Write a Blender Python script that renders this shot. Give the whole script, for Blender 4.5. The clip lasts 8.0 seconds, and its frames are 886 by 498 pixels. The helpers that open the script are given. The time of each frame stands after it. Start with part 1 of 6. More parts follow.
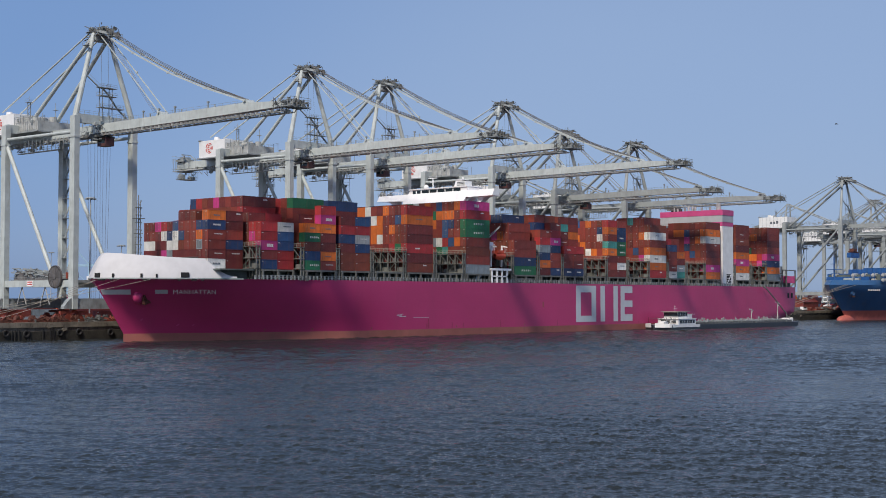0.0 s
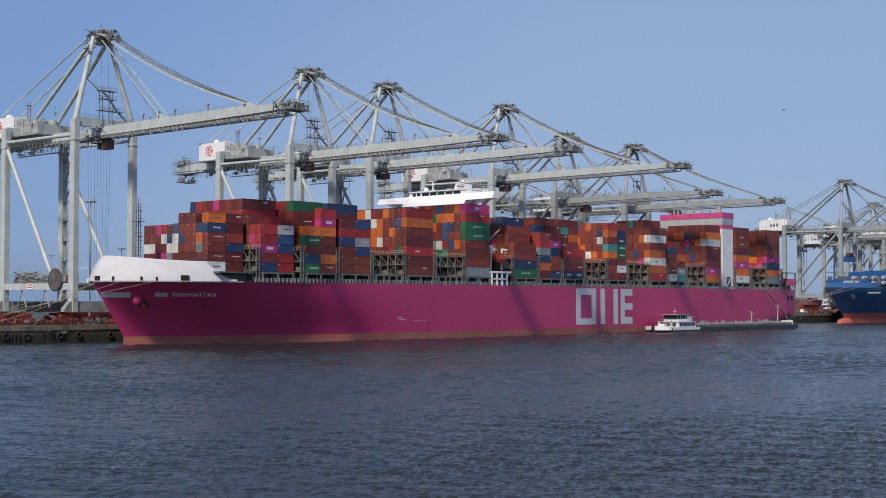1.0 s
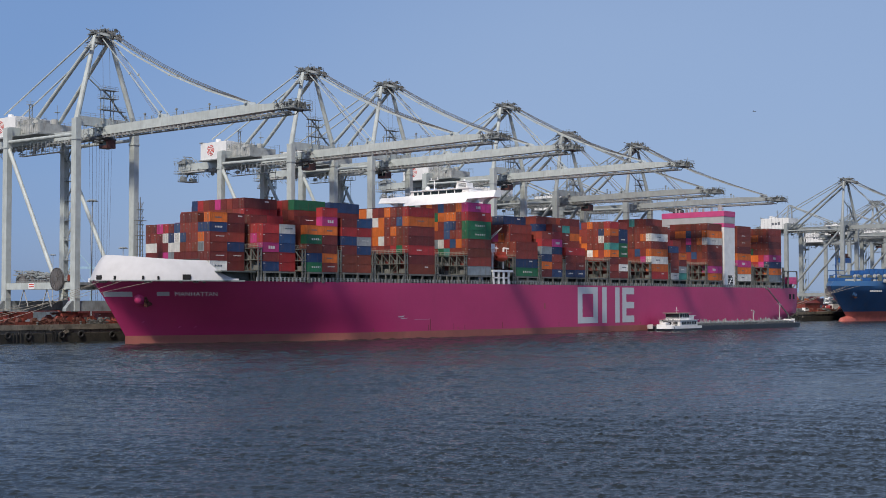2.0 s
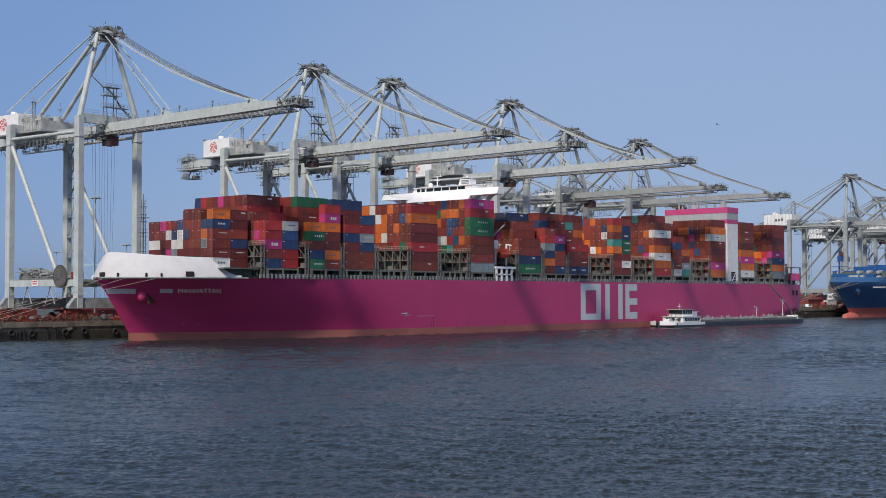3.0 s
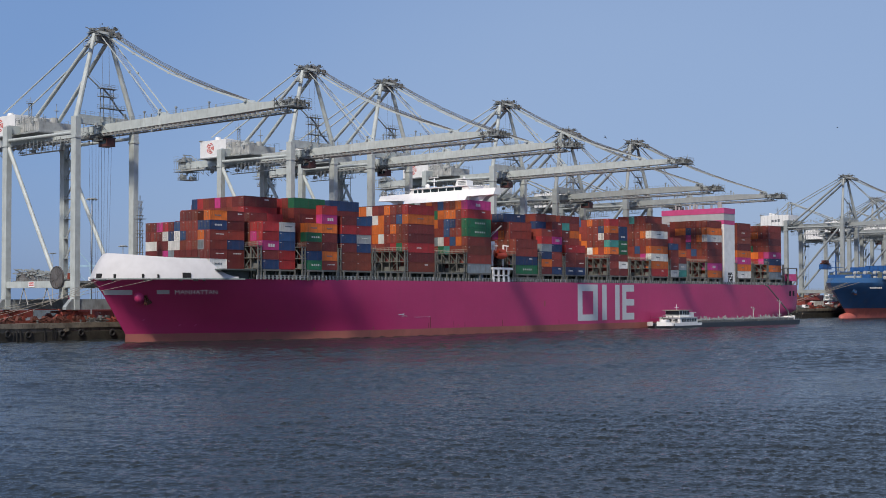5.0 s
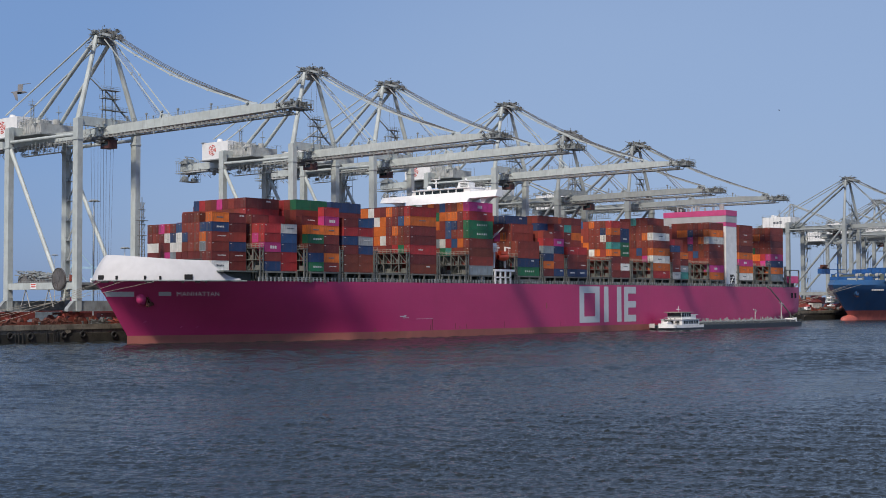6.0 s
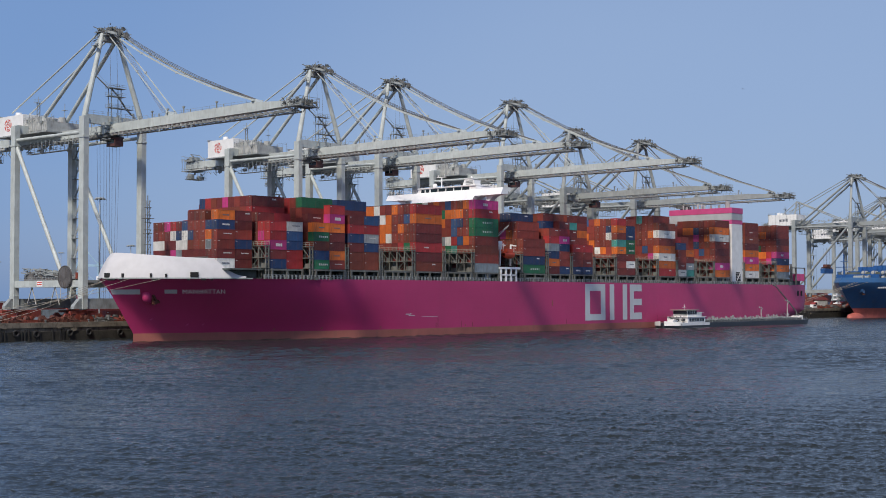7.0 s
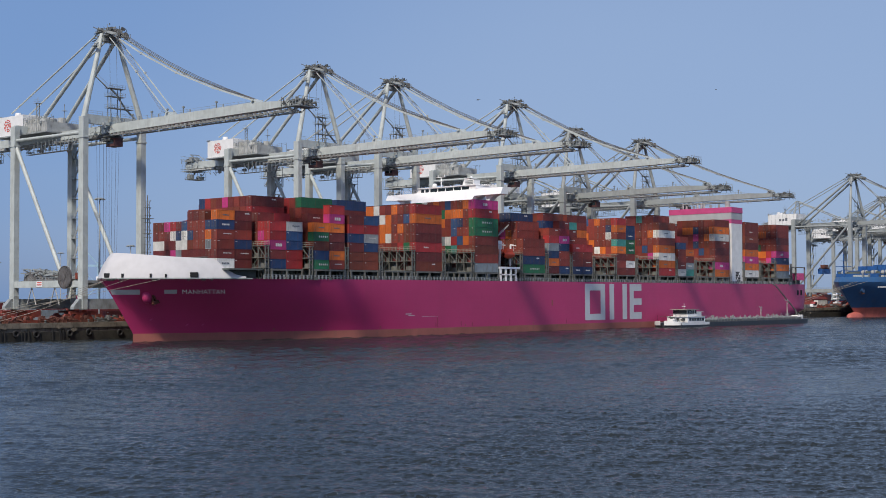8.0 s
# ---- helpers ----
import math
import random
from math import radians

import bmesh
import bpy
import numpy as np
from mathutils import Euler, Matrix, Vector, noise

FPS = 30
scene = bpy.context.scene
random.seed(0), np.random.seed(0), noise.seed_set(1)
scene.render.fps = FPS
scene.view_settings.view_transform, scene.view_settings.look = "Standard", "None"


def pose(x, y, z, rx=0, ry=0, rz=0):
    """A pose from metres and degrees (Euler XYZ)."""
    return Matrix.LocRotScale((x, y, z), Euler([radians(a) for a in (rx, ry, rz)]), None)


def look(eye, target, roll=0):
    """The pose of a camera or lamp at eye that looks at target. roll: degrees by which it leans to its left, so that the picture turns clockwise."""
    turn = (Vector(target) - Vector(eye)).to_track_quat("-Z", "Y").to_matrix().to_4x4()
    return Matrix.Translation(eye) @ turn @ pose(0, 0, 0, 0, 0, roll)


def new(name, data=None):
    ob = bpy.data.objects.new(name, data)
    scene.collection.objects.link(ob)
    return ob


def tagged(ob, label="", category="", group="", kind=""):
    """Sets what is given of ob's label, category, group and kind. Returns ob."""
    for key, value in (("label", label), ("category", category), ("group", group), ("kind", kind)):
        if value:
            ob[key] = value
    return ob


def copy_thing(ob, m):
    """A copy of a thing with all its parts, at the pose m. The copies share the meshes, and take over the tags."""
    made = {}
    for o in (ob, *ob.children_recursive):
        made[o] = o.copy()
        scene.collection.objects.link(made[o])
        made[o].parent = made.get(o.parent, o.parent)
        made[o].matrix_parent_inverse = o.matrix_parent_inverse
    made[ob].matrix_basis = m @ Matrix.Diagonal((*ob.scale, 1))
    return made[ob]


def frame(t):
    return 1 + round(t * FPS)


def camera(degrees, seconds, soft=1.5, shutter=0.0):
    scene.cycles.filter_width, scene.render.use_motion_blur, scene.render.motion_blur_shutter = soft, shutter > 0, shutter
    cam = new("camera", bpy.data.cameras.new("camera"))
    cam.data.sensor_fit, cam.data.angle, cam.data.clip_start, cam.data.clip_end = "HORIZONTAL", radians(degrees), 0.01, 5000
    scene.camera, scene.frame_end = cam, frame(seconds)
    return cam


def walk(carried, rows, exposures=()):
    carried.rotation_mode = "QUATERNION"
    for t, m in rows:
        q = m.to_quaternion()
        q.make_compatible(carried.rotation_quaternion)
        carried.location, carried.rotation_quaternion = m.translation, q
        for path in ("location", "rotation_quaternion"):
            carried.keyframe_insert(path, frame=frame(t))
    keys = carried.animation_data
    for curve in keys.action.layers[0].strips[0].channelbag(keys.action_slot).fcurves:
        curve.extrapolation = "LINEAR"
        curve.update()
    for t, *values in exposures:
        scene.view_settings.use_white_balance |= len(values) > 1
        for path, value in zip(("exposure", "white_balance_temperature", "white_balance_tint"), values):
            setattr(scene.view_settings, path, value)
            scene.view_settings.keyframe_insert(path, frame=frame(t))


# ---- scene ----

# ---------------------------------------------------------------- camera
# World: x runs along the quay from the bow to the stern, y from the water to the land, z up, water at 0.
EYE = Vector((-207.8, -269.0, 11.4))
YAW, PITCH, FOCAL = 49.909, 2.143, 2370.8
cam = camera(36.597, 8.0, soft=0.9)


def aim(right, down, roll):
    """The pose after the hand has swayed so that the picture slips to the right and down and leans."""
    yaw = radians(YAW) - right / FOCAL
    pitch = radians(PITCH) + down / FOCAL
    way = Vector((math.sin(yaw) * math.cos(pitch), math.cos(yaw) * math.cos(pitch), math.sin(pitch)))
    return look(EYE, EYE + way * 100, roll)


SWAY = [(0.0, 0.0, 0.0, 0.0), (0.5, 0.0, 1.5, 0.01), (1.0, 0.0, 4.9, -0.02), (1.5, 0.2, 5.4, -0.05), (3.0, 8.1, -2.9, -0.16),
        (3.5, 5.5, -0.6, -0.21), (4.0, 1.8, -1.0, -0.22), (4.5, 2.1, -2.0, -0.21), (6.0, 5.8, 2.1, -0.18), (6.5, 11.6, 0.1, -0.16),
        (7.0, 15.8, -1.9, -0.18), (7.5, 16.2, -2.7, -0.2), (8.0, 15.4, -2.2, -0.25)]
walk(cam, [(t, aim(r, d, a)) for t, r, d, a in SWAY])

# ---------------------------------------------------------------- light
SUN_FROM = Vector((-0.84, -0.33, 1.0)).normalized()      # towards the sun
SUN_UP = math.asin(SUN_FROM.z)
world = bpy.data.worlds.new("sky")
scene.world = world
world.use_nodes = True
wt = world.node_tree
wt.nodes.clear()
w_out, w_bg, w_sky = wt.nodes.new("ShaderNodeOutputWorld"), wt.nodes.new("ShaderNodeBackground"), wt.nodes.new("ShaderNodeTexSky")
w_sky.sky_type, w_sky.sun_disc, w_sky.sun_elevation = "NISHITA", False, SUN_UP
w_sky.sun_rotation = math.atan2(SUN_FROM.x, SUN_FROM.y)
w_sky.air_density, w_sky.dust_density, w_sky.ozone_density, w_sky.altitude = 1.0, 1.6, 3.0, 0
w_bg.inputs["Strength"].default_value = 0.10
# thin high haze in long soft veils
w_co, w_map, w_noise, w_rng, w_tint, w_mix = (wt.nodes.new(k) for k in ("ShaderNodeTexCoord", "ShaderNodeMapping", "ShaderNodeTexNoise", "ShaderNodeMapRange", "ShaderNodeMix", "ShaderNodeMix"))
w_map.inputs["Rotation"].default_value, w_map.inputs["Scale"].default_value = (0.3, 0.2, 0.5), (1.0, 1.6, 3.2)
w_noise.inputs["Scale"].default_value, w_noise.inputs["Detail"].default_value = 1.6, 7
w_rng.inputs["From Min"].default_value, w_rng.inputs["From Max"].default_value, w_rng.inputs["To Max"].default_value = 0.35, 0.72, 0.92
w_tint.data_type, w_mix.data_type, w_tint.blend_type = "RGBA", "RGBA", "MULTIPLY"
w_tint.inputs["Factor"].default_value = 1.0
w_tint.inputs["B"].default_value = (1.02, 0.95, 1.06, 1)
w_rng.inputs["To Min"].default_value = 0.66
w_sep, w_dot, w_ramp = (wt.nodes.new(k) for k in ("ShaderNodeSeparateXYZ", "ShaderNodeMath", "ShaderNodeMapRange"))
w_fade = wt.nodes.new("ShaderNodeMix")
w_fade.data_type = "RGBA"
w_fade.inputs["A"].default_value, w_fade.inputs["B"].default_value = (1.78, 3.18, 6.05, 1), (2.9, 4.15, 6.5, 1)
w_dot.operation = "MULTIPLY_ADD"
w_dot.inputs[1].default_value = -0.42
w_ramp.interpolation_type = "SMOOTHSTEP"
w_ramp.inputs["From Min"].default_value, w_ramp.inputs["From Max"].default_value = 0.44, 0.75
wt.links.new(w_co.outputs["Generated"], w_sep.inputs[0])
wt.links.new(w_sep.outputs["Z"], w_dot.inputs[0])
wt.links.new(w_sep.outputs["X"], w_dot.inputs[2])
wt.links.new(w_dot.outputs[0], w_ramp.inputs["Value"])
wt.links.new(w_ramp.outputs[0], w_fade.inputs["Factor"])
wt.links.new(w_fade.outputs["Result"], w_mix.inputs["B"])
wt.links.new(w_co.outputs["Generated"], w_map.inputs["Vector"])
wt.links.new(w_map.outputs[0], w_noise.inputs["Vector"])
wt.links.new(w_noise.outputs["Fac"], w_rng.inputs["Value"])
# towards the sun the veils give way to its bright hazy glow
w_side, w_turn, w_veil = (wt.nodes.new(k) for k in ("ShaderNodeVectorMath", "ShaderNodeMapRange", "ShaderNodeMath"))
w_side.operation, w_veil.operation = "DOT_PRODUCT", "MULTIPLY"
w_side.inputs[1].default_value = (SUN_FROM.x, SUN_FROM.y, 0.0)
w_turn.interpolation_type = "SMOOTHSTEP"
w_turn.inputs["From Min"].default_value, w_turn.inputs["From Max"].default_value = -0.25, 0.65
w_turn.inputs["To Min"].default_value, w_turn.inputs["To Max"].default_value = 1.0, 0.4
wt.links.new(w_co.outputs["Generated"], w_side.inputs[0])
wt.links.new(w_side.outputs["Value"], w_turn.inputs["Value"])
wt.links.new(w_rng.outputs[0], w_veil.inputs[0])
wt.links.new(w_turn.outputs[0], w_veil.inputs[1])
wt.links.new(w_veil.outputs[0], w_mix.inputs["Factor"])
wt.links.new(w_sky.outputs[0], w_tint.inputs["A"])
wt.links.new(w_tint.outputs["Result"], w_mix.inputs["A"])
wt.links.new(w_mix.outputs["Result"], w_bg.inputs["Color"])
wt.links.new(w_bg.outputs[0], w_out.inputs["Surface"])
sun_data = bpy.data.lights.new("sun", "SUN")
sun_data.energy, sun_data.angle, sun_data.color = 3.6, radians(5.5), (1.0, 0.915, 0.80)
sun_lamp = new("sun", sun_data)
sun_lamp.matrix_world = look(SUN_FROM * 500, (0, 0, 0))
scene.view_settings.exposure = 0.0


# ---------------------------------------------------------------- shapes
class Shape:
    """A mesh in the making: boxes, beams, tubes and sheets joined."""

    def __init__(self):
        self.v, self.f, self.m, self.slot = [], [], [], 0

    def add(self, verts, faces):
        n = len(self.v)
        self.v += [tuple(p) for p in verts]
        self.f += [tuple(n + i for i in f) for f in faces]
        self.m += [self.slot] * len(faces)
        return self

    def box(self, x0, x1, y0, y1, z0, z1):
        return self.add([(x0, y0, z0), (x1, y0, z0), (x1, y1, z0), (x0, y1, z0), (x0, y0, z1), (x1, y0, z1), (x1, y1, z1), (x0, y1, z1)],
                        [(3, 2, 1, 0), (4, 5, 6, 7), (0, 1, 5, 4), (1, 2, 6, 5), (2, 3, 7, 6), (3, 0, 4, 7)])

    def beam(self, a, b, w, h, w2=None, h2=None):
        """A box beam from a to b, w wide across and h deep, tapering to w2 and h2."""
        a, b = Vector(a), Vector(b)
        d = (b - a).normalized()
        side = d.cross(Vector((0, 0, 1)))
        side = Vector((1, 0, 0)) if side.length < 1e-3 else side.normalized()
        up = side.cross(d).normalized()
        w2, h2 = w if w2 is None else w2, h if h2 is None else h2
        vs = []
        for p, ww, hh in ((a, w, h), (b, w2, h2)):
            for s, u in ((-1, -1), (1, -1), (1, 1), (-1, 1)):
                vs.append(p + side * s * ww / 2 + up * u * hh / 2)
        return self.add(vs, [(3, 2, 1, 0), (4, 5, 6, 7), (0, 1, 5, 4), (1, 2, 6, 5), (2, 3, 7, 6), (3, 0, 4, 7)])

    def tube(self, a, b, r, n=8, r2=None):
        a, b = Vector(a), Vector(b)
        d = (b - a).normalized()
        s = d.cross(Vector((0, 0, 1)))
        s = Vector((1, 0, 0)) if s.length < 1e-3 else s.normalized()
        u = s.cross(d)
        r2 = r if r2 is None else r2
        ring = [s * math.cos(2 * math.pi * i / n) + u * math.sin(2 * math.pi * i / n) for i in range(n)]
        return self.add([a + q * r for q in ring] + [b + q * r2 for q in ring],
                        [(i, (i + 1) % n, n + (i + 1) % n, n + i) for i in range(n)] + [tuple(reversed(range(n))), tuple(range(n, 2 * n))])

    def prism(self, outline, axis, lo, hi):
        """An outline of (a, b) pairs drawn out along axis 0, 1 or 2 from lo to hi."""
        def put(a, b, c):
            return ((c, a, b), (a, c, b), (a, b, c))[axis]
        n = len(outline)
        return self.add([put(a, b, lo) for a, b in outline] + [put(a, b, hi) for a, b in outline],
                        [(i, (i + 1) % n, n + (i + 1) % n, n + i) for i in range(n)] + [tuple(reversed(range(n))), tuple(range(n, 2 * n))])

    def sheet(self, rows, loop=False):
        """A skin through rows of points, all of one length."""
        k = len(rows[0])
        fs = [(r * k + i, r * k + (i + 1) % k, (r + 1) * k + (i + 1) % k, (r + 1) * k + i)
              for r in range(len(rows) - 1) for i in range(k if loop else k - 1)]
        return self.add([p for row in rows for p in row], fs)

    def hose(self, points, r, n=6):
        """One bent tube through the points."""
        points = [Vector(p) for p in points]
        rows = []
        for i, p in enumerate(points):
            d = (points[min(i + 1, len(points) - 1)] - points[max(i - 1, 0)]).normalized()
            s = d.cross(Vector((0, 0, 1)))
            s = Vector((1, 0, 0)) if s.length < 1e-3 else s.normalized()
            u = s.cross(d)
            rows.append([p + (s * math.cos(2 * math.pi * k / n) + u * math.sin(2 * math.pi * k / n)) * r for k in range(n)])
        return self.sheet(rows, loop=True)

    def mesh(self, name, mats, smooth=False):
        me = bpy.data.meshes.new(name)
        me.from_pydata(self.v, [], self.f)
        for m in (mats if isinstance(mats, (list, tuple)) else [mats]):
            me.materials.append(m)
        if any(self.m):
            me.polygons.foreach_set("material_index", self.m)
        bm = bmesh.new()
        bm.from_mesh(me)
        bmesh.ops.recalc_face_normals(bm, faces=bm.faces)
        bm.to_mesh(me)
        bm.free()
        if smooth:
            me.polygons.foreach_set("use_smooth", [True] * len(me.polygons))
            me.set_sharp_from_angle(angle=radians(35))
        me.update()
        return me


def part(name, shape, material, parent=None, label="", smooth=False):
    me = shape if isinstance(shape, bpy.types.Mesh) else shape.mesh(name, material, smooth)
    ob = new(name, me)
    ob.parent = parent
    return tagged(ob, label)


def thing(name, label, category, group="", kind="", at=None):
    ob = new(name)
    ob.empty_display_size = 1
    if at is not None:
        ob.matrix_world = at
    return tagged(ob, label, category, group, kind)


# ---------------------------------------------------------------- materials
def paint(name, color, rough=0.5, metal=0.0, wear=0.25, stain=(0.12, 0.06, 0.035), stains=0.25, scale=0.35, bump=0.15, per_object=0.0, streak=5.0):
    """Weathered paint: large faded clouds, fine grain and stains that run down."""
    m = bpy.data.materials.new(name)
    m.use_nodes = True
    t = m.node_tree
    n, ln = t.nodes, t.links
    b = n["Principled BSDF"]
    co = n.new("ShaderNodeTexCoord")
    big, fine, run, mp = n.new("ShaderNodeTexNoise"), n.new("ShaderNodeTexNoise"), n.new("ShaderNodeTexNoise"), n.new("ShaderNodeMapping")
    big.inputs["Scale"].default_value, big.inputs["Detail"].default_value = scale, 4
    fine.inputs["Scale"].default_value, fine.inputs["Detail"].default_value = scale * 14, 5
    mp.inputs["Scale"].default_value = (1.0, 1.0, 1.0 / streak)
    run.inputs["Scale"].default_value, run.inputs["Detail"].default_value = scale * 5, 6
    for node in (big, fine):
        ln.new(co.outputs["Object"], node.inputs["Vector"])
    ln.new(co.outputs["Object"], mp.inputs["Vector"])
    ln.new(mp.outputs[0], run.inputs["Vector"])
    hsv = n.new("ShaderNodeHueSaturation")
    hsv.inputs["Color"].default_value = (*color, 1)
    val = n.new("ShaderNodeMapRange")
    val.inputs["From Min"].default_value, val.inputs["From Max"].default_value = 0.3, 0.7
    val.inputs["To Min"].default_value, val.inputs["To Max"].default_value = 1 - wear, 1 + wear
    ln.new(big.outputs["Fac"], val.inputs["Value"])
    last = val.outputs[0]
    if per_object:
        info, rnd, mul = n.new("ShaderNodeObjectInfo"), n.new("ShaderNodeMapRange"), n.new("ShaderNodeMath")
        rnd.inputs["To Min"].default_value, rnd.inputs["To Max"].default_value = 1 - per_object, 1 + per_object
        mul.operation = "MULTIPLY"
        ln.new(info.outputs["Random"], rnd.inputs["Value"])
        ln.new(rnd.outputs[0], mul.inputs[0])
        ln.new(last, mul.inputs[1])
        last = mul.outputs[0]
    ln.new(last, hsv.inputs["Value"])
    ramp = n.new("ShaderNodeMapRange")
    ramp.inputs["From Min"].default_value, ramp.inputs["From Max"].default_value = 0.52, 0.72
    ramp.inputs["To Max"].default_value = stains
    ln.new(run.outputs["Fac"], ramp.inputs["Value"])
    mix = n.new("ShaderNodeMix")
    mix.data_type = "RGBA"
    mix.inputs["B"].default_value = (*stain, 1)
    ln.new(ramp.outputs[0], mix.inputs["Factor"])
    ln.new(hsv.outputs[0], mix.inputs["A"])
    ln.new(mix.outputs["Result"], b.inputs["Base Color"])
    rr = n.new("ShaderNodeMapRange")
    rr.inputs["To Min"].default_value, rr.inputs["To Max"].default_value = max(0.05, rough - 0.12), min(1, rough + 0.15)
    ln.new(fine.outputs["Fac"], rr.inputs["Value"])
    ln.new(rr.outputs[0], b.inputs["Roughness"])
    b.inputs["Metallic"].default_value = metal
    if bump:
        bp = n.new("ShaderNodeBump")
        bp.inputs["Strength"].default_value, bp.inputs["Distance"].default_value = bump, 0.05
        ln.new(fine.outputs["Fac"], bp.inputs["Height"])
        ln.new(bp.outputs[0], b.inputs["Normal"])
    return m


def plated(m, length=11.0, height=2.7):
    """Shallow weld seams between the hull's plates."""
    n, ln = m.node_tree.nodes, m.node_tree.links
    co, sep, com, br, bp = (n.new(k) for k in ("ShaderNodeTexCoord", "ShaderNodeSeparateXYZ", "ShaderNodeCombineXYZ", "ShaderNodeTexBrick", "ShaderNodeBump"))
    ln.new(co.outputs["Object"], sep.inputs[0])
    ln.new(sep.outputs["X"], com.inputs["X"])
    ln.new(sep.outputs["Z"], com.inputs["Y"])
    ln.new(com.outputs[0], br.inputs["Vector"])
    br.inputs["Scale"].default_value, br.inputs["Brick Width"].default_value, br.inputs["Row Height"].default_value = 1.0, length, height
    br.inputs["Mortar Size"].default_value, br.inputs["Mortar Smooth"].default_value = 0.07, 0.6
    bp.inputs["Strength"].default_value, bp.inputs["Distance"].default_value = 0.35, 0.02
    ln.new(br.outputs["Fac"], bp.inputs["Height"])
    b = n["Principled BSDF"]
    if b.inputs["Normal"].links:
        ln.new(b.inputs["Normal"].links[0].from_socket, bp.inputs["Normal"])
    ln.new(bp.outputs[0], b.inputs["Normal"])
    return m


def corrugated(m, pitch=0.28):
    """Upright ribs of folded sheet steel."""
    n, ln = m.node_tree.nodes, m.node_tree.links
    co, sep, add, mul, sine, bp = (n.new(k) for k in ("ShaderNodeTexCoord", "ShaderNodeSeparateXYZ", "ShaderNodeMath", "ShaderNodeMath", "ShaderNodeMath", "ShaderNodeBump"))
    add.operation, mul.operation, sine.operation = "ADD", "MULTIPLY", "SINE"
    mul.inputs[1].default_value = 2 * math.pi / pitch
    ln.new(co.outputs["Object"], sep.inputs[0])
    ln.new(sep.outputs["X"], add.inputs[0])
    ln.new(sep.outputs["Y"], add.inputs[1])
    ln.new(add.outputs[0], mul.inputs[0])
    ln.new(mul.outputs[0], sine.inputs[0])
    bp.inputs["Strength"].default_value, bp.inputs["Distance"].default_value = 0.55, 0.03
    ln.new(sine.outputs[0], bp.inputs["Height"])
    b = n["Principled BSDF"]
    ln.new(b.inputs["Normal"].links[0].from_socket, bp.inputs["Normal"])
    ln.new(bp.outputs[0], b.inputs["Normal"])
    return m


def glass(name, color=(0.02, 0.03, 0.035)):
    m = bpy.data.materials.new(name)
    m.use_nodes = True
    b = m.node_tree.nodes["Principled BSDF"]
    b.inputs["Base Color"].default_value = (*color, 1)
    b.inputs["Roughness"].default_value, b.inputs["IOR"].default_value = 0.06, 1.5
    return m


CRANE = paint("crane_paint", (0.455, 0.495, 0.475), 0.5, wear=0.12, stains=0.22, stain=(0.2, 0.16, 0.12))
# lower and distant cranes: distance haze is mixed into this greyer, darker paint
CRANE_B = paint("crane_paint_hazed", (0.30, 0.325, 0.315), 0.5, wear=0.12, stains=0.2, stain=(0.2, 0.16, 0.12))
STEEL = paint("dark_steel", (0.10, 0.105, 0.10), 0.6, wear=0.3, stains=0.3)
GRATE = paint("walkway_steel", (0.26, 0.285, 0.285), 0.6, wear=0.3, stains=0.3)
ROPE = paint("wire_rope", (0.12, 0.12, 0.12), 0.6, metal=0.4, wear=0.2, stains=0.1)
CABIN = paint("trolley_red_brown", (0.09, 0.035, 0.03), 0.5)
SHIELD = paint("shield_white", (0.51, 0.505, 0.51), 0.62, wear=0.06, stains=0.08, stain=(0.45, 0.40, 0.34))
WHITE = paint("white_paint", (0.84, 0.84, 0.83), 0.4, wear=0.06, stains=0.08, stain=(0.45, 0.40, 0.34))
HOUSE = paint("machine_house_white", (0.76, 0.76, 0.74), 0.45, wear=0.08, stains=0.12, stain=(0.35, 0.3, 0.25))
FUNNEL_GREY = paint("funnel_grey", (0.40, 0.42, 0.43), 0.5, wear=0.08, stains=0.12, stain=(0.25, 0.22, 0.2))
PALE_BLUE = paint("pale_blue_paint", (0.30, 0.46, 0.58), 0.5, wear=0.1, stains=0.1)
LOGO_RED = paint("logo_red", (0.55, 0.07, 0.05), 0.5, wear=0.1, stains=0.05)
LOGO_GREY = paint("sign_grey", (0.13, 0.14, 0.16), 0.5, wear=0.1, stains=0.0)
MAGENTA = plated(paint("hull_magenta", (0.45, 0.036, 0.135), 0.36, wear=0.10, scale=0.05, stains=0.10, stain=(0.22, 0.05, 0.09), streak=7, bump=0.25))
PINK = paint("funnel_magenta", (0.53, 0.075, 0.215), 0.45, wear=0.08, stains=0.05)
BOOT = paint("boot_topping_red", (0.30, 0.10, 0.078), 0.6, wear=0.2, scale=0.12, stains=0.35, stain=(0.16, 0.09, 0.06), streak=4)
LETTER = paint("hull_letter_grey", (0.53, 0.555, 0.57), 0.45, wear=0.08, scale=0.1, stains=0.15, stain=(0.3, 0.25, 0.27))
DECK = paint("deck_green_grey", (0.09, 0.11, 0.10), 0.65, wear=0.3, stains=0.3)
LASH = paint("lashing_bridge_grey", (0.14, 0.145, 0.13), 0.6, wear=0.25, stains=0.35)
PALE = paint("pale_marking", (0.56, 0.55, 0.53), 0.55, wear=0.1, stains=0.1)
ORANGE = paint("lifeboat_orange", (0.60, 0.075, 0.03), 0.45, wear=0.1, stains=0.1)
CONCRETE = paint("quay_concrete", (0.17, 0.148, 0.115), 0.9, wear=0.45, scale=0.3, stains=0.7, stain=(0.035, 0.032, 0.025), bump=0.9, streak=2.5)
WEED = paint("tide_weed", (0.034, 0.031, 0.024), 0.8, wear=0.5, scale=0.5, stains=0.6, stain=(0.012, 0.012, 0.01), bump=1.0, streak=2)
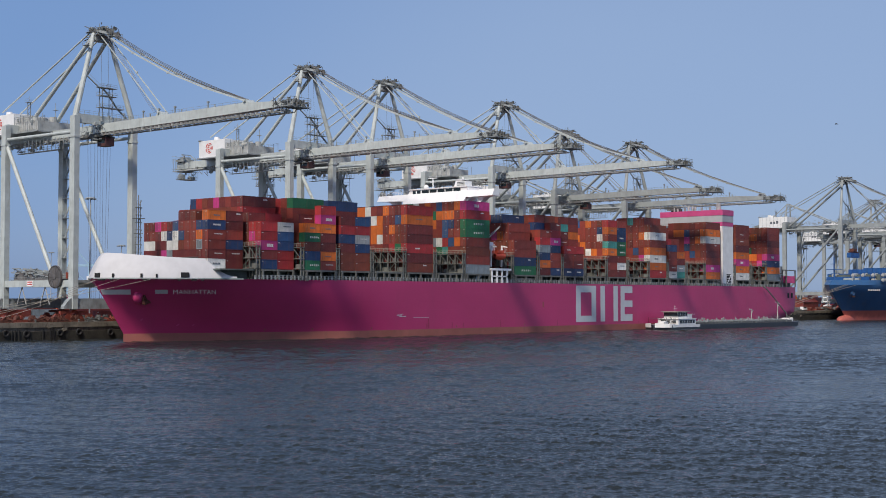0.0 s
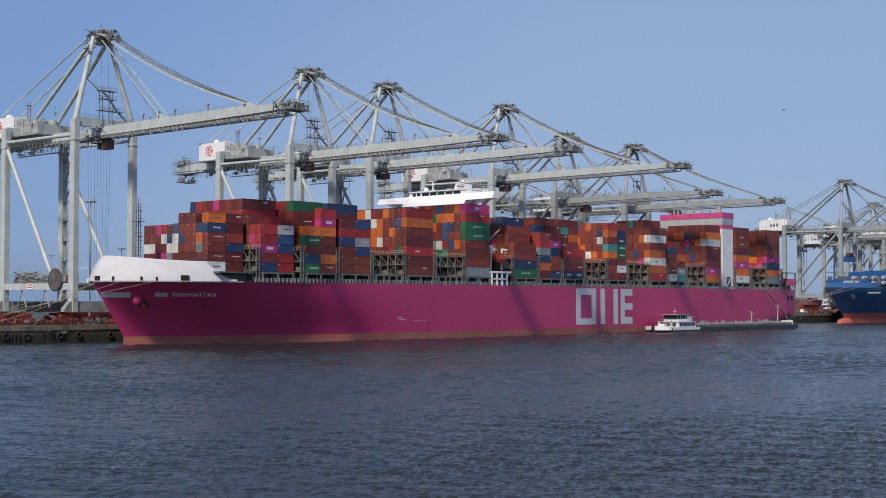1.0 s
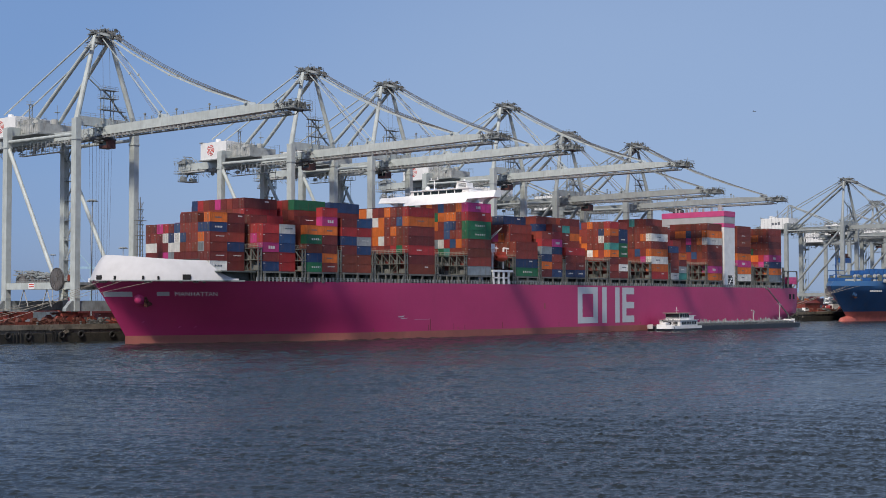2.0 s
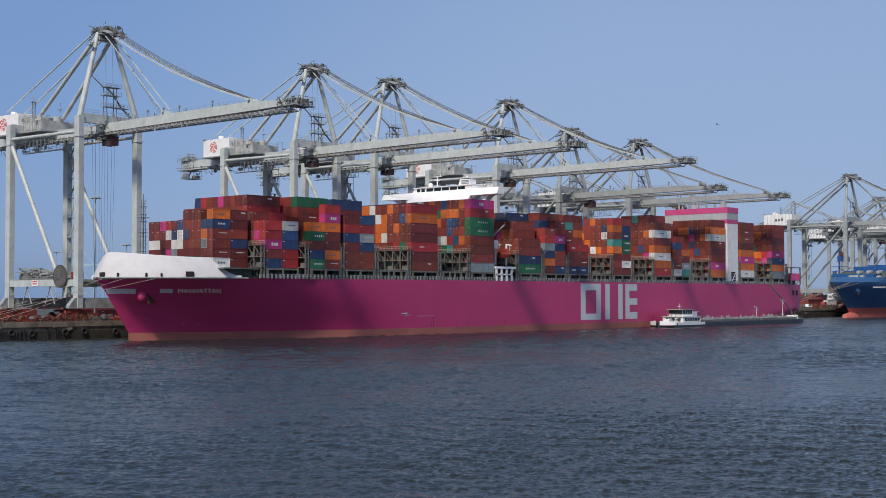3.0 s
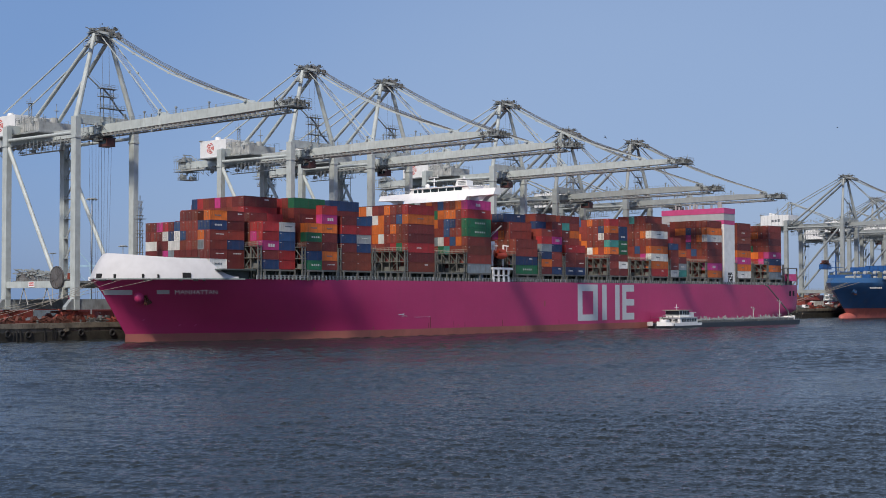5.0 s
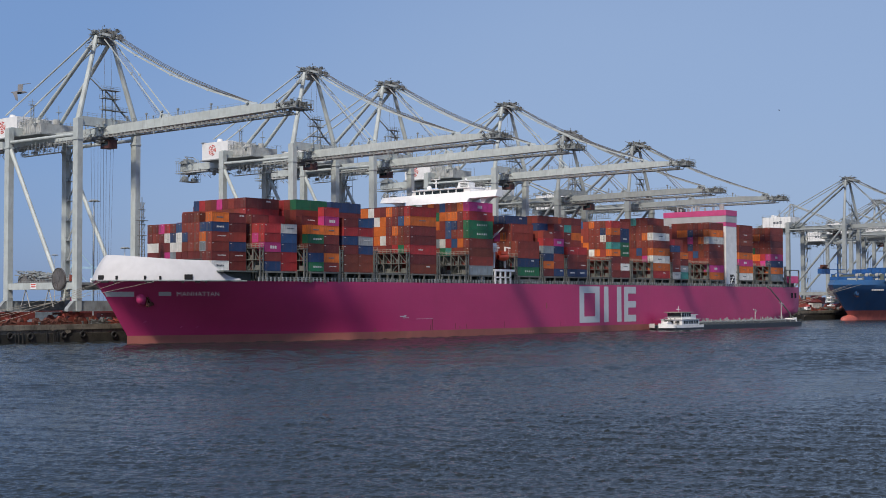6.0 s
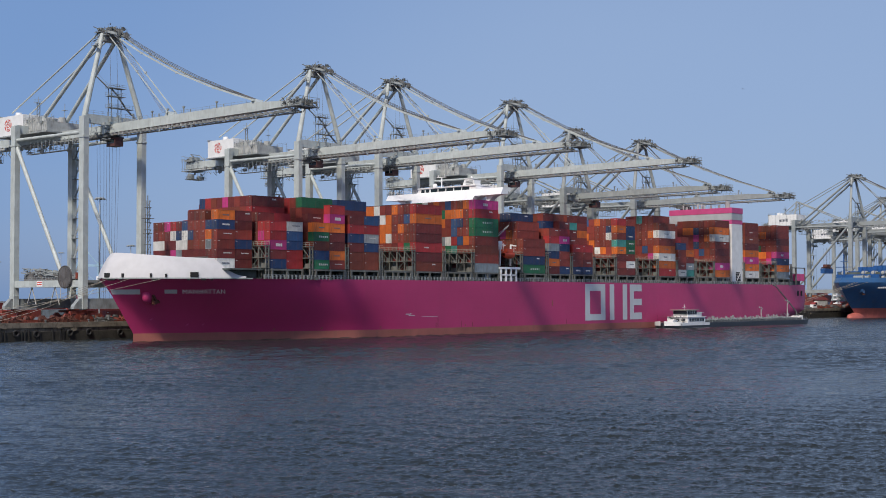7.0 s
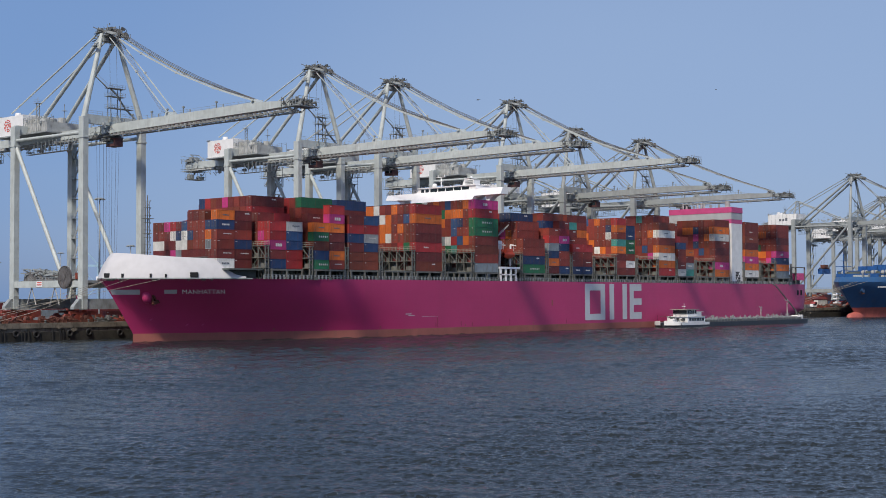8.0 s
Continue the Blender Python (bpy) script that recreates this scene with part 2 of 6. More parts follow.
REEL = paint("reel_brown_grey", (0.12, 0.115, 0.112), 0.6, wear=0.3, stains=0.4)
RUST = paint("rusty_gear", (0.11, 0.036, 0.023), 0.75, wear=0.5, stains=0.6, scale=0.8)
APRON = paint("apron_asphalt", (0.10, 0.10, 0.095), 0.9, wear=0.3, scale=0.06, stains=0.3, bump=0.3)
RUBBER = paint("fender_rubber", (0.018, 0.018, 0.018), 0.8, wear=0.3, stains=0.1)
RED = paint("bogie_orange_red", (0.20, 0.042, 0.026), 0.6, wear=0.45, stains=0.5, scale=0.8)
BLUE = paint("blue_hull", (0.030, 0.095, 0.215), 0.36, wear=0.18, scale=0.08, stains=0.28, stain=(0.10, 0.11, 0.13), streak=6)
BLUE_BOX = paint("blue_paint", (0.015, 0.085, 0.26), 0.45, wear=0.15, stains=0.15)
SALMON = paint("salmon_boot_topping", (0.46, 0.12, 0.09), 0.55, wear=0.15, stains=0.2)
BARGE = paint("barge_black_blue", (0.022, 0.028, 0.036), 0.45, wear=0.2, stains=0.2)
TRACK = paint("track_grey", (0.40, 0.41, 0.39), 0.6, wear=0.25, stains=0.3)
OPENING = paint("dark_opening", (0.012, 0.012, 0.013), 0.8, wear=0.2, stains=0.0)
GLASS = glass("dark_glass")
HAWSER = paint("hawser", (0.30, 0.275, 0.23), 0.9, wear=0.15, stains=0.1)

BOX_COLOURS = {
    "r": (0.235, 0.039, 0.026), "d": (0.15, 0.024, 0.021), "R": (0.36, 0.028, 0.030), "o": (0.63, 0.145, 0.022), "b": (0.018, 0.045, 0.12),
    "B": (0.028, 0.075, 0.18), "g": (0.016, 0.14, 0.060), "p": (0.50, 0.040, 0.20), "w": (0.70, 0.69, 0.64), "y": (0.22, 0.26, 0.28),
    "t": (0.06, 0.30, 0.26), "k": (0.185, 0.040, 0.02), "s": (0.34, 0.35, 0.35)}
BOX_PAINT = {k: corrugated(paint("container_" + k, tuple(0.95 * v for v in c), 0.55, wear=0.18, scale=0.4, stains=0.4 if k != "w" else 0.25, per_object=0.25, streak=6))
             for k, c in BOX_COLOURS.items()}
BOX_WORD = {"r": "brown-red", "d": "dark maroon", "R": "bright red", "o": "orange", "b": "navy blue", "B": "mid blue", "g": "green", "p": "magenta",
            "w": "off-white", "y": "blue-grey", "t": "teal", "k": "rust-brown", "s": "light grey"}


def water_paint():
    m = bpy.data.materials.new("harbour_water")
    m.use_nodes = True
    t = m.node_tree
    n, ln = t.nodes, t.links
    b = n["Principled BSDF"]
    b.inputs["IOR"].default_value = 1.33
    co = n.new("ShaderNodeTexCoord")
    # open water up the harbour is roughened by finer chop
    reach, ruffle = n.new("ShaderNodeVectorMath"), n.new("ShaderNodeMapRange")
    reach.operation = "DOT_PRODUCT"
    reach.inputs[1].default_value = (0.765, 0.644, 0.0)
    ruffle.inputs["From Min"].default_value, ruffle.inputs["From Max"].default_value = -200.0, 130.0
    ruffle.inputs["To Min"].default_value, ruffle.inputs["To Max"].default_value = 0.0, 0.07
    ln.new(co.outputs["Object"], reach.inputs[0])
    ln.new(reach.outputs["Value"], ruffle.inputs["Value"])
    paws, spread, add = n.new("ShaderNodeTexNoise"), n.new("ShaderNodeMapping"), n.new("ShaderNodeMath")
    spread.vector_type = "TEXTURE"
    spread.inputs["Rotation"].default_value, spread.inputs["Scale"].default_value = (0, 0, radians(40)), (1.0, 5.0, 1.0)
    paws.inputs["Scale"].default_value, paws.inputs["Detail"].default_value = 0.07, 5
    add.operation = "MULTIPLY_ADD"
    add.inputs[1].default_value = 0.27
    ln.new(co.outputs["Object"], spread.inputs["Vector"])
    ln.new(spread.outputs[0], paws.inputs["Vector"])
    ln.new(paws.outputs["Fac"], add.inputs[0])
    ln.new(ruffle.outputs[0], add.inputs[2])
    ln.new(add.outputs[0], b.inputs["Roughness"])
    tone = n.new("ShaderNodeTexNoise")
    tone.inputs["Scale"].default_value, tone.inputs["Detail"].default_value = 0.02, 3
    cr = n.new("ShaderNodeValToRGB")
    cr.color_ramp.elements[0].color, cr.color_ramp.elements[1].color = (0.0175, 0.021, 0.0212, 1), (0.0255, 0.0295, 0.0295, 1)
    ln.new(co.outputs["Object"], tone.inputs["Vector"])
    ln.new(tone.outputs["Fac"], cr.inputs["Fac"])
    ln.new(cr.outputs["Color"], b.inputs["Base Color"])
    last = None
    for scale, dist, detail, stretch in ((0.11, 1.0, 4, (1, 3.0, 1)), (0.5, 0.2, 3, (1, 2.2, 1)), (2.2, 0.07, 3, (1, 1.8, 1)), (5.5, 0.034, 4, (1, 1.5, 1))):
        mp, nz, bp = n.new("ShaderNodeMapping"), n.new("ShaderNodeTexNoise"), n.new("ShaderNodeBump")
        mp.vector_type = "TEXTURE"
        mp.inputs["Rotation"].default_value = (0, 0, radians(40))
        mp.inputs["Scale"].default_value = stretch
        nz.inputs["Scale"].default_value, nz.inputs["Detail"].default_value, nz.inputs["Roughness"].default_value = scale, detail, 0.6
        bp.inputs["Strength"].default_value, bp.inputs["Distance"].default_value = 1.0, dist
        ln.new(co.outputs["Object"], mp.inputs["Vector"])
        ln.new(mp.outputs[0], nz.inputs["Vector"])
        ln.new(nz.outputs["Fac"], bp.inputs["Height"])
        if last is None:
            # the long swell runs only on the open water
            swell = n.new("ShaderNodeMapRange")
            swell.inputs["From Min"].default_value, swell.inputs["From Max"].default_value = -150.0, 60.0
            swell.inputs["To Min"].default_value, swell.inputs["To Max"].default_value = 0.3, 1.6
            ln.new(reach.outputs["Value"], swell.inputs["Value"])
            ln.new(swell.outputs[0], bp.inputs["Distance"])
        else:
            ln.new(last, bp.inputs["Normal"])
        last = bp.outputs[0]
    ln.new(last, b.inputs["Normal"])
    return m


WATER = water_paint()

# ---------------------------------------------------------------- water, quay and ground
WAVE_SLOPE = 0.0555


def build_water():
    """One sheet: a finely waved part where the water lies near, a flat rest to the horizon."""
    rng = np.random.RandomState(3)
    yaw = radians(YAW)
    f, r = np.array((math.sin(yaw), math.cos(yaw))), np.array((math.cos(yaw), -math.sin(yaw)))
    near, end, spread = 56.0, 560.0, 0.38
    deep = [near]
    while deep[-1] < end:
        deep.append(deep[-1] * (1.0013 + 0.0016 * min(1.0, max(0.0, (deep[-1] - 110) / 240))))
    deep = np.array(deep)
    step = np.gradient(deep)[:, None]
    wide = np.linspace(-spread, spread, 900)
    dd = np.repeat(deep[:, None], len(wide), 1)
    ww = deep[:, None] * wide[None, :]
    px = EYE.x + f[0] * dd + r[0] * ww
    py = EYE.y + f[1] * dd + r[1] * ww
    z = np.zeros_like(px)
    gust = 0.92 + 0.4 * np.sin(px * 0.037 + py * 0.021 + 1.0) * np.sin(py * 0.043 - px * 0.011) + 0.14 * np.sin(px * 0.13 - py * 0.09) * np.sin(py * 0.17 + px * 0.05)
    gust *= 1.0 + 0.5 * np.clip((dd - 190.0) / 150.0, 0, 1)      # more wind up the harbour
    sx, sy = np.zeros_like(px), np.zeros_like(px)
    # groups: stretches of steep little waves between calmer water
    group = np.zeros_like(px)
    for k in range(16):
        length = 1.7 * 4.5 ** (k / 15.0)
        a = radians(41) + rng.normal(0, 0.7)
        group += np.sin((px * math.cos(a) + py * math.sin(a)) * 6.283 / length + rng.uniform(0, 6.28)) / math.sqrt(8.0)
    group = np.clip(np.exp(0.3 * group - 0.05), 0.3, 2.0)
    open_water = 1.0 + 1.25 * np.clip((dd - 120.0) / 130.0, 0, 1)
    # short-crested wind chop: many trains about one heading
    count = 104
    for k in range(count):
        length = 0.36 * (18.0 ** (k / (count - 1.0))) * rng.uniform(0.97, 1.03)
        a = radians(41) + rng.normal(0, 0.72 if length < 1.6 else 0.5)
        slope = WAVE_SLOPE * max(0.2, min(1.0, 0.62 / length) ** 1.3)
        amp = slope * length / 6.283 * (group if length < 1.3 else open_water)
        ph = (px * math.cos(a) + py * math.sin(a)) * 6.283 / length + rng.uniform(0, 6.28)
        gate = np.clip(2.0 - step * 2.2 / length, 0, 1)
        z += amp * np.sin(ph) * gate
        sx += 0.7 * amp * np.cos(ph) * gate * math.cos(a)
        sy += 0.7 * amp * np.cos(ph) * gate * math.sin(a)
    z *= gust
    fade = np.clip((deep - near) / 6, 0, 1)[:, None] * np.clip((end - deep) / 60, 0, 1)[:, None] * np.clip((spread - np.abs(wide)) / 0.02, 0, 1)[None, :]
    z = z * fade
    px, py = px + sx * gust * fade, py + sy * gust * fade
    nd, nw = z.shape
    vs = np.stack([px, py, z], -1).reshape(-1, 3)
    i = np.arange(nd - 1)[:, None] * nw + np.arange(nw - 1)[None, :]
    quads = np.stack([i, i + 1, i + nw + 1, i + nw], -1).reshape(-1, 4)
    far, last = 4500.0, float(deep[-1])

    def at(d, w):
        return (EYE.x + f[0] * d + r[0] * w, EYE.y + f[1] * d + r[1] * w, 0.0)
    n = len(vs)
    extra = [at(near, -near * spread), at(near, near * spread), at(last, last * spread), at(last, -last * spread), at(-far, -far), at(-far, far), at(far, far), at(far, -far)]
    rest = [(n, n + 4, n + 5, n + 1), (n + 1, n + 5, n + 6, n + 2), (n + 2, n + 6, n + 7, n + 3), (n + 3, n + 7, n + 4, n)]
    me = bpy.data.meshes.new("water")
    me.from_pydata(np.concatenate([vs, np.array(extra)]).tolist(), [], quads.tolist() + [tuple(q) for q in rest])
    me.materials.append(WATER)
    me.polygons.foreach_set("use_smooth", [True] * len(me.polygons))
    me.update()
    if me.polygons[0].normal.z < 0:
        me.flip_normals()
    return tagged(new("water", me), "dark blue-grey choppy harbour water", "water", kind="structure")


water = build_water()

QUAY_Y, QUAY_Z = 53.0, 5.0


def build_quay():
    s = Shape()
    s.prism([(QUAY_Y, -6), (QUAY_Y, QUAY_Z - 1.4), (QUAY_Y - 0.35, QUAY_Z - 1.4), (QUAY_Y - 0.35, QUAY_Z), (QUAY_Y + 8, QUAY_Z), (QUAY_Y + 8, -6)], 0, -160, 1500)
    quay = part("quay_wall", s, CONCRETE)
    tagged(quay, "stained dark concrete quay wall with tyre fenders", "quay", kind="structure")
    # tyre fenders and ladders along the face
    wd = Shape().box(-160, 1500, QUAY_Y - 0.12, QUAY_Y + 1, -6, 2.5)
    part("tide_band", wd, WEED, quay, "black weedy tide band")
    tyre = Shape()
    n, k = 14, 6
    rows = []
    for i in range(n + 1):
        a = 2 * math.pi * i / n
        rows.append([((0.75 + 0.3 * math.cos(2 * math.pi * j / k)) * math.cos(a), 0.3 * math.sin(2 * math.pi * j / k), (0.75 + 0.3 * math.cos(2 * math.pi * j / k)) * math.sin(a))
                     for j in range(k)])
    tyre.sheet(rows, loop=True)
    tyre_me = tyre.mesh("tyre_fender", RUBBER, True)
    for i in range(34):
        x = -52 + i * 8.4 + (2.2 if i % 2 else 0)
        if 30 < x < 340:
            continue
        ob = part("tyre_fender", tyre_me, None, quay)
        ob.matrix_basis = pose(x, QUAY_Y - 0.36, 1.9 + 0.15 * (i % 3))
    for x in (400, 409, 418, 427, 436, 445, 455):
        ob = part("tyre_fender", tyre_me, None, quay)
        ob.matrix_basis = pose(x, QUAY_Y - 0.36, 2.0)
    tim = Shape().prism([(-0.16, -2.0), (0.16, -2.0), (0.17, 1.0), (0.13, 2.6), (0.05, 3.3), (-0.1, 3.4), (-0.17, 2.2)], 1, -0.36, 0.02).mesh("timber_fender", RUBBER)
    lump = Shape().prism([(-0.9, -0.5), (0.8, -0.6), (1.0, 0.0), (0.5, 0.35), (-0.3, 0.45), (-1.0, 0.1)], 1, -0.42, 0.05).mesh("patched_edge", CONCRETE)
    rt = random.Random(17)
    for x0, x1, cnt in ((-55, 12, 34), (372, 478, 40)):
        for _ in range(cnt):
            ob = part("timber_fender", tim, None, quay)
            ob.matrix_basis = pose(rt.uniform(x0, x1), QUAY_Y - rt.uniform(0.0, 0.1), rt.uniform(-0.6, 0.1), 0, rt.uniform(-4, 4), 0)
        for _ in range(cnt // 2):
            ob = part("patched_edge", lump, None, quay)
            ob.matrix_basis = pose(rt.uniform(x0, x1), QUAY_Y, rt.uniform(2.2, 4.4), 0, rt.uniform(-20, 20), 0)
    lad = Shape()
    for dx in (-0.25, 0.25):
        lad.box(dx - 0.04, dx + 0.04, -0.12, -0.02, -1.5, 3.6)
    for i in range(15):
        lad.box(-0.25, 0.25, -0.1, -0.04, -1.2 + i * 0.32, -1.14 + i * 0.32)
    lad_me = lad.mesh("ladder", STEEL)
    for x in (-22, 3.5, 404, 440):
        part("ladder", lad_me, None, quay).matrix_basis = pose(x, QUAY_Y, 0)
    bol = Shape()
    bol.tube((0, 0, 0), (0, 0, 0.55), 0.28, 10, 0.22).tube((0, 0, 0.55), (0, 0, 0.8), 0.42, 10, 0.36)
    bol_me = bol.mesh("bollard", STEEL, True)
    for i in range(12):
        part("bollard", bol_me, None, quay).matrix_basis = pose(-40 + i * 14 if i < 5 else 300 + i * 16, QUAY_Y + 0.9, QUAY_Z)
    g = Shape()
    g.add([(-160, QUAY_Y + 8, QUAY_Z), (4400, QUAY_Y + 8, QUAY_Z), (4400, 4000, QUAY_Z), (-160, 4000, QUAY_Z)], [(0, 1, 2, 3)])
    ground = part("ground", g, APRON)
    tagged(ground, "dark worn asphalt terminal apron", "ground", kind="structure")
    # crane rails
    for y in (58.0, 93.5):
        r = Shape().box(-150, 1400, y - 0.06, y + 0.06, QUAY_Z, QUAY_Z + 0.07)
        part("crane_rail", r, STEEL, ground)


build_quay()


# ---------------------------------------------------------------- the magenta ship
MID = 25.5


def stem_x(z):
    return 10.2 if z < 2.3 else 10.2 - (z - 2.3) * 0.683


def stern_x(z):
    """The stern bends under towards the water."""
    return 364 - 0.032 * max(0.0, 13.0 - z) ** 2


def half_breadth(x, z):
    """Half the hull's breadth at x along it and z above the water."""
    u = min(max(z / 17.0, 0), 1) ** 1.7      # upright near the water, flared towards the deck
    run = 84.0 + 7.0 * u ** 1.05
    s = min(max((x - stem_x(z)) / run, 0), 1)
    p = 1.85 + 2.35 * u ** 1.2
    fore = (1 - (1 - s) ** p) ** (1.2 - 0.52 * u)
    end = stern_x(z)
    a = min(max((x - 305) / (end - 305), 0), 1)
    low = min(max((5.0 - z) / 5.0, 0), 1)
    aft = 1 - 0.03 * a ** 2 - 0.05 * max(0.0, (a - 0.85) / 0.15) ** 3 - (0.6 * low) * a ** 6
    return MID * max(fore * aft, 0)


def hull_x(t, z):
    """Stations, denser at the ends; the last ones close up under the counter."""
    end = stern_x(z)
    return stem_x(z) + (end - stem_x(z)) * t


ST = [0, 0.002, 0.006, 0.012, 0.02, 0.03, 0.042, 0.056, 0.072, 0.09, 0.11, 0.135, 0.165, 0.2, 0.235, 0.27, 0.31, 0.36, 0.5, 0.65, 0.76, 0.8, 0.84, 0.88, 0.91, 0.94, 0.96, 0.975, 0.99, 1.0]


def hull_skin(levels):
    s = Shape()
    rows = []
    for z in levels:
        port = [(hull_x(t, z), MID - half_breadth(hull_x(t, z), z), z) for t in ST]
        star = [(x, 2 * MID - y, zz) for x, y, zz in reversed(port)]
        rows.append(port + star)
    s.sheet(rows, loop=True)
    return s


SHEER = 16.8


ship = thing("container_ship", "huge magenta container ship with white bow shield moored at the quay", "container ship")
hull_levels = [2.2, 3.2, 4.4, 5.6, 7, 8.4, 9.8, 11, 12.2, 13.4, 14.6, 15.6, SHEER]
part("hull", hull_skin(hull_levels), MAGENTA, ship, "glossy magenta steel hull side", smooth=True)
part("boot_topping", hull_skin([-4, -2, 0, 1.2, 2.2]), BOOT, ship, "brown-red boot topping at the waterline", smooth=True)
# deck and bulwark rail strip
dk = Shape()
pts = [(hull_x(t, SHEER), half_breadth(hull_x(t, SHEER), SHEER) - 0.05) for t in ST]
dk.sheet([[(x, MID - h, SHEER - 0.25) for x, h in pts], [(x, MID + h, SHEER - 0.25) for x, h in pts]])
part("main_deck", dk, DECK, ship)


def hull_plate(x0, x1, z0, z1, skew0=0.0, out=0.06):
    """A slightly raised patch that follows the port side, for letters and bars."""
    n = max(2, int((x1 - x0) / (1.5 if x0 > 100 else 0.25)) + 1)
    s = Shape()
    for lift in (out, -0.05):
        rows = []
        for z in np.linspace(z0, z1, 9):
            sh = skew0 * (z - z0) / max(z1 - z0, 1e-6)
            rows.append([(x + sh, MID - half_breadth(x + sh, z) - lift, z) for x in np.linspace(x0, x1, n)])
        s.sheet(rows)
    return s


def hull_mark(name, x0, x1, z0, z1, mat, skew=0.0, label=""):
    return part(name, hull_plate(x0, x1, z0, z1, skew), mat, ship, label)


# the pale company mark amidships, as plain shapes: a square frame, two posts, a comb of bars
LB, LT = 3.3, 16.2
for x0, x1, z0, z1 in ((184.6, 187.6, LB, LT), (194.4, 197.4, LB, LT), (187.6, 194.4, LB, LB + 2.2), (187.6, 194.4, LT - 2.4, LT),
                       (200.2, 203.2, LB, LT), (208.8, 211.8, LB, LT),
                       (213.6, 216.4, LB, LT), (216.4, 221.8, LB, LB + 2.5), (216.4, 221.8, 8.5, 10.9), (216.4, 221.8, LT - 2.5, LT)):
    hull_mark("hull_mark", x0, x1, z0, z1, LETTER, label="pale blue-grey painted company mark")


def hull_text(body, x, z, size, mat, gap=1.0):
    """Letters laid on the flared bow, each vertex pressed on the skin."""
    cu = bpy.data.curves.new("ship_name", "FONT")
    cu.offset = 0.0
    cu.body, cu.size, cu.space_character, cu.resolution_u = body, size, gap, 2
    tmp = bpy.data.objects.new("ship_name", cu)
    scene.collection.objects.link(tmp)
    me = bpy.data.meshes.new_from_object(tmp.evaluated_get(bpy.context.evaluated_depsgraph_get()))
    bpy.data.objects.remove(tmp)
    bm = bmesh.new()
    bm.from_mesh(me)
    bmesh.ops.triangulate(bm, faces=bm.faces)
    bmesh.ops.subdivide_edges(bm, edges=[e for e in bm.edges if e.calc_length() > 0.3], cuts=3)
    for v in bm.verts:
        xx, zz = x + v.co.x - 0.76 * v.co.y, z + v.co.y
        v.co = (xx, MID - half_breadth(xx, zz) - 0.05, zz)
    bm.to_mesh(me)
    bm.free()
    me.materials.clear()
    me.materials.append(mat)
    return me


# white shield round the forecastle
def shield_top(x):
    """Height of the shield's rim: it sinks slowly aft, then drops in a hollow curve from a crisp corner."""
    if x < 23.3:
        return 5.27 + 1.43 * (1 - max(x, 0.0) / 23.3) ** 1.9
    return 0.45 + 4.82 * (1 - min(1.0, (x - 23.3) / 7.2)) ** 2.3


def bow_shield():
    s = Shape()
    nose = stem_x(SHEER)
    stations = [nose + (23.3 - nose) * u ** 2.0 for u in np.linspace(0, 1, 30)] + [23.3 + 7.2 * u for u in np.linspace(0.04, 1, 12)]
    outer = []
    for w in np.sin(np.linspace(0, math.pi / 2, 12)):
        side = []
        for x in stations:
            hb, top = half_breadth(x, SHEER), shield_top(x)
            up = min(1.0, top * w / 6.7)
            lean = (1 - math.sqrt(1 - up * up)) * 1.6 + 2.6 * up ** 1.1
            # it leans towards the middle of the foredeck
            dx, dy = max(24 - x, 0), hb
            d = math.hypot(24 - x, dy) + 1e-6
            side.append((x + lean * dx / d, max(hb - lean * dy / d, 0), SHEER + 0.15 + top * w))
        outer.append([(x, MID - y, z) for x, y, z in side[::-1]] + [(x, MID + y, z) for x, y, z in side[1:]])
    inner = [[(x + 0.15, MID + (y - MID) * 0.985, z - 0.02) for x, y, z in row] for row in outer]
    s.sheet(outer).sheet(inner).sheet([outer[-1], inner[-1]])
    return s


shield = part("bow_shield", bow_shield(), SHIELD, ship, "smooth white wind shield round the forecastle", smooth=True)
shield.data.set_sharp_from_angle(angle=radians(100))
# breakwater across the foredeck, its stays before it
bw = Shape().box(22.0, 22.25, 9.6, 41.4, SHEER - 0.2, SHEER + 5.8).box(21.8, 22.4, 9.5, 41.5, SHEER + 5.75, SHEER + 5.87)
for y in np.arange(11, 41, 2.4):
    bw.beam((22.0, y, SHEER + 5.4), (20.1, y, SHEER - 0.1), 0.12, 0.3)
part("breakwater", bw, LASH, ship, "grey breakwater wall across the foredeck")
# rubbing strake under the shield
st = Shape()
for sg in (-1, 1):
    rr = []
    for dz, o in ((-0.18, 0.0), (-0.18, 0.12), (0.16, 0.12), (0.16, 0.0)):
        rr.append([(x - (0.12 if x < 1 else 0), MID + sg * (half_breadth(max(x, 0.32), SHEER) + o), SHEER + dz) for x in [0.3 + 32 * q ** 1.8 for q in np.linspace(0, 1, 24)]])
    st.sheet(rr)
part("strake", st, GRATE, ship)
# mooring ports in the shield and below it
for x, w, h in ((0.45, 0.5, 1.15), (2.6, 0.3, 1.0), (7.4, 0.4, 1.0), (10.4, 0.4, 0.9), (15.9, 1.9, 1.35), (0.7, 0.9, 0.4), (2.3, 0.4, 0.3), (7.7, 1.6, 0.4), (15.2, 0.6, 0.3), (18.4, 1.2, 0.45), (20.8, 0.6, 0.3)):
    low = 0.25 if h > 0.6 else -0.55
    y = MID - half_breadth(x, SHEER)
    yn = MID - half_breadth(x + w, SHEER)
    s = Shape().beam((x, y - 0.02, SHEER + low + h / 2), (x + w, yn - 0.02, SHEER + low + h / 2), 0.35, h)
    part("fairlead", s, OPENING, ship)
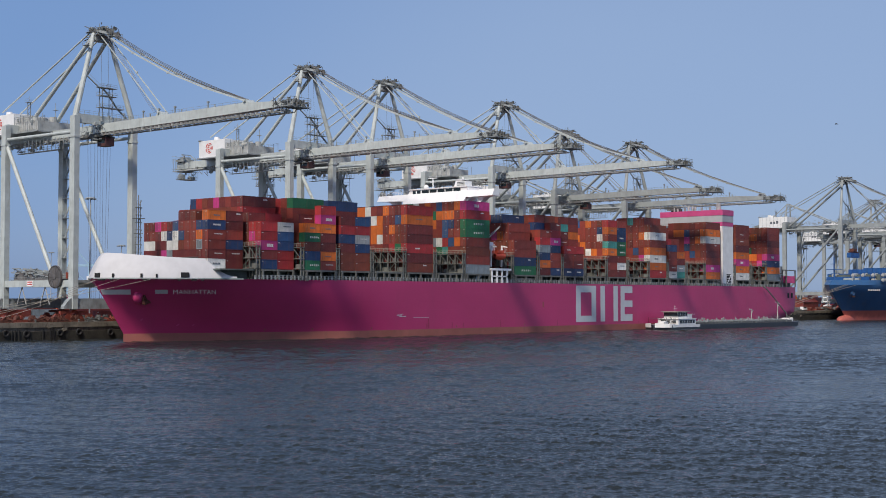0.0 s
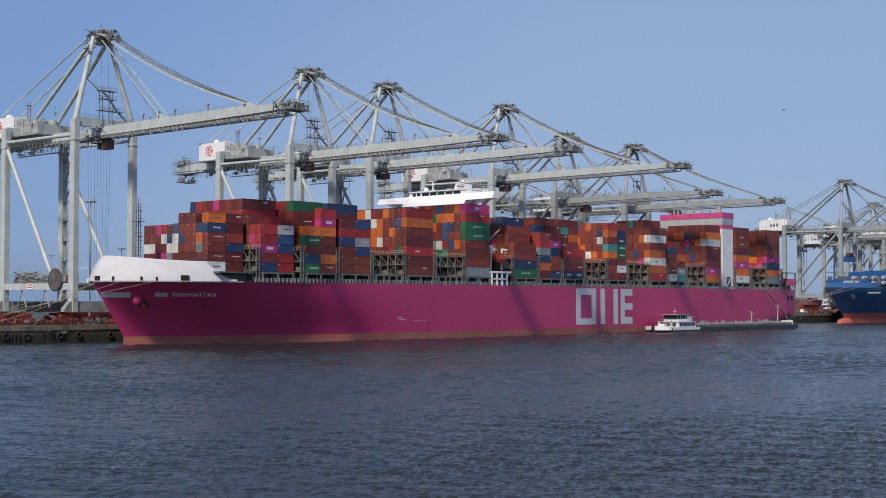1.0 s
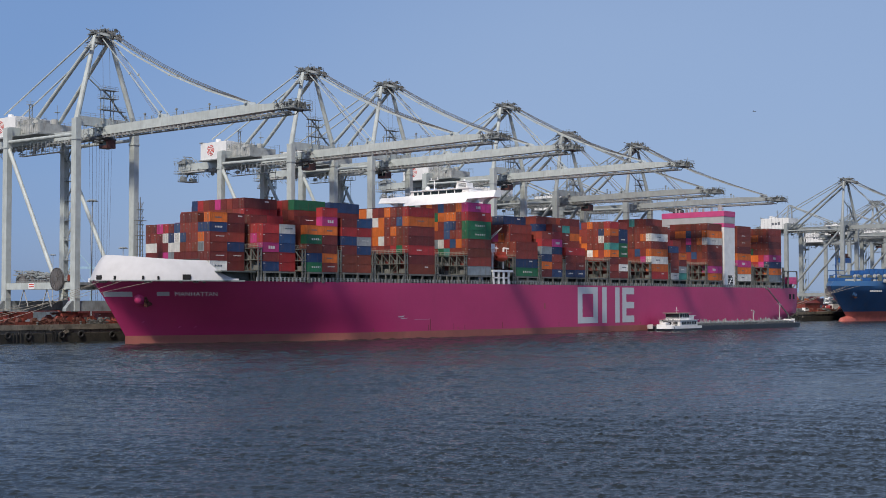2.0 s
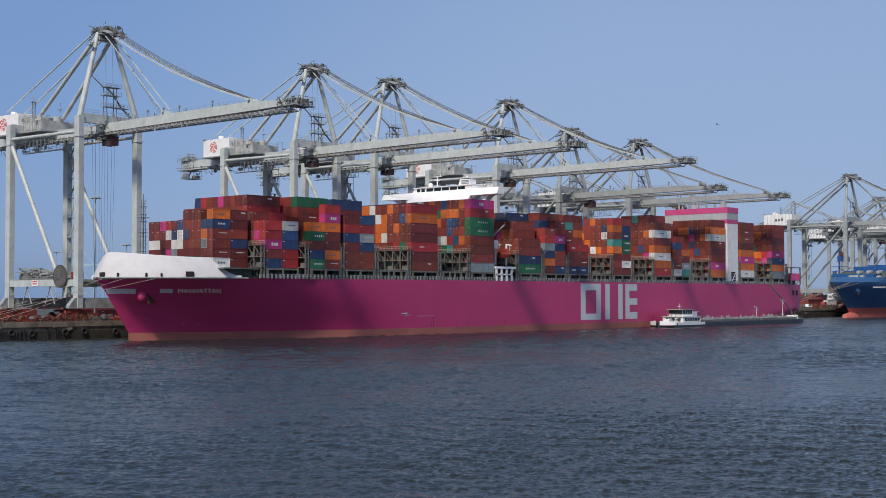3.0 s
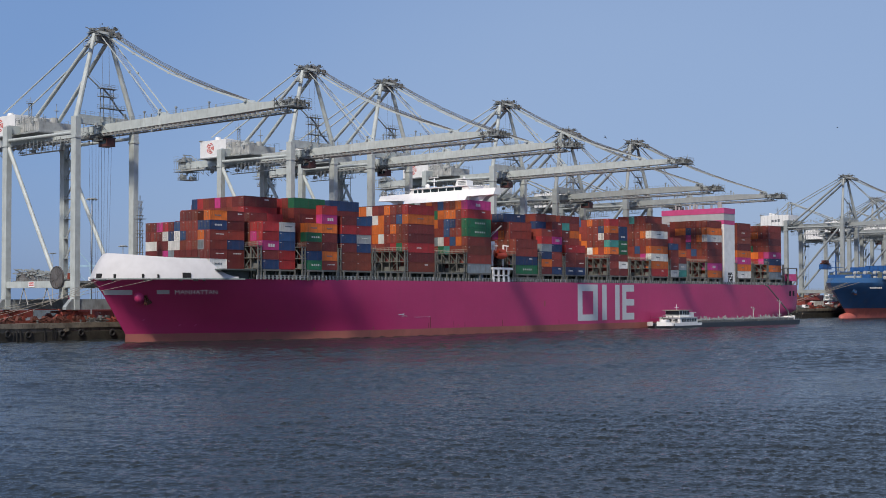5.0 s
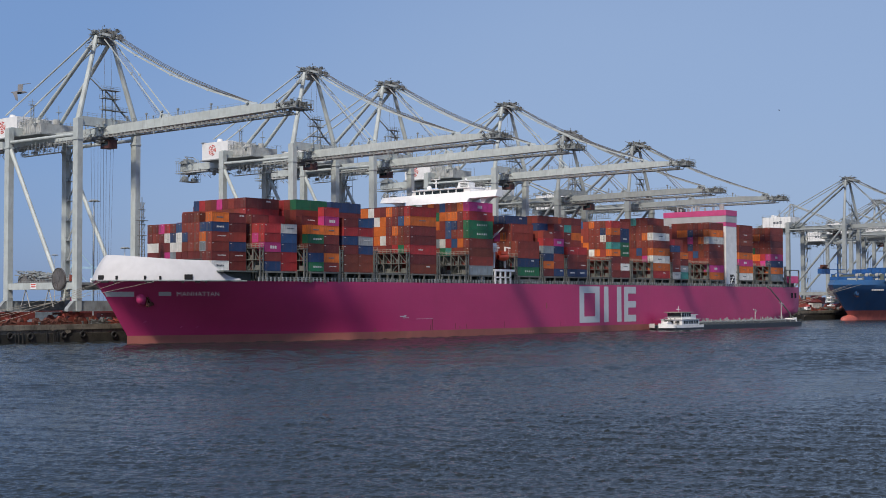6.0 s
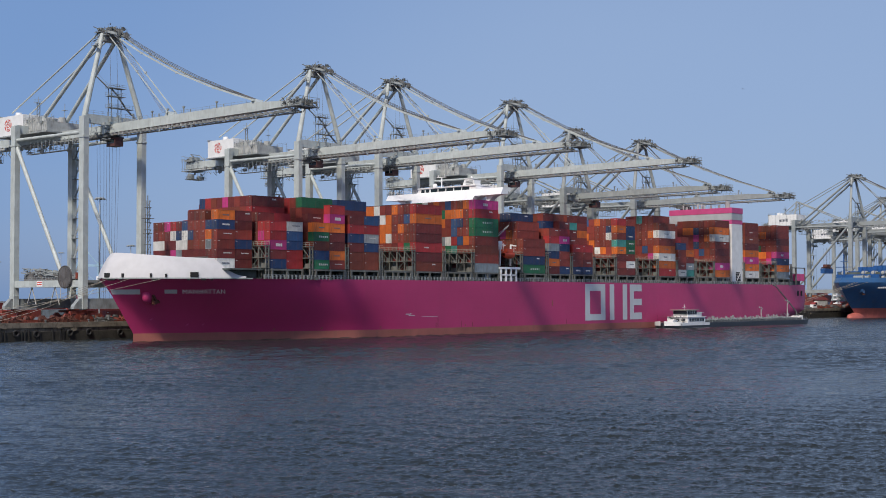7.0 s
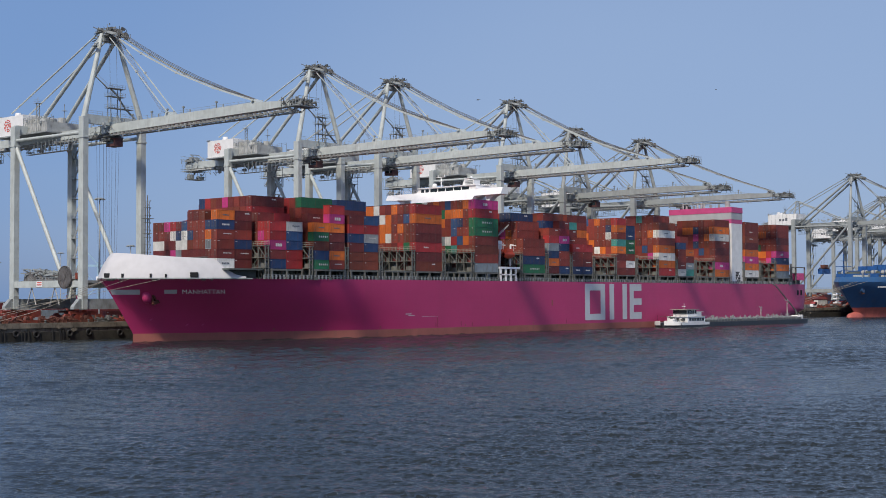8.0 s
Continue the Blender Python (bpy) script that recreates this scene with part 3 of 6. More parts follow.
# forefoot bar and name
nm = hull_text("MANHATTAN", 17.05, 12.75, 1.62, WHITE, 1.03)
part("ship_name", nm, None, ship, "pale ship name lettering on the bow")
hull_mark("name_bar", 13.2, 15.9, 12.8, 13.85, LETTER, -0.75)
hull_mark("bow_bar", 3.3, 8.4, 12.6, 13.9, LETTER, -0.82, label="pale grey bar at the stem")
# anchor in its bolster
a = Shape()
ax, az = 10.4, 12.0
ay = MID - half_breadth(ax, az)
rows = []
for i in range(7):
    q = i / 6 * math.pi / 2
    rows.append([(ax + 1.9 * math.cos(q) * math.cos(b) - 0.6 * math.sin(q), ay + 0.35 - 1.5 * math.sin(q), az + 1.9 * math.cos(q) * math.sin(b)) for b in np.linspace(0, 2 * math.pi, 14, endpoint=False)])
a.sheet(rows, loop=True)
part("anchor_bolster", a, MAGENTA, ship, "rounded magenta anchor bolster", smooth=True)
a = Shape()
a.beam((ax + 0.6, ay - 1.1, az + 0.5), (ax + 2.2, ay - 0.75, az - 1.6), 0.5, 0.5)
a.beam((ax + 0.7, ay - 1.1, az - 1.7), (ax + 3.6, ay - 0.2, az - 1.0), 0.7, 0.9)
a.beam((ax + 0.8, ay - 1.1, az - 1.8), (ax + 0.5, ay - 1.1, az - 0.1), 0.45, 0.8, 0.2, 0.3)
a.beam((ax + 3.6, ay - 0.2, az - 1.1), (ax + 3.5, ay - 0.2, az + 0.6), 0.45, 0.8, 0.2, 0.3)
part("anchor", a, RUST, ship, "rusty dark anchor")
# foremast
f = Shape()
for dx, dy in ((-0.6, -0.6), (0.6, -0.6), (0.6, 0.6), (-0.6, 0.6)):
    f.beam((14.8 + dx, MID + dy, SHEER), (14.8 + dx * 0.5, MID + dy * 0.5, 38), 0.16, 0.16)
for i in range(10):
    z = 18 + i * 2
    f.box(14.1, 15.5, MID - 0.7, MID + 0.7, z, z + 0.1)
    f.beam((14.2, MID - 0.6, z), (15.4, MID - 0.6, z + 2), 0.1, 0.1)
f.box(13.6, 16, MID - 1.2, MID + 1.2, 33, 33.15).box(13.9, 15.7, MID - 0.9, MID + 0.9, 29, 29.12).tube((14.8, MID, 38), (14.8, MID, 39.4), 0.12)
part("foremast", f, LASH, ship, "grey lattice foremast")

# container bays: front of each, and the slots that stand empty
BAY_X = [24.3, 38.6, 52.7, 66.8, 81.1, 95.4, 109.6, 123.8, 149.4, 164.0, 178.3, 192.2, 206.3, 220.8, 235.3, 249.7, 264.2, 278.7, 304.3, 318.8, 333.1]
BASE = 19.62


def hatch_and_feet(x):
    s = Shape()
    s.box(x + 0.2, x + 12.0, 6, 45, SHEER - 0.2, BASE - 0.35)
    s.box(x + 0.1, x + 12.1, 3.2, 47.8, BASE - 0.5, BASE - 0.12)
    return s


def feet(x, inset, side):
    s = Shape()
    lo = inset if side == 0 else 51 - inset - 2.75
    for fx in (x + 0.3, x + 5.95, x + 11.6):
        for y in (lo + 0.25, lo + 2.2):
            s.box(fx, fx + 0.6, y, y + 0.35, SHEER - 0.25, BASE - 0.04)
            s.box(fx - 0.25, fx + 0.85, y - 0.1, y + 0.45, SHEER - 0.25, SHEER + 0.6)
        s.box(fx + 0.1, fx + 0.5, lo + 0.3, lo + 2.5, BASE - 0.5, BASE - 0.15)
    s.box(x, x + 12.2, lo + 0.3, lo + 0.6, BASE - 0.55, BASE - 0.1)
    return s


def lashing_bridge(x, inset=0.0, top=6.1):
    """A portal frame across the ship between two bays, with posts, two walkways, rails and braces."""
    s = Shape()
    lo, hi = 0.5 + inset, 50.5 - inset
    ys = np.linspace(lo, hi, 17)
    for y in ys:
        for dx in (0.15, 1.25):
            s.box(x + dx, x + dx + 0.28, y - 0.16, y + 0.16, SHEER - 0.25, BASE + top)
    for z in (BASE + 0.1, BASE + 2.9, BASE + top):
        s.box(x, x + 1.7, lo - 0.2, hi + 0.2, z, z + 0.22)
    for i in range(16):
        for dx in (0.2, 1.5):
            s.beam((x + dx, ys[i], BASE + 3.1), (x + dx, ys[i + 1], BASE + top), 0.16, 0.16)
            if i % 2:
                s.beam((x + dx, ys[i], BASE + 2.9), (x + dx, ys[i + 1], BASE + 0.2), 0.16, 0.16)
    for i in range(0, 16, 2):
        s.box(x + 0.3, x + 1.4, ys[i] + 0.4, ys[i] + 1.9, BASE + 0.3, BASE + 1.5)
        s.box(x + 0.5, x + 1.3, ys[i + 1] + 0.5, ys[i + 1] + 1.5, BASE + 3.1, BASE + 4.2)
    for yy in (lo, hi):
        for k in range(6):
            s.beam((x + 0.2, yy, BASE - 2.6 + k * 1.5), (x + 1.5, yy, BASE - 1.6 + k * 1.5), 0.12, 0.2)
    return s


def bridge_rail(x, inset=0.0, top=6.1):
    s = Shape()
    lo, hi = 0.4 + inset, 50.6 - inset
    z = BASE + top + 0.2
    for dx in (0.06, 1.58):
        for h in (0.5, 1.0):
            s.box(x + dx, x + dx + 0.07, lo, hi, z + h, z + h + 0.07)
        for y in np.arange(lo, hi, 1.6):
            s.box(x + dx, x + dx + 0.06, y, y + 0.06, z, z + 1.0)
    return s


for i, x in enumerate(BAY_X):
    inset = {0: 7.5, 1: 2.5}.get(i, 0.0)
    part("hatch_cover", hatch_and_feet(x), DECK, ship)
    for side in (0, 1):
        part("container_foundation", feet(x, inset, side), LASH, ship)
    lx = x - 1.95
    if i > 0:
        part("lashing_bridge", lashing_bridge(lx, inset), LASH, ship, "grey-green lashing bridge frame")
        part("guard_rail", bridge_rail(lx, inset), HAWSER, ship)
part("lashing_bridge", lashing_bridge(346.0), LASH, ship, "grey-green lashing bridge frame")
# side rail with short stanchions
sr = Shape()
for sg in (0, 1):
    y0 = 0.25 if not sg else 50.75
    for x in np.arange(34, 348, 1.45):
        sr.box(x, x + 0.34, y0 - 0.05, y0 + 0.3, SHEER - 0.1, SHEER + 1.05)
    for z in (0.45, 1.0):
        sr.box(34, 348, y0, y0 + 0.1, SHEER + z, SHEER + z + 0.1)
part("side_rail", sr, GRATE, ship)

# accommodation block and bridge
b = Shape()
b.box(138.8, 147.4, 13, 38, SHEER - 0.2, 44.6)
part("accommodation_block", b, WHITE, ship, "white accommodation block")
b = Shape()
rows = []
for y, z0, z1 in ((0.4, 45.4, 47.7), (11.6, 45.3, 47.7), (12.0, 43.2, 47.7), (39.0, 43.2, 47.6), (39.4, 45.2, 47.6), (51.8, 45.6, 47.5)):
    back = 147.8 if 11.8 < y < 39.2 else 141.2
    lip = 135.9 if 11.8 < y < 39.2 else 137.2
    rows.append([(lip, y, z0), (138.4, y, z1), (back, y, z1), (back, y, z0)])
b.sheet(rows, loop=True).add(rows[0], [(0, 1, 2, 3)]).add(rows[-1], [(3, 2, 1, 0)])
bridge = part("bridge_deck", b, WHITE, ship, "white bridge with full-width wings")
w = Shape()
w.prism([(11.6, 47.5), (38.4, 47.5), (37.6, 49.0), (12.2, 49.0)], 0, 138.7, 146.5)
w.box(138.35, 147.0, 12.0, 37.9, 48.95, 49.25)
part("wheelhouse", w, WHITE, bridge)
for y, wide in [(15.0 + 3.5 * k, 3.0) for k in range(5)] + [(32.8, 1.5), (34.9, 1.4)]:
    part("window", Shape().box(138.58, 138.72, y, y + wide, 47.66, 48.72), GLASS, bridge)
for sg in (1, -1):
    for y0 in (12.4, 6.4):
        arc = [(y0 - 4.7 * (1 - math.cos(q)), 42.4 + 3.1 * math.sin(q)) for q in np.linspace(0, math.pi / 2, 9)]
        band = arc + [(a_ + 0.15, z_ + 0.02) if k_ else (a_, z_) for k_, (a_, z_) in enumerate([(y0 - 4.7, 45.6), (y0 + 0.9, 45.6), (y0 + 0.9, 42.4)])]
        band = band if sg > 0 else [(51 - a_, z_) for a_, z_ in band]
        part("wing_bracket", Shape().prism(band, 0, 138.4, 141.0), WHITE, ship)
m = Shape()
part("roof_cabin", Shape().prism([(13.6, 49.2), (18.6, 49.2), (17.8, 51.6), (13.6, 51.0)], 0, 139.6, 143).box(139.4, 143.2, 15.0, 17.9, 51.5, 51.68).tube((141, 15.8, 51.6), (141, 15.8, 52.4), 0.35), WHITE, bridge)
for z in (49.6, 50.1, 50.6):
    part("louvre", Shape().box(139.48, 139.6, 14.0, 17.2, z, z + 0.22), GRATE, bridge)
m.tube((142.5, 30.4, 49.0), (142.5, 30.4, 53.0), 0.22).box(142.2, 142.8, 28.6, 32.4, 52.9, 53.1).box(142.2, 142.8, 29.4, 31.4, 51.6, 51.75)
m.tube((142.5, 29.0, 53.0), (142.5, 29.0, 54.0), 0.07).tube((142.5, 31.8, 53.0), (142.5, 31.8, 53.8), 0.07)
part("radar_mast", m, WHITE, bridge)
for y in (33.4,):
    d = Shape()
    rows = [[(142.5 + 0.9 * math.cos(q) * math.cos(a), y + 0.9 * math.cos(q) * math.sin(a), 50.1 + 0.9 * math.sin(q)) for a in np.linspace(0, 2 * math.pi, 12, endpoint=False)] for q in np.linspace(-1.2, 1.5, 6)]
    d.sheet(rows, loop=True).tube((142.5, y, 48.9), (142.5, y, 49.5), 0.3)
    part("radome", d, WHITE, bridge, smooth=True)
ra = Shape()
for y0, y1 in ((2.8, 12), (38, 51)):
    for h in (0.55, 1.05):
        ra.box(138.1, 138.16, y0, y1, 47.5 + h, 47.56 + h)
    for y in np.arange(y0, y1, 1.5):
        ra.box(138.1, 138.16, y, y + 0.06, 47.5, 48.6)
part("bridge_rail", ra, WHITE, bridge)
# free-fall lifeboat deck, crane and accommodation ladder beside the block
lb = Shape()
rows = []
for q in np.linspace(0, 1, 9):
    r = 1.15 * math.sin(math.pi * (0.12 + 0.76 * q)) ** 0.6
    rows.append([(140.4 + 5.4 * q, 1.9 + r * math.cos(a), 25.6 + 1.15 * r * math.sin(a)) for a in np.linspace(0, 2 * math.pi, 12, endpoint=False)])
lb.sheet(rows, loop=True).box(141, 144.5, 1.0, 2.8, 26.5, 27.5)
part("lifeboat", lb, ORANGE, ship, "enclosed orange lifeboat under davits", smooth=True)
for x in (140.2, 146):
    dv = Shape()
    dv.beam((x, 3.4, 22), (x, 3.2, 29), 0.4, 0.5).beam((x, 3.3, 29), (x, 1.0, 28.6), 0.35, 0.4).beam((x, 1.9, 28.6), (x, 1.9, 26.8), 0.08, 0.08)
    part("davit", dv, WHITE, ship)
pc = Shape().tube((139.0, 4.4, 22), (139.0, 4.4, 31.0), 0.3, 10)
pc.beam((139.0, 4.4, 30.8), (144.2, 2.6, 35.4), 0.28, 0.28, 0.2, 0.2).beam((139.0, 4.4, 31.6), (144.2, 2.6, 35.6), 0.12, 0.12)
part("provision_crane", pc, TRACK, ship, "pale grey slewing provision crane")
cb = Shape().box(137.6, 141.4, 3.2, 5.8, 27.4, 30.2)
for z in (28.2, 29.2):
    cb.box(137.4, 141.6, 2.6, 2.7, z + 0.2, z + 0.3)
for x in np.arange(137.4, 141.7, 0.8):
    cb.box(x, x + 0.07, 2.6, 2.7, 27.4, 29.5)
part("boat_deck_cabin", cb, WHITE, ship)
gw = Shape()
for x in (136.5, 139.2, 141.9, 144.6):
    gw.box(x, x + 0.7, 0.1, 0.5, SHEER - 0.1, SHEER + 4.2)
gw.box(136.2, 147.0, 0.0, 0.9, SHEER + 4.0, SHEER + 4.7).box(136.5, 145.3, 0.1, 0.4, SHEER + 1.9, SHEER + 2.3)
part("pilot_gantry", gw, WHITE, ship, "white gantry at the ship's side")
lk = Shape().box(147.9, 163, 0.4, 3.0, SHEER + 0.6, SHEER + 1.6)
part("deck_locker", lk, STEEL, ship)

# engine casing and funnel
f = Shape().box(293.6, 302.8, 0.9, 7.6, SHEER, 41.9)
part("casing_column", f, HOUSE, ship, "white engine casing column")
f = Shape().box(293.6, 302.8, 43.4, 50.1, SHEER, 41.9)
part("casing_column", f, WHITE, ship)
part("casing_band", Shape().box(293.55, 302.85, 0.85, 7.65, 41.9, 43.6), PINK, ship, "magenta painted band")
part("casing_beam", Shape().box(293.6, 302.8, 7.65, 50.1, 42.6, 43.6), FUNNEL_GREY, ship)
fn = part("funnel", Shape().box(293.5, 302.9, 0.8, 30.5, 43.6, 46.4), FUNNEL_GREY, ship, "pale grey and magenta funnel casing")
part("funnel_cap", Shape().box(293.4, 303.0, 0.7, 30.6, 46.4, 48.7), PINK, fn)
for y in (9, 13, 17, 21):
    part("exhaust_pipe", Shape().tube((298, y, 48.7), (298, y, 50.4), 0.5), GRATE, fn, smooth=True)
part("exhaust_cowl", Shape().tube((297, 4.5, 48.7), (297, 4.5, 51.6), 1.0, 12), TRACK, fn, smooth=True)
for y, h in ((15, 1.9), (16.4, 2.4), (18.2, 2.2), (23.5, 1.5), (25.2, 1.9)):
    part("exhaust_pipe", Shape().tube((296.2, y, 48.7), (296.2, y, 48.7 + h), 0.38, 10), TRACK, fn, smooth=True)
fr = Shape()
for h in (0.6, 1.1):
    fr.box(293.5, 293.56, 1, 30, 48.7 + h, 48.76 + h)
for y in np.arange(1, 30, 1.8):
    fr.box(293.5, 293.56, y, y + 0.06, 48.7, 49.8)
part("funnel_rail", fr, GRATE, fn)
part("vent_opening", Shape().box(296.8, 300.6, 0.8, 0.95, 17.6, 21.8), OPENING, ship)
vl = Shape()
for i in range(6):
    vl.box(296.8, 300.6, 0.72, 0.84, 17.9 + i * 0.65, 18.0 + i * 0.65)
vl.beam((296.9, 0.75, 17.7), (300.5, 0.75, 21.7), 0.12, 0.25)
part("vent_louvre", vl, WHITE, ship)
# stern housing
ph = Shape().box(349, 361.5, 3.2, 48, SHEER - 0.2, 19.4)
part("poop_house", ph, LASH, ship, "grey-green stern mooring house")
sb = Shape().box(353.2, 361.4, 1.0, 3.9, 18.6, 21.8)
for x in np.arange(353.4, 361, 0.7):
    sb.box(x, x + 0.3, 0.94, 1.0, 18.8, 21.6)
part("stern_locker", sb, PINK, ship, "magenta ribbed stern locker")
pr = Shape()
for x in (348.6, 352.6, 361.5):
    pr.box(x, x + 0.5, 0.8, 1.3, SHEER, 24.4)
pr.box(348.4, 361.6, 0.7, 1.4, 24.2, 24.6).box(348.4, 353.0, 0.7, 1.4, 21.6, 21.9)
part("stern_frame", pr, LASH, ship)
for x in (352.6, 356.4):
    hull_mark("mooring_port", x, x + 1.9, 11.9, 14.2, OPENING)
for x0, x1, z0, z1 in ((90.2, 92.6, 6.5, 6.75), (91.4, 94.2, 6.1, 6.25), (92.0, 93.0, 6.8, 6.9), (97.5, 105.0, 5.75, 5.83)):
    hull_mark("paint_scuff", x0, x1, z0, z1, LETTER)
for x0, z1 in ((104.8, 5.7), (103.9, 3.9), (116.0, 4.2), (121.5, 3.8), (141.0, 4.4), (173.0, 3.9), (233.0, 4.6)):
    hull_mark("rust_streak", x0, x0 + 0.22, 2.4, z1, RUST)
# weld-in draught marks and thruster signs
for x, z in ((13.4, 5.7), (22.6, 4.2), (26.5, 4.2)):
    hull_mark("hull_sign", x, x + 0.5, z, z + 0.5, PINK, 0.3)
hull_mark("hull_sign", 164.5, 165.2, 8.6, 10.5, BOOT)
for x in (46, 60, 80, 118, 154, 226, 262, 310, 330):
    hull_mark("discharge_pipe", x, x + 0.4, 2.6, 3.2, BOOT)

# ---------------------------------------------------------------- containers on the ship
def box_mesh(length, height, mat):
    """A steel box: posts, rails and castings stand proud of the panels."""
    s = Shape()
    w, t = 2.438, 0.045
    s.box(t, length - t, t, w - t, 0.12, height - 0.06)
    p = 0.16
    for x in (0, length - p):
        for y in (0, w - p):
            s.box(x, x + p, y, y + p, 0, height)
    for z, h in ((0.0, 0.18), (height - 0.12, 0.12)):
        for y in (0, w - 0.1):
            s.box(p, length - p, y, y + 0.1, z, z + h)
        for x in (0, length - 0.1):
            s.box(x, x + 0.1, p, w - p, z, z + h)
    return s.mesh("shipping_container", mat)


def door_mesh(height, mat, plate=True):
    s = Shape()
    s.box(-0.02, 0.03, 0.02, 1.03, 0.2, height - 0.16)
    s.slot = 1
    for y in (0.3, 0.74):
        s.tube((-0.05, y, 0.12), (-0.05, y, height - 0.1), 0.022, 5)
        s.box(-0.07, -0.02, y - 0.05, y + 0.22, 1.0, 1.06)
    if plate:
        s.slot = 2
        s.box(-0.03, 0.0, 0.5, 0.9, height * 0.82, height * 0.82 + 0.18)
    return s.mesh("door", [mat, LASH, PALE])


BOX_MESH, DOOR_MESH, MARK_MESH = {}, {}, {}
FULL, HALF = 12.19, 6.06
HIGH = {FULL: 2.896, HALF: 2.591}


def comb(s, x, widths, z0, z1, gap):
    """Plain blocks as wide as the lettering that they stand for, on a strip that lies behind the panel."""
    span = sum(widths) + gap * (len(widths) - 1)
    s.box(x, x + span, 0.055, 0.075, z0, z0 + 0.05)
    for i, w in enumerate(widths):
        cut = 0.3 * (z1 - z0) * (0, 1, 0.4)[i % 3]
        s.prism([(x, z0), (x + w, z0), (x + w, z1 - cut), (x + 0.55 * w, z1), (x, z1 - 0.2 * cut)], 1, -0.012, 0.06)
        x += w + gap


def container(x, y, z, length, code, doors=False, mark=None):
    h = HIGH[length]
    key = (length, code)
    if key not in BOX_MESH:
        BOX_MESH[key] = box_mesh(length, h, BOX_PAINT[code])
        DOOR_MESH[key] = door_mesh(h, BOX_PAINT[code])
        DOOR_MESH[key + ("plain",)] = door_mesh(h, BOX_PAINT[code], False)
    ob = new("shipping_container", BOX_MESH[key])
    ob.matrix_basis = pose(x, y, z)
    feet_word = "forty-foot" if length == FULL else "twenty-foot"
    tagged(ob, f"{BOX_WORD[code]} corrugated steel {feet_word} shipping container, stacked on deck", "container", "containers stacked on the ship")
    if doors:
        for k in (0, 1):
            d = new("door", DOOR_MESH[key if k == 0 else key + ("plain",)])
            d.parent = ob
            d.matrix_basis = pose(0, 0.17 + 1.05 * k, 0)
    if mark is None:
        mark = "tag"
    mk = (mark, length, code)
    if mk not in MARK_MESH:
        s = Shape()
        if mark == "tag":                     # small number plate bars at one end
            s.box(length * 0.05, length * 0.05 + 0.55, -0.012, 0.06, h * 0.78, h * 0.78 + 0.14)
        elif mark == "word":                  # a row of plain blocks, as wide as the lettering
            comb(s, length * 0.32, [0.34, 0.2, 0.34, 0.28, 0.34], h * 0.42, h * 0.56, 0.14)
        elif mark == "thin":                  # a low single line
            comb(s, length * 0.36, [0.22] * 9, h * 0.52, h * 0.62, 0.10)
        elif mark == "corner":                # a small block beside a short bar, high up
            comb(s, length * 0.62, [0.5, 0.9], h * 0.66, h * 0.80, 0.12)
        elif mark == "tall":                  # heavier blocks with an upright at the end
            comb(s, length * 0.3, [0.42, 0.28, 0.42, 0.28, 0.42], h * 0.42, h * 0.6, 0.16)
        elif mark == "big":
            comb(s, length * 0.36, [0.62, 0.62, 0.62], h * 0.34, h * 0.66, 0.2)
        elif mark == "line":
            comb(s, length * 0.34, [0.42, 0.42, 0.42, 0.42, 0.16], h * 0.40, h * 0.60, length * 0.06)
        MARK_MESH[mk] = s.mesh("marking", LOGO_GREY if code in "ow" and mark != "tag" else PALE)
    m = new("marking", MARK_MESH[mk])
    m.parent = ob
    return ob


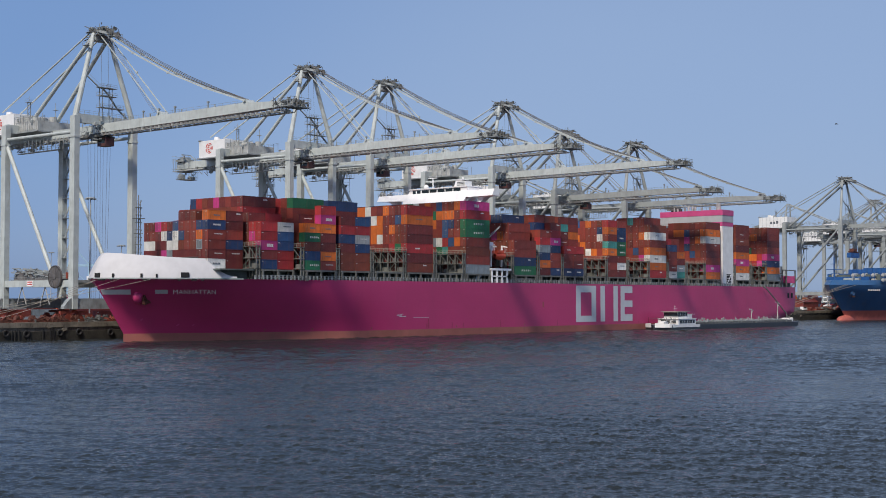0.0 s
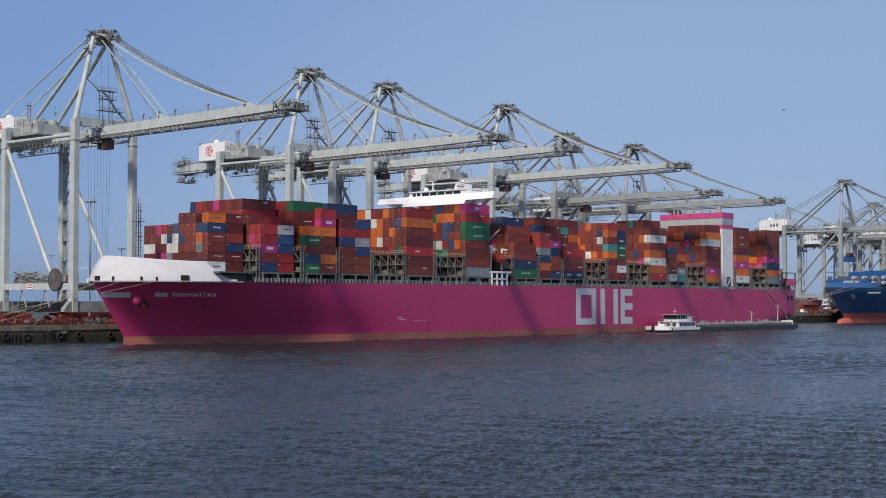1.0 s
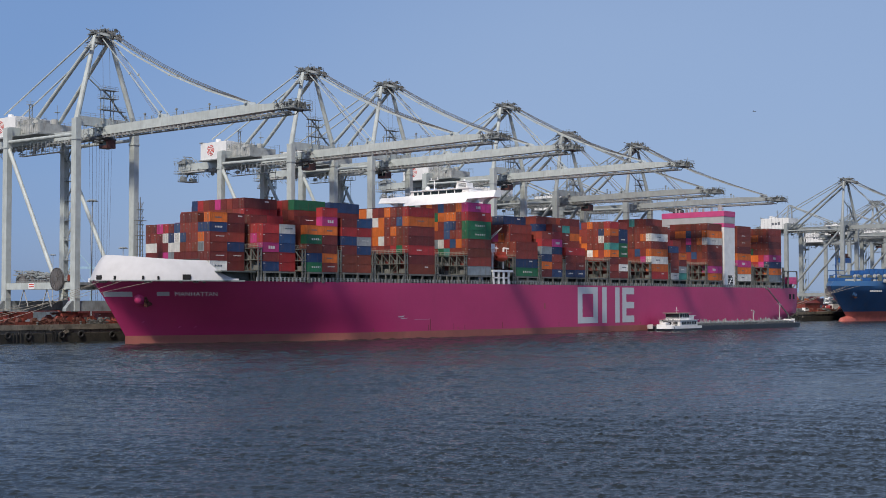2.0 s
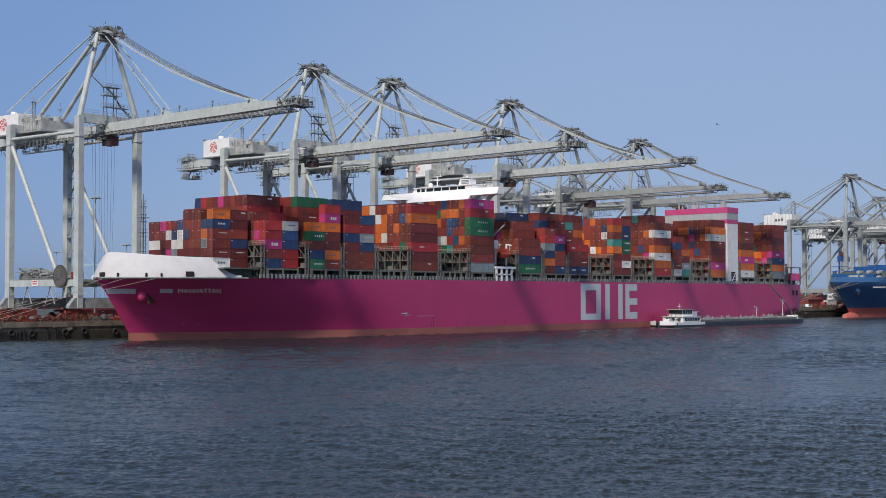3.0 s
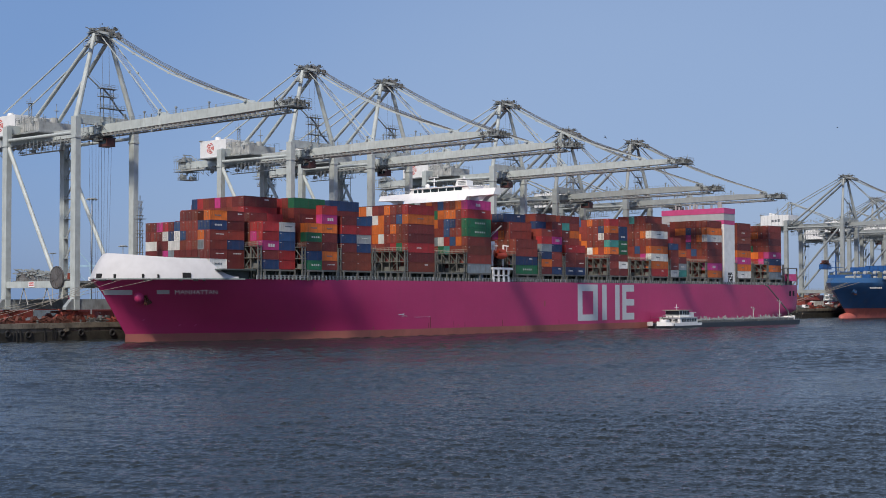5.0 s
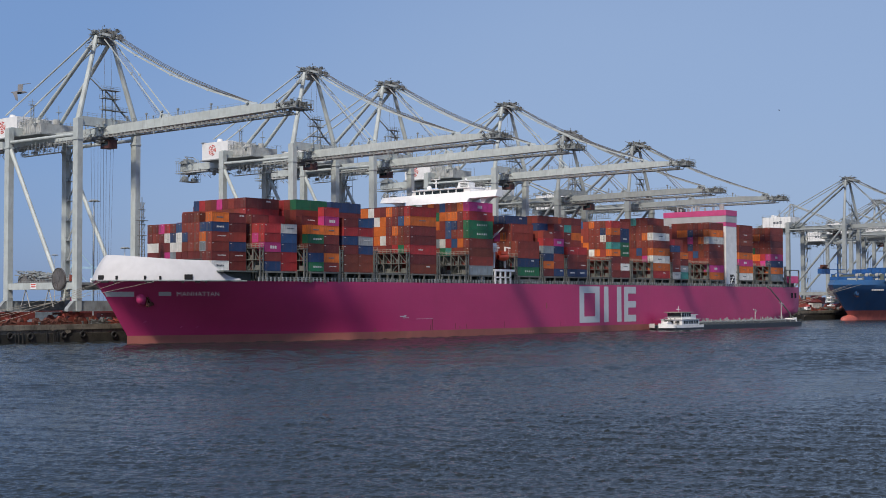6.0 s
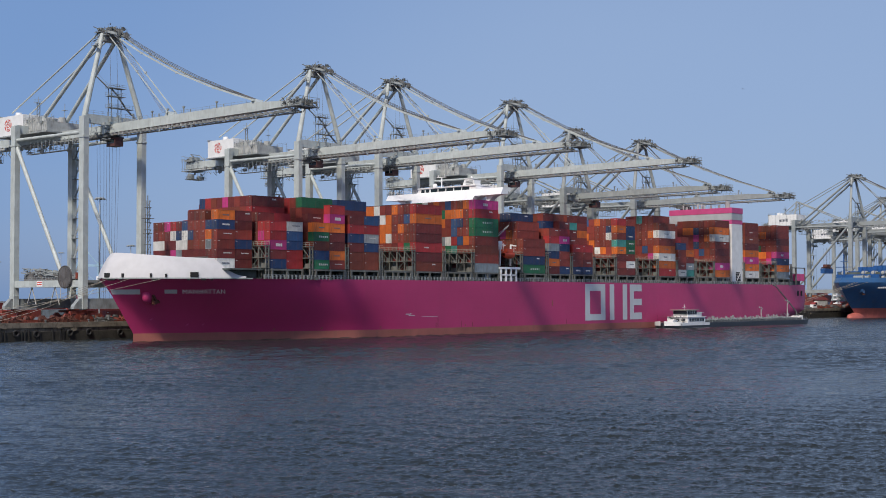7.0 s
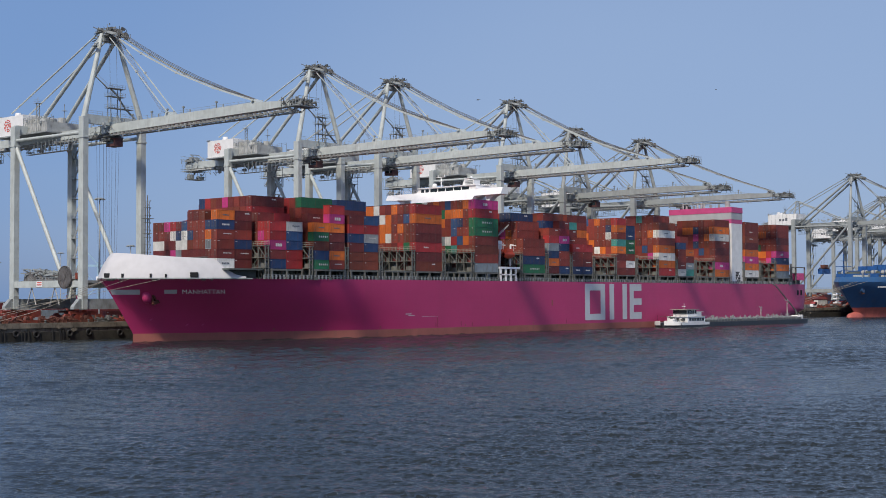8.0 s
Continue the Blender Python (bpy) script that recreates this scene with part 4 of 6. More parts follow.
# Every bay: the colours of the stack on the port side from the bottom up (fore and aft half where it holds twenty-foot boxes),
# then the next rows inwards, then the number of tiers over the rest.
BAYS = {
    0: dict(first=3, halves=True, side=("wrrrbo", "ddbrdd"), rows={4: "rryob", 5: "rrrrrr", 6: "rrrrrr", 7: "rrrBrr", 8: "rrwwB", 9: "rywbd", 10: "rpdwR", 11: "rordp", 12: "rrwrd", 13: "rkwrk"}, rest=0, doors=True),
    1: dict(first=1, halves=True, side=("bdpRR", "RRbBw"), rows={2: "rrRpR", 3: "rrrrdd"}, rest=4, tall={4: "rrrrrRd", 5: "rrrrrrr", 6: "rrrrrrr", 7: "rrrrrrr", 8: "rrrrrrp", 9: "rrrrrrd", 10: "rrrrrrk", 11: "rrrrrrR", 12: "rrrrrrb", 13: "rrrrrr", 14: "rrrrrr", 15: "rrrrr"}, doors=True),
    2: dict(first=0, halves=True, side=("gbkgo", "roddopR"), rows={1: "rrrrrd"}, tall={2: "rrrrrrg", 3: "rrrrrrr", 4: "rrrrrRR"}, rest=7),
    3: dict(first=0, halves=True, side=("kkrbRd", "kkbsRB"), rows={1: "rrrrrr"}, tall={2: "rrrrrrb"}, rest=6),
    5: dict(first=0, halves=False, side=("rdRddoR",), rows={1: "rrgrrBr", 2: "rrRrorr", 3: "rrrrrro", 4: "rrrwoor", 5: "rrroowr", 6: "rrrrrbw", 7: "rrrrrro", 8: "rrrrrro"}, rest=7, doors=True),
    7: dict(first=0, halves=False, side=("yrrrggRp",), rows={1: "rrrorrro", 2: "rrrBrbor", 3: "rrtRBBor", 4: "rrgwrroB", 5: "rrryrogr", 6: "rrrrrroo", 7: "rrrrrrrr"}, rest=8, doors=True),
    8: dict(first=0, halves=False, side=("gbrr",), rows={1: "rrrrrr", 2: "rrrrorb", 3: "rrrrprb", 4: "rrrrrrr"}, rest=6, doors=True),
    9: dict(first=0, halves=True, side=("robyRr", "brrbpRd"), rows={1: "rrrrrrbr", 2: "rrrrrRrr"}, rest=7),
    10: dict(first=0, halves=True, side=("brrR", "brrR"), rows={1: "rrrrrrtr"}, tall={2: "rrrrrrr"}, rest=7),
    12: dict(first=0, halves=True, side=("rrrotroR", "rwrggbbr"), rows={1: "rrrrrwbr", 2: "rrrorrrr", 3: "rrrwrrro", 4: "rrrrorrr", 5: "rrrrrorB", 6: "rrrrrrrr"}, rest=6, doors=True),
    14: dict(first=0, halves=False, side=("Roworwr",), rows={1: "rrprrorr", 2: "rrrBrrrr", 3: "rrrrrrrt", 4: "rrrrrrrr", 5: "rrrrrrrr"}, rest=7, doors=True),
    15: dict(first=0, halves=True, side=("wrrrb", "tyro"), rows={1: "rrRrbR", 2: "rrrrRr"}, tall={3: "rrrrrrr"}, rest=6),
    17: dict(first=0, halves=False, side=("oprrrwor",), rows={1: "rrrrrorr", 2: "rrrBrrrr", 3: "rorrBpBr", 4: "rrrrrror", 5: "rrrrrror", 6: "rrrrrrrr"}, rest=7, doors=True),
    18: dict(first=0, halves=False, side=("wopodrrr",), rows={1: "rrrrrrrr"}, rest=7),
    20: dict(first=0, halves=False, side=("yobprrrr",), rows={1: "rrpRrrrr", 2: "rrRorror", 3: "rrrogror", 4: "rrtrroro", 5: "rrrrrrrr"}, rest=7, doors=True),
}
rng = random.Random(11)
PILE = "rdRobBgpwytks"
SPREAD = "rrrrrrrddkkkooRbBgwy"


def mark_for(code, rand):
    if code == "g":
        return "line"
    if code == "p":
        return "big"
    if code == "o":
        return rand.choice(["word", "thin", "word"])
    if code in "ws":
        return rand.choice(["thin", "tall", "thin"])
    if code == "R":
        return rand.choice(["word", "tag", "tag", "corner"])
    if code in "byB":
        return rand.choice(["tag", "tag", "tag", "corner", "tall"])
    return rand.choice(["tag", "tag", "tag", "tag", "tag", "tag", "corner", "thin"])


def load_bay(i, spec):
    x0 = BAY_X[i]
    first = spec["first"]
    last = 19 - first if i != 0 else 13
    fill = Shape()
    for j in range(first, last + 1):
        y = 0.55 + 2.5 * j
        outer = j == first
        stack = None
        length = HALF if spec["halves"] else FULL
        if outer:
            stack = spec["side"]
        elif j in spec.get("rows", {}):
            stack = (spec["rows"][j],) * (2 if length == HALF else 1)
        elif j in spec.get("tall", {}):
            stack, length = (spec["tall"][j],), FULL
        if stack is not None:
            for half, codes in enumerate(stack):
                for k, code in enumerate(codes):
                    c = code
                    if c == "r":
                        c = rng.choice("rrrrdk")
                    if k < 2 and not outer and c in "rdkoR":
                        c = rng.choice("ddyd")
                    if half and not outer:
                        c = rng.choice("rrrrdddkkkRo")
                    doors = spec.get("doors", False) and half == 0
                    shown = outer or (half == 0 and k >= len(codes) - 4 and (doors or j <= first + 1))
                    if not shown or (j > first + 3 and not (i == 0 and k >= 3)):
                        fill.slot = PILE.index(c)
                        z = BASE + k * (HIGH[length] + 0.012)
                        fill.box(x0 + half * 6.13, x0 + half * 6.13 + length, y, y + 2.438, z + 0.01, z + HIGH[length] - 0.02)
                        continue
                    container(x0 + half * 6.13, y, BASE + k * (HIGH[length] + 0.012), length, c, doors, mark_for(c, rng))
        else:
            for k in range(spec["rest"]):
                fill.slot = PILE.index(rng.choice(SPREAD))
                z = BASE + k * 2.908
                fill.box(x0, x0 + FULL, y, y + 2.438, z + 0.02, z + 2.88)
    if fill.v:
        ob = part("container_pile", fill, [BOX_PAINT[c] for c in PILE])
        tagged(ob, "inner rows of stacked brown and orange containers", "containers", kind="stuff")


for i, spec in BAYS.items():
    load_bay(i, spec)

# ---------------------------------------------------------------- quay cranes
def clutter(seed, lo, hi, n, size=0.9):
    """Small cabinets, struts, lamps and bits of rail crowded into a space, each touching a post or a deck."""
    r = random.Random(seed)
    s = Shape()
    for k in range(n):
        x, y, z = (r.uniform(a, b) for a, b in zip(lo, hi))
        w = r.uniform(0.15, size)
        what = r.random()
        if what < 0.3:
            s.box(x - w / 2, x + w / 2, y - w * 0.8, y + w * 0.8, z, z + r.uniform(0.2, 1.0))
        elif what < 0.65:
            s.beam((x, y, z), (x + r.uniform(-0.8, 0.8), y + r.uniform(-2.2, 2.2), z + r.uniform(-1.4, 1.4)), 0.1, r.uniform(0.1, 0.25))
        elif what < 0.85:
            s.box(x - 0.05, x + 0.05, y - 0.05, y + 0.05, z - r.uniform(0.4, 1.4), z + r.uniform(0.4, 1.4))
        else:
            s.box(x - 0.06, x + 0.06, y - r.uniform(0.8, 2.2), y + r.uniform(0.8, 2.2), z, z + 0.08)
    return s


def crane_shapes(kind):
    """All parts of a quay crane about x = 0 (its middle), as (name, shape, material, label, smooth, parent)."""
    P = []
    tall = kind == "A"
    rail = QUAY_Z
    leg = 64.0 if tall else 57.5              # top of the legs
    boom_z0, boom_z1 = (59.9, 62.4) if tall else (53.3, 55.6)
    apex = 90.6 if tall else 83.2
    tip = -24.0 if tall else -13.5
    tie_z = 15.9 if tall else 14.6
    half = 10.1
    Y0, Y1 = 58.0, 93.5
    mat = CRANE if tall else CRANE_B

    def put(name, shape, material=mat, label="", smooth=False, parent=None):
        P.append((name, shape, material, label, smooth, parent))
    for sx in (-half, half):
        for y in (Y0, Y1):
            s = Shape()
            s.beam((sx, y, 8.6), (sx, y, leg), 1.75, 2.3)
            s.beam((sx, y, 8.4), (sx, y, 12.5), 1.4, 1.4, 1.9, 2.6)
            s.box(sx - 1.05, sx + 1.05, y - 1.3, y + 1.3, leg - 6.2, leg - 5.7)
            put("leg", s)
            bg = Shape()
            for k in range(4):
                c = sx - 5.4 + k * 3.6
                bg.box(c - 1.5, c + 1.5, y - 0.5, y + 0.5, rail + 0.75, rail + 1.5)
                bg.prism([(c - 1.2, rail + 1.5), (c + 1.2, rail + 1.5), (c + 0.4, rail + 2.3), (c - 0.4, rail + 2.3)], 1, y - 0.4, y + 0.4)
                for q in (-0.8, 0.8):
                    bg.tube((c + q, y - 0.3, rail + 0.47), (c + q, y + 0.3, rail + 0.47), 0.4, 10)
            bg.box(sx - 4.4, sx + 4.4, y - 0.45, y + 0.45, rail + 2.3, rail + 3.0)
            bg.box(sx - 0.7, sx + 0.7, y - 0.6, y + 0.6, rail + 3.0, 8.7)
            put("bogie", bg, RED, "orange-red wheel bogie")
    for y in (Y0, Y1):
        s = Shape()
        s.prism([(-half - 3.5, 8.6), (half + 3.5, 8.6), (half + 3.5, 9.4), (half + 1.5, 11.6), (-half - 1.5, 11.6), (-half - 3.5, 9.4)], 1, y - 0.85, y + 0.85)
        put("sill_beam", s, GRATE)
    for sx in (-half, half):
        s = Shape().beam((sx, Y0, tie_z), (sx, Y1, tie_z), 1.2, 1.9)
        put("portal_beam", s)
        s = Shape().tube((sx, Y1, leg - 5.2), (sx, 67.5, tie_z + 1.2), 0.62, 10) if tall else Shape().tube((sx, Y1 - 0.6, tie_z + 1.0), (sx, Y0 + 0.8, leg - 4.0), 0.62, 10)
        put("diagonal_brace", s, smooth=True)
        s = Shape().tube((sx, Y1, leg - 4.3), (sx, Y0, leg - 4.6), 0.5, 10)
        put("upper_tie", s, smooth=True)
    for y, z in ((Y0, leg - 0.6), (Y1, leg - 0.9)):
        s = Shape().beam((-half, y, z), (half, y, z), 1.5, 2.6)
        put("cross_beam", s)
    s = Shape().beam((-half, Y1, tie_z), (half, Y1, tie_z), 1.2, 1.7)
    put("cross_beam", s)
    # back girder and boom: a single box with the trolley track hung below it
    s = Shape()
    s.beam((0, 62.5, (boom_z0 + boom_z1) / 2), (0, 128 if tall else 118, (boom_z0 + boom_z1) / 2 - 0.2), 2.6, boom_z1 - boom_z0)
    put("back_girder", s)
    s = Shape()
    s.beam((0, 61.8, (boom_z0 + boom_z1) / 2), (0, tip + 20, (boom_z0 + boom_z1) / 2 + 0.4), 2.7, boom_z1 - boom_z0)
    s.beam((0, tip + 20, (boom_z0 + boom_z1) / 2 + 0.4), (0, tip + 4.6, (boom_z0 + boom_z1) / 2 + 0.1), 2.7, boom_z1 - boom_z0, 2.2, 1.3)
    put("boom", s, label="long pale grey box-girder boom, lowered")
    t = Shape()
    for sx in (-1.6, 1.6):
        t.box(sx - 0.18, sx + 0.18, tip + 4, 126 if tall else 116, boom_z0 - 0.95, boom_z0 - 0.55)
    for y in np.arange(tip + 5, 124 if tall else 114, 1.9):
        t.box(-1.75, 1.75, y, y + 0.24, boom_z0 - 0.55, boom_z0 - 0.1)
    put("trolley_track", t, TRACK, "grey ribbed trolley track")
    hang = random.Random(31)
    t = Shape().box(-2.25, -1.95, tip + 6, 110, boom_z0 - 0.75, boom_z0 - 0.65)
    y = tip + 6.0
    while y < 108:
        d = hang.uniform(0.25, 1.1)
        t.box(-2.2, -2.0, y, y + hang.uniform(0.12, 0.6), boom_z0 - 0.7 - d, boom_z0 - 0.6)
        y += hang.uniform(1.2, 5.5)
    put("cable_tray", t, GRATE, "dark cable tray with hangers under the boom")
    put("hinge_gear", clutter(3, (-4.5, 56.0, boom_z0 - 2.8), (4.5, 66.0, boom_z1 + 1.6), 90, 0.6), GRATE, "crowded grey gear at the boom hinge")
    put("girder_gear", clutter(4, (-3.6, 68.0, boom_z0 - 2.4), (3.6, 116.0 if tall else 110.0, boom_z0 - 0.6), 110), GRATE, "grey gear and walkways under the back girder")
    put("house_gear", clutter(5, (-6.4, 84.0 if tall else 66.0, boom_z1 + 0.4), (-1.0, 95.0 if tall else 92.0, boom_z1 + (4.6 if tall else 2.4)), 70), GRATE, "grey gear beside the machine house")
    put("end_gear", clutter(6, (-3.4, (128 if tall else 118) - 7, boom_z0 - 4.0), (3.4, (128 if tall else 118) + 0.4, boom_z1 + 2.2), 46, 0.45), GRATE, "grey gear at the girder's end")
    # tip head
    h = Shape()
    z = (boom_z0 + boom_z1) / 2
    for sx in (-3.6, -3.1, -2.6, 2.5, 3.0, 3.5):
        h.box(sx, sx + 0.12, tip - 0.5, tip + 4.2, z - 1.1, z - 0.95)
    for y in np.arange(tip - 0.5, tip + 4.3, 0.7):
        h.box(-3.6, 3.6, y, y + 0.12, z - 1.2, z - 1.08)
    h.box(-2.4, 2.4, tip + 0.6, tip + 3.2, z + 0.6, z + 0.72)
    for sx in (-1.6, 0, 1.6):
        put("sheave", Shape().tube((sx - 0.25, tip + 1.6, z), (sx + 0.25, tip + 1.6, z), 0.95, 14), STEEL, smooth=True)
        h.box(sx - 0.4, sx + 0.4, tip + 0.4, tip + 3.4, z - 1.15, z + 0.65)
    for sx in (-3.6, 3.5):
        for y in np.arange(tip - 0.5, tip + 4.3, 1.15):
            h.box(sx, sx + 0.08, y, y + 0.08, z - 1, z + 1.2)
        for q in (0.1, 0.55, 0.95):
            h.box(sx, sx + 0.08, tip - 0.5, tip + 4.2, z + q, z + q + 0.07)
    h.beam((-3.6, tip - 0.4, z + 1.2), (3.6, tip - 0.4, z + 1.2), 0.1, 0.1).beam((1.5, tip + 1, z + 0.6), (1.5, tip + 1, z + 2.4), 0.1, 0.1)
    put("head_gear", clutter(9, (-3.2, tip - 0.6, z - 1.1), (3.2, tip + 7.5, z + 0.45), 95, 0.55), STEEL, "dark sheaves and gear at the boom tip")
    put("boom_head", h, GRATE, "dark sheave platform at the boom tip")
    # lugs and lamps along the top of the boom
    g = Shape()
    for y in (10, 24, 31, 38, 47, 54):
        g.box(-1.3, -1.05, y, y + 0.25, boom_z1, boom_z1 + 2.2).box(1.05, 1.3, y, y + 0.25, boom_z1, boom_z1 + 1.6).box(-1.45, -0.9, y - 0.2, y + 0.4, boom_z1 + 1.7, boom_z1 + 2.1)
    for sx in (-1.3, 1.26):
        g.box(sx, sx + 0.05, tip + 22, 60, boom_z1 + 1.05, boom_z1 + 1.1)
        for y in np.arange(tip + 22, 60, 3.0):
            g.box(sx, sx + 0.05, y, y + 0.05, boom_z1, boom_z1 + 1.1)
    put("boom_rail", g, GRATE)
    for yy, hh in ((31.0, 1.3), (-4.8, 1.2)):
        k = Shape()
        k.prism([(yy - 1.6, boom_z1), (yy + 1.6, boom_z1), (yy + 0.4, boom_z1 + hh), (yy - 0.4, boom_z1 + hh)], 0, -1.3, 1.3)
        k.tube((-1.8, yy, boom_z1 + hh - 0.3), (1.8, yy, boom_z1 + hh - 0.3), 0.35, 8)
        put("stay_bracket", k)
    # A-frame over the waterside legs
    ax = 2.6
    for sg in (-1, 1):
        s = Shape().tube((sg * half, Y0, leg - 0.4), (sg * ax, 60.0, apex - 1.5), 0.85, 10, 0.62)
        put("mast_leg", s, smooth=True)
        s = Shape().tube((sg * 4.4, Y1 - 1.0, boom_z1 + 0.2), (sg * ax, 60.5, apex - 2.5), 0.6, 10)
        put("back_leg", s, smooth=True)
        s = Shape().tube((sg * 3.0, 107 if tall else 100, boom_z1 + 7.6), (sg * 2.4, 62.6, apex - 1.2), 0.25, 8)
        put("back_stay", s, smooth=True)
        s = Shape()
        fy, fz = 58.5, apex - 0.8
        far = [(sg * 1.5, fy, fz)]
        for q in (0.25, 0.5, 0.75, 1.0):
            far.append((sg * 1.5, fy + (-4.8 - fy) * q, fz + (boom_z1 + 0.9 - fz) * q - 2.4 * math.sin(math.pi * q) * (1 if tall else 0.7)))
        for a, b in zip(far, far[1:]):
            s.beam(a, b, 0.24, 0.42)
            s.box(b[0] - 0.2, b[0] + 0.2, b[1] - 0.45, b[1] + 0.45, b[2] - 0.3, b[2] + 0.3)
        put("fore_stay", s)
        s = Shape()
        s.beam((sg * 1.5, 58.8, apex - 1.6), (sg * 1.5, 31.0, boom_z1 + 1.3), 0.18, 0.28)
        s.box(sg * 1.5 - 0.2, sg * 1.5 + 0.2, 44.5, 45.2, (apex + boom_z1) / 2 - 0.3, (apex + boom_z1) / 2 + 0.3)
        put("inner_stay", s)
    r = Shape()
    for sx, sag in ((-0.8, 2.6), (-0.3, 2.4), (0.3, 2.15), (0.8, 1.9)):
        last = (sx, 57.5, apex + 0.2)
        for q in (0.2, 0.4, 0.6, 0.8, 1.0):
            nxt = (sx, 57.5 + (-4.0 - 57.5) * q, apex + 0.2 + (boom_z1 + 1.2 - apex) * q - sag * math.sin(math.pi * q))
            r.tube(last, nxt, 0.085, 4)
            last = nxt
    for sx in (-0.7, -0.25, 0.25, 0.7):
        r.tube((sx, 58, apex - 1), (sx, 34, boom_z1 + 1.2), 0.05, 4)
    put("boom_hoist_rope", r, ROPE)
    # top platform: sheaves in their cheeks, small decks on several levels, rails, lamps
    t = Shape()
    t.box(-2.9, 2.9, 57.6, 62.4, apex - 2.0, apex - 1.8).box(-2.7, 2.7, 58.8, 61.4, apex - 3.6, apex - 2.0)
    t.box(-3.3, -0.6, 60.6, 63.2, apex - 0.9, apex - 0.8).box(0.8, 3.2, 56.4, 59.0, apex - 1.3, apex - 1.2)
    for sx in (-2.9, 2.84, -0.6, 0.8):
        for y in np.arange(57.6, 62.4, 1.2):
            t.box(sx, sx + 0.07, y, y + 0.07, apex - 1.9, apex - 0.2)
        for q in (0.6, 1.15, 1.65):
            t.box(sx, sx + 0.07, 57.6, 62.4, apex - 1.9 + q, apex - 1.84 + q)
    for y in (57.6, 62.4):
        for q in (0.6, 1.15):
            t.box(-2.9, 2.9, y, y + 0.07, apex - 1.9 + q, apex - 1.84 + q)
    t.beam((-2.4, 59.5, apex - 0.6), (-2.0, 53.4, apex - 2.2), 0.35, 0.7).beam((2.4, 59.5, apex - 0.6), (2.0, 53.4, apex - 2.2), 0.35, 0.7)
    t.box(-2.3, 2.3, 52.8, 54.0, apex - 3.0, apex - 2.85)
    for sx in (-2.3, 2.2):
        t.box(sx, sx + 0.09, 52.8, 54.4, apex - 1.9, apex - 1.82).box(sx, sx + 0.09, 52.8, 52.9, apex - 2.9, apex - 1.82)
    t.beam((-2.9, 61, apex - 3.2), (-5.6, 59.4, apex - 5.4), 0.5, 0.14).box(-6.3, -4.9, 58.4, 60.2, apex - 5.6, apex - 5.45)
    for x in (-6.3, -4.95):
        for y in (58.4, 60.15):
            t.box(x, x + 0.06, y, y + 0.06, apex - 5.5, apex - 4.4)
    for q in (0.55, 1.05):
        t.box(-6.3, -6.24, 58.4, 60.2, apex - 5.5 + q, apex - 5.44 + q).box(-6.3, -4.9, 58.4, 58.46, apex - 5.5 + q, apex - 5.44 + q)
    t.box(-2.6, -1.5, 60.8, 62.4, apex - 0.8, apex + 0.5).box(1.0, 2.4, 57.0, 58.0, apex - 1.2, apex + 0.2).box(-0.9, 0.6, 59.6, 60.6, apex - 1.8, apex + 0.7)
    t.beam((-1.8, 60.4, apex - 0.5), (0.9, 58, apex + 0.9), 0.3, 0.3).beam((0.6, 61.8, apex - 1.5), (2.5, 59.8, apex + 0.5), 0.25, 0.25)
    t.beam((-2.2, 57.8, apex - 0.4), (-2.2, 57.8, apex + 1.2), 0.12, 0.12).beam((2.0, 61.6, apex - 0.4), (2.0, 61.6, apex + 1.0), 0.12, 0.12)
    put("mast_head", t, GRATE, "dark sheave platform on the mast head")
    put("mast_gear", clutter(14, (-3.3, 55.6, apex - 3.2), (3.3, 63.4, apex + 0.7), 85, 0.5), STEEL, "dark struts and sheave gear crowded on the mast head")
    for sx in (-1.6, -0.5, 0.6, 1.7):
        put("sheave", Shape().tube((sx - 0.22, 58.4, apex - 0.6), (sx + 0.22, 58.4, apex - 0.6), 1.0, 14), STEEL, smooth=True)
    for sx in (-1.2, 1.2):
        put("sheave", Shape().tube((sx - 0.2, 53.5, apex - 2.1), (sx + 0.2, 53.5, apex - 2.1), 0.75, 12), STEEL, smooth=True)
    for sx in (-1.0, 1.4):
        put("lift_rope", Shape().tube((sx, 58.0, leg + 9.0), (sx, 58.6, apex - 3.4), 0.05, 4), ROPE)
    # stairs on the waterside cross beam up to a landing on the mast
    s = Shape()
    for k, z in enumerate((leg + 3.2, leg + 6.6, leg + 9.0)):
        a, b = (-2.4, 3.4) if k else (-2.4, 6.2)
        s.box(a, b, 56.6, 58.8, z, z + 0.1)
        for y in (56.6, 58.74):
            for q in (0.55, 1.1):
                s.box(a, b, y, y + 0.06, z + q, z + q + 0.06)
            for x in np.arange(a, b, 1.15):
                s.box(x, x + 0.06, y, y + 0.06, z, z + 1.1)
    for x in (-1.6, 1.8):
        for y in (56.9, 58.4):
            s.box(x, x + 0.18, y, y + 0.18, leg, leg + 9.0)
    s.beam((-1.4, 57.5, leg + 9.0), (1.8, 57.5, leg + 6.6), 0.7, 0.2).beam((1.6, 57.8, leg + 6.6), (4.4, 57.8, leg + 3.3), 0.7, 0.2).beam((4.2, 57.4, leg + 3.2), (7.6, 57.6, leg + 0.7), 0.7, 0.2)
    s.beam((-2.4, 57.6, leg + 9.1), (-6.3, 58.6, leg + 12.6), 0.6, 0.2).beam((-2.4, 57.3, leg + 10.1), (-6.3, 58.3, leg + 13.6), 0.06, 0.06)
    put("stair_tower", s, GRATE, "grey steel stair tower with railings")
    rl = Shape()
    for x in np.arange(-half + 1, half - 1, 1.6):
        rl.box(x, x + 0.06, Y0 - 0.8, Y0 - 0.74, leg + 0.7, leg + 1.8)
    for q in (1.2, 1.75):
        rl.box(-half + 1, half - 1, Y0 - 0.8, Y0 - 0.74, leg + q, leg + q + 0.06)
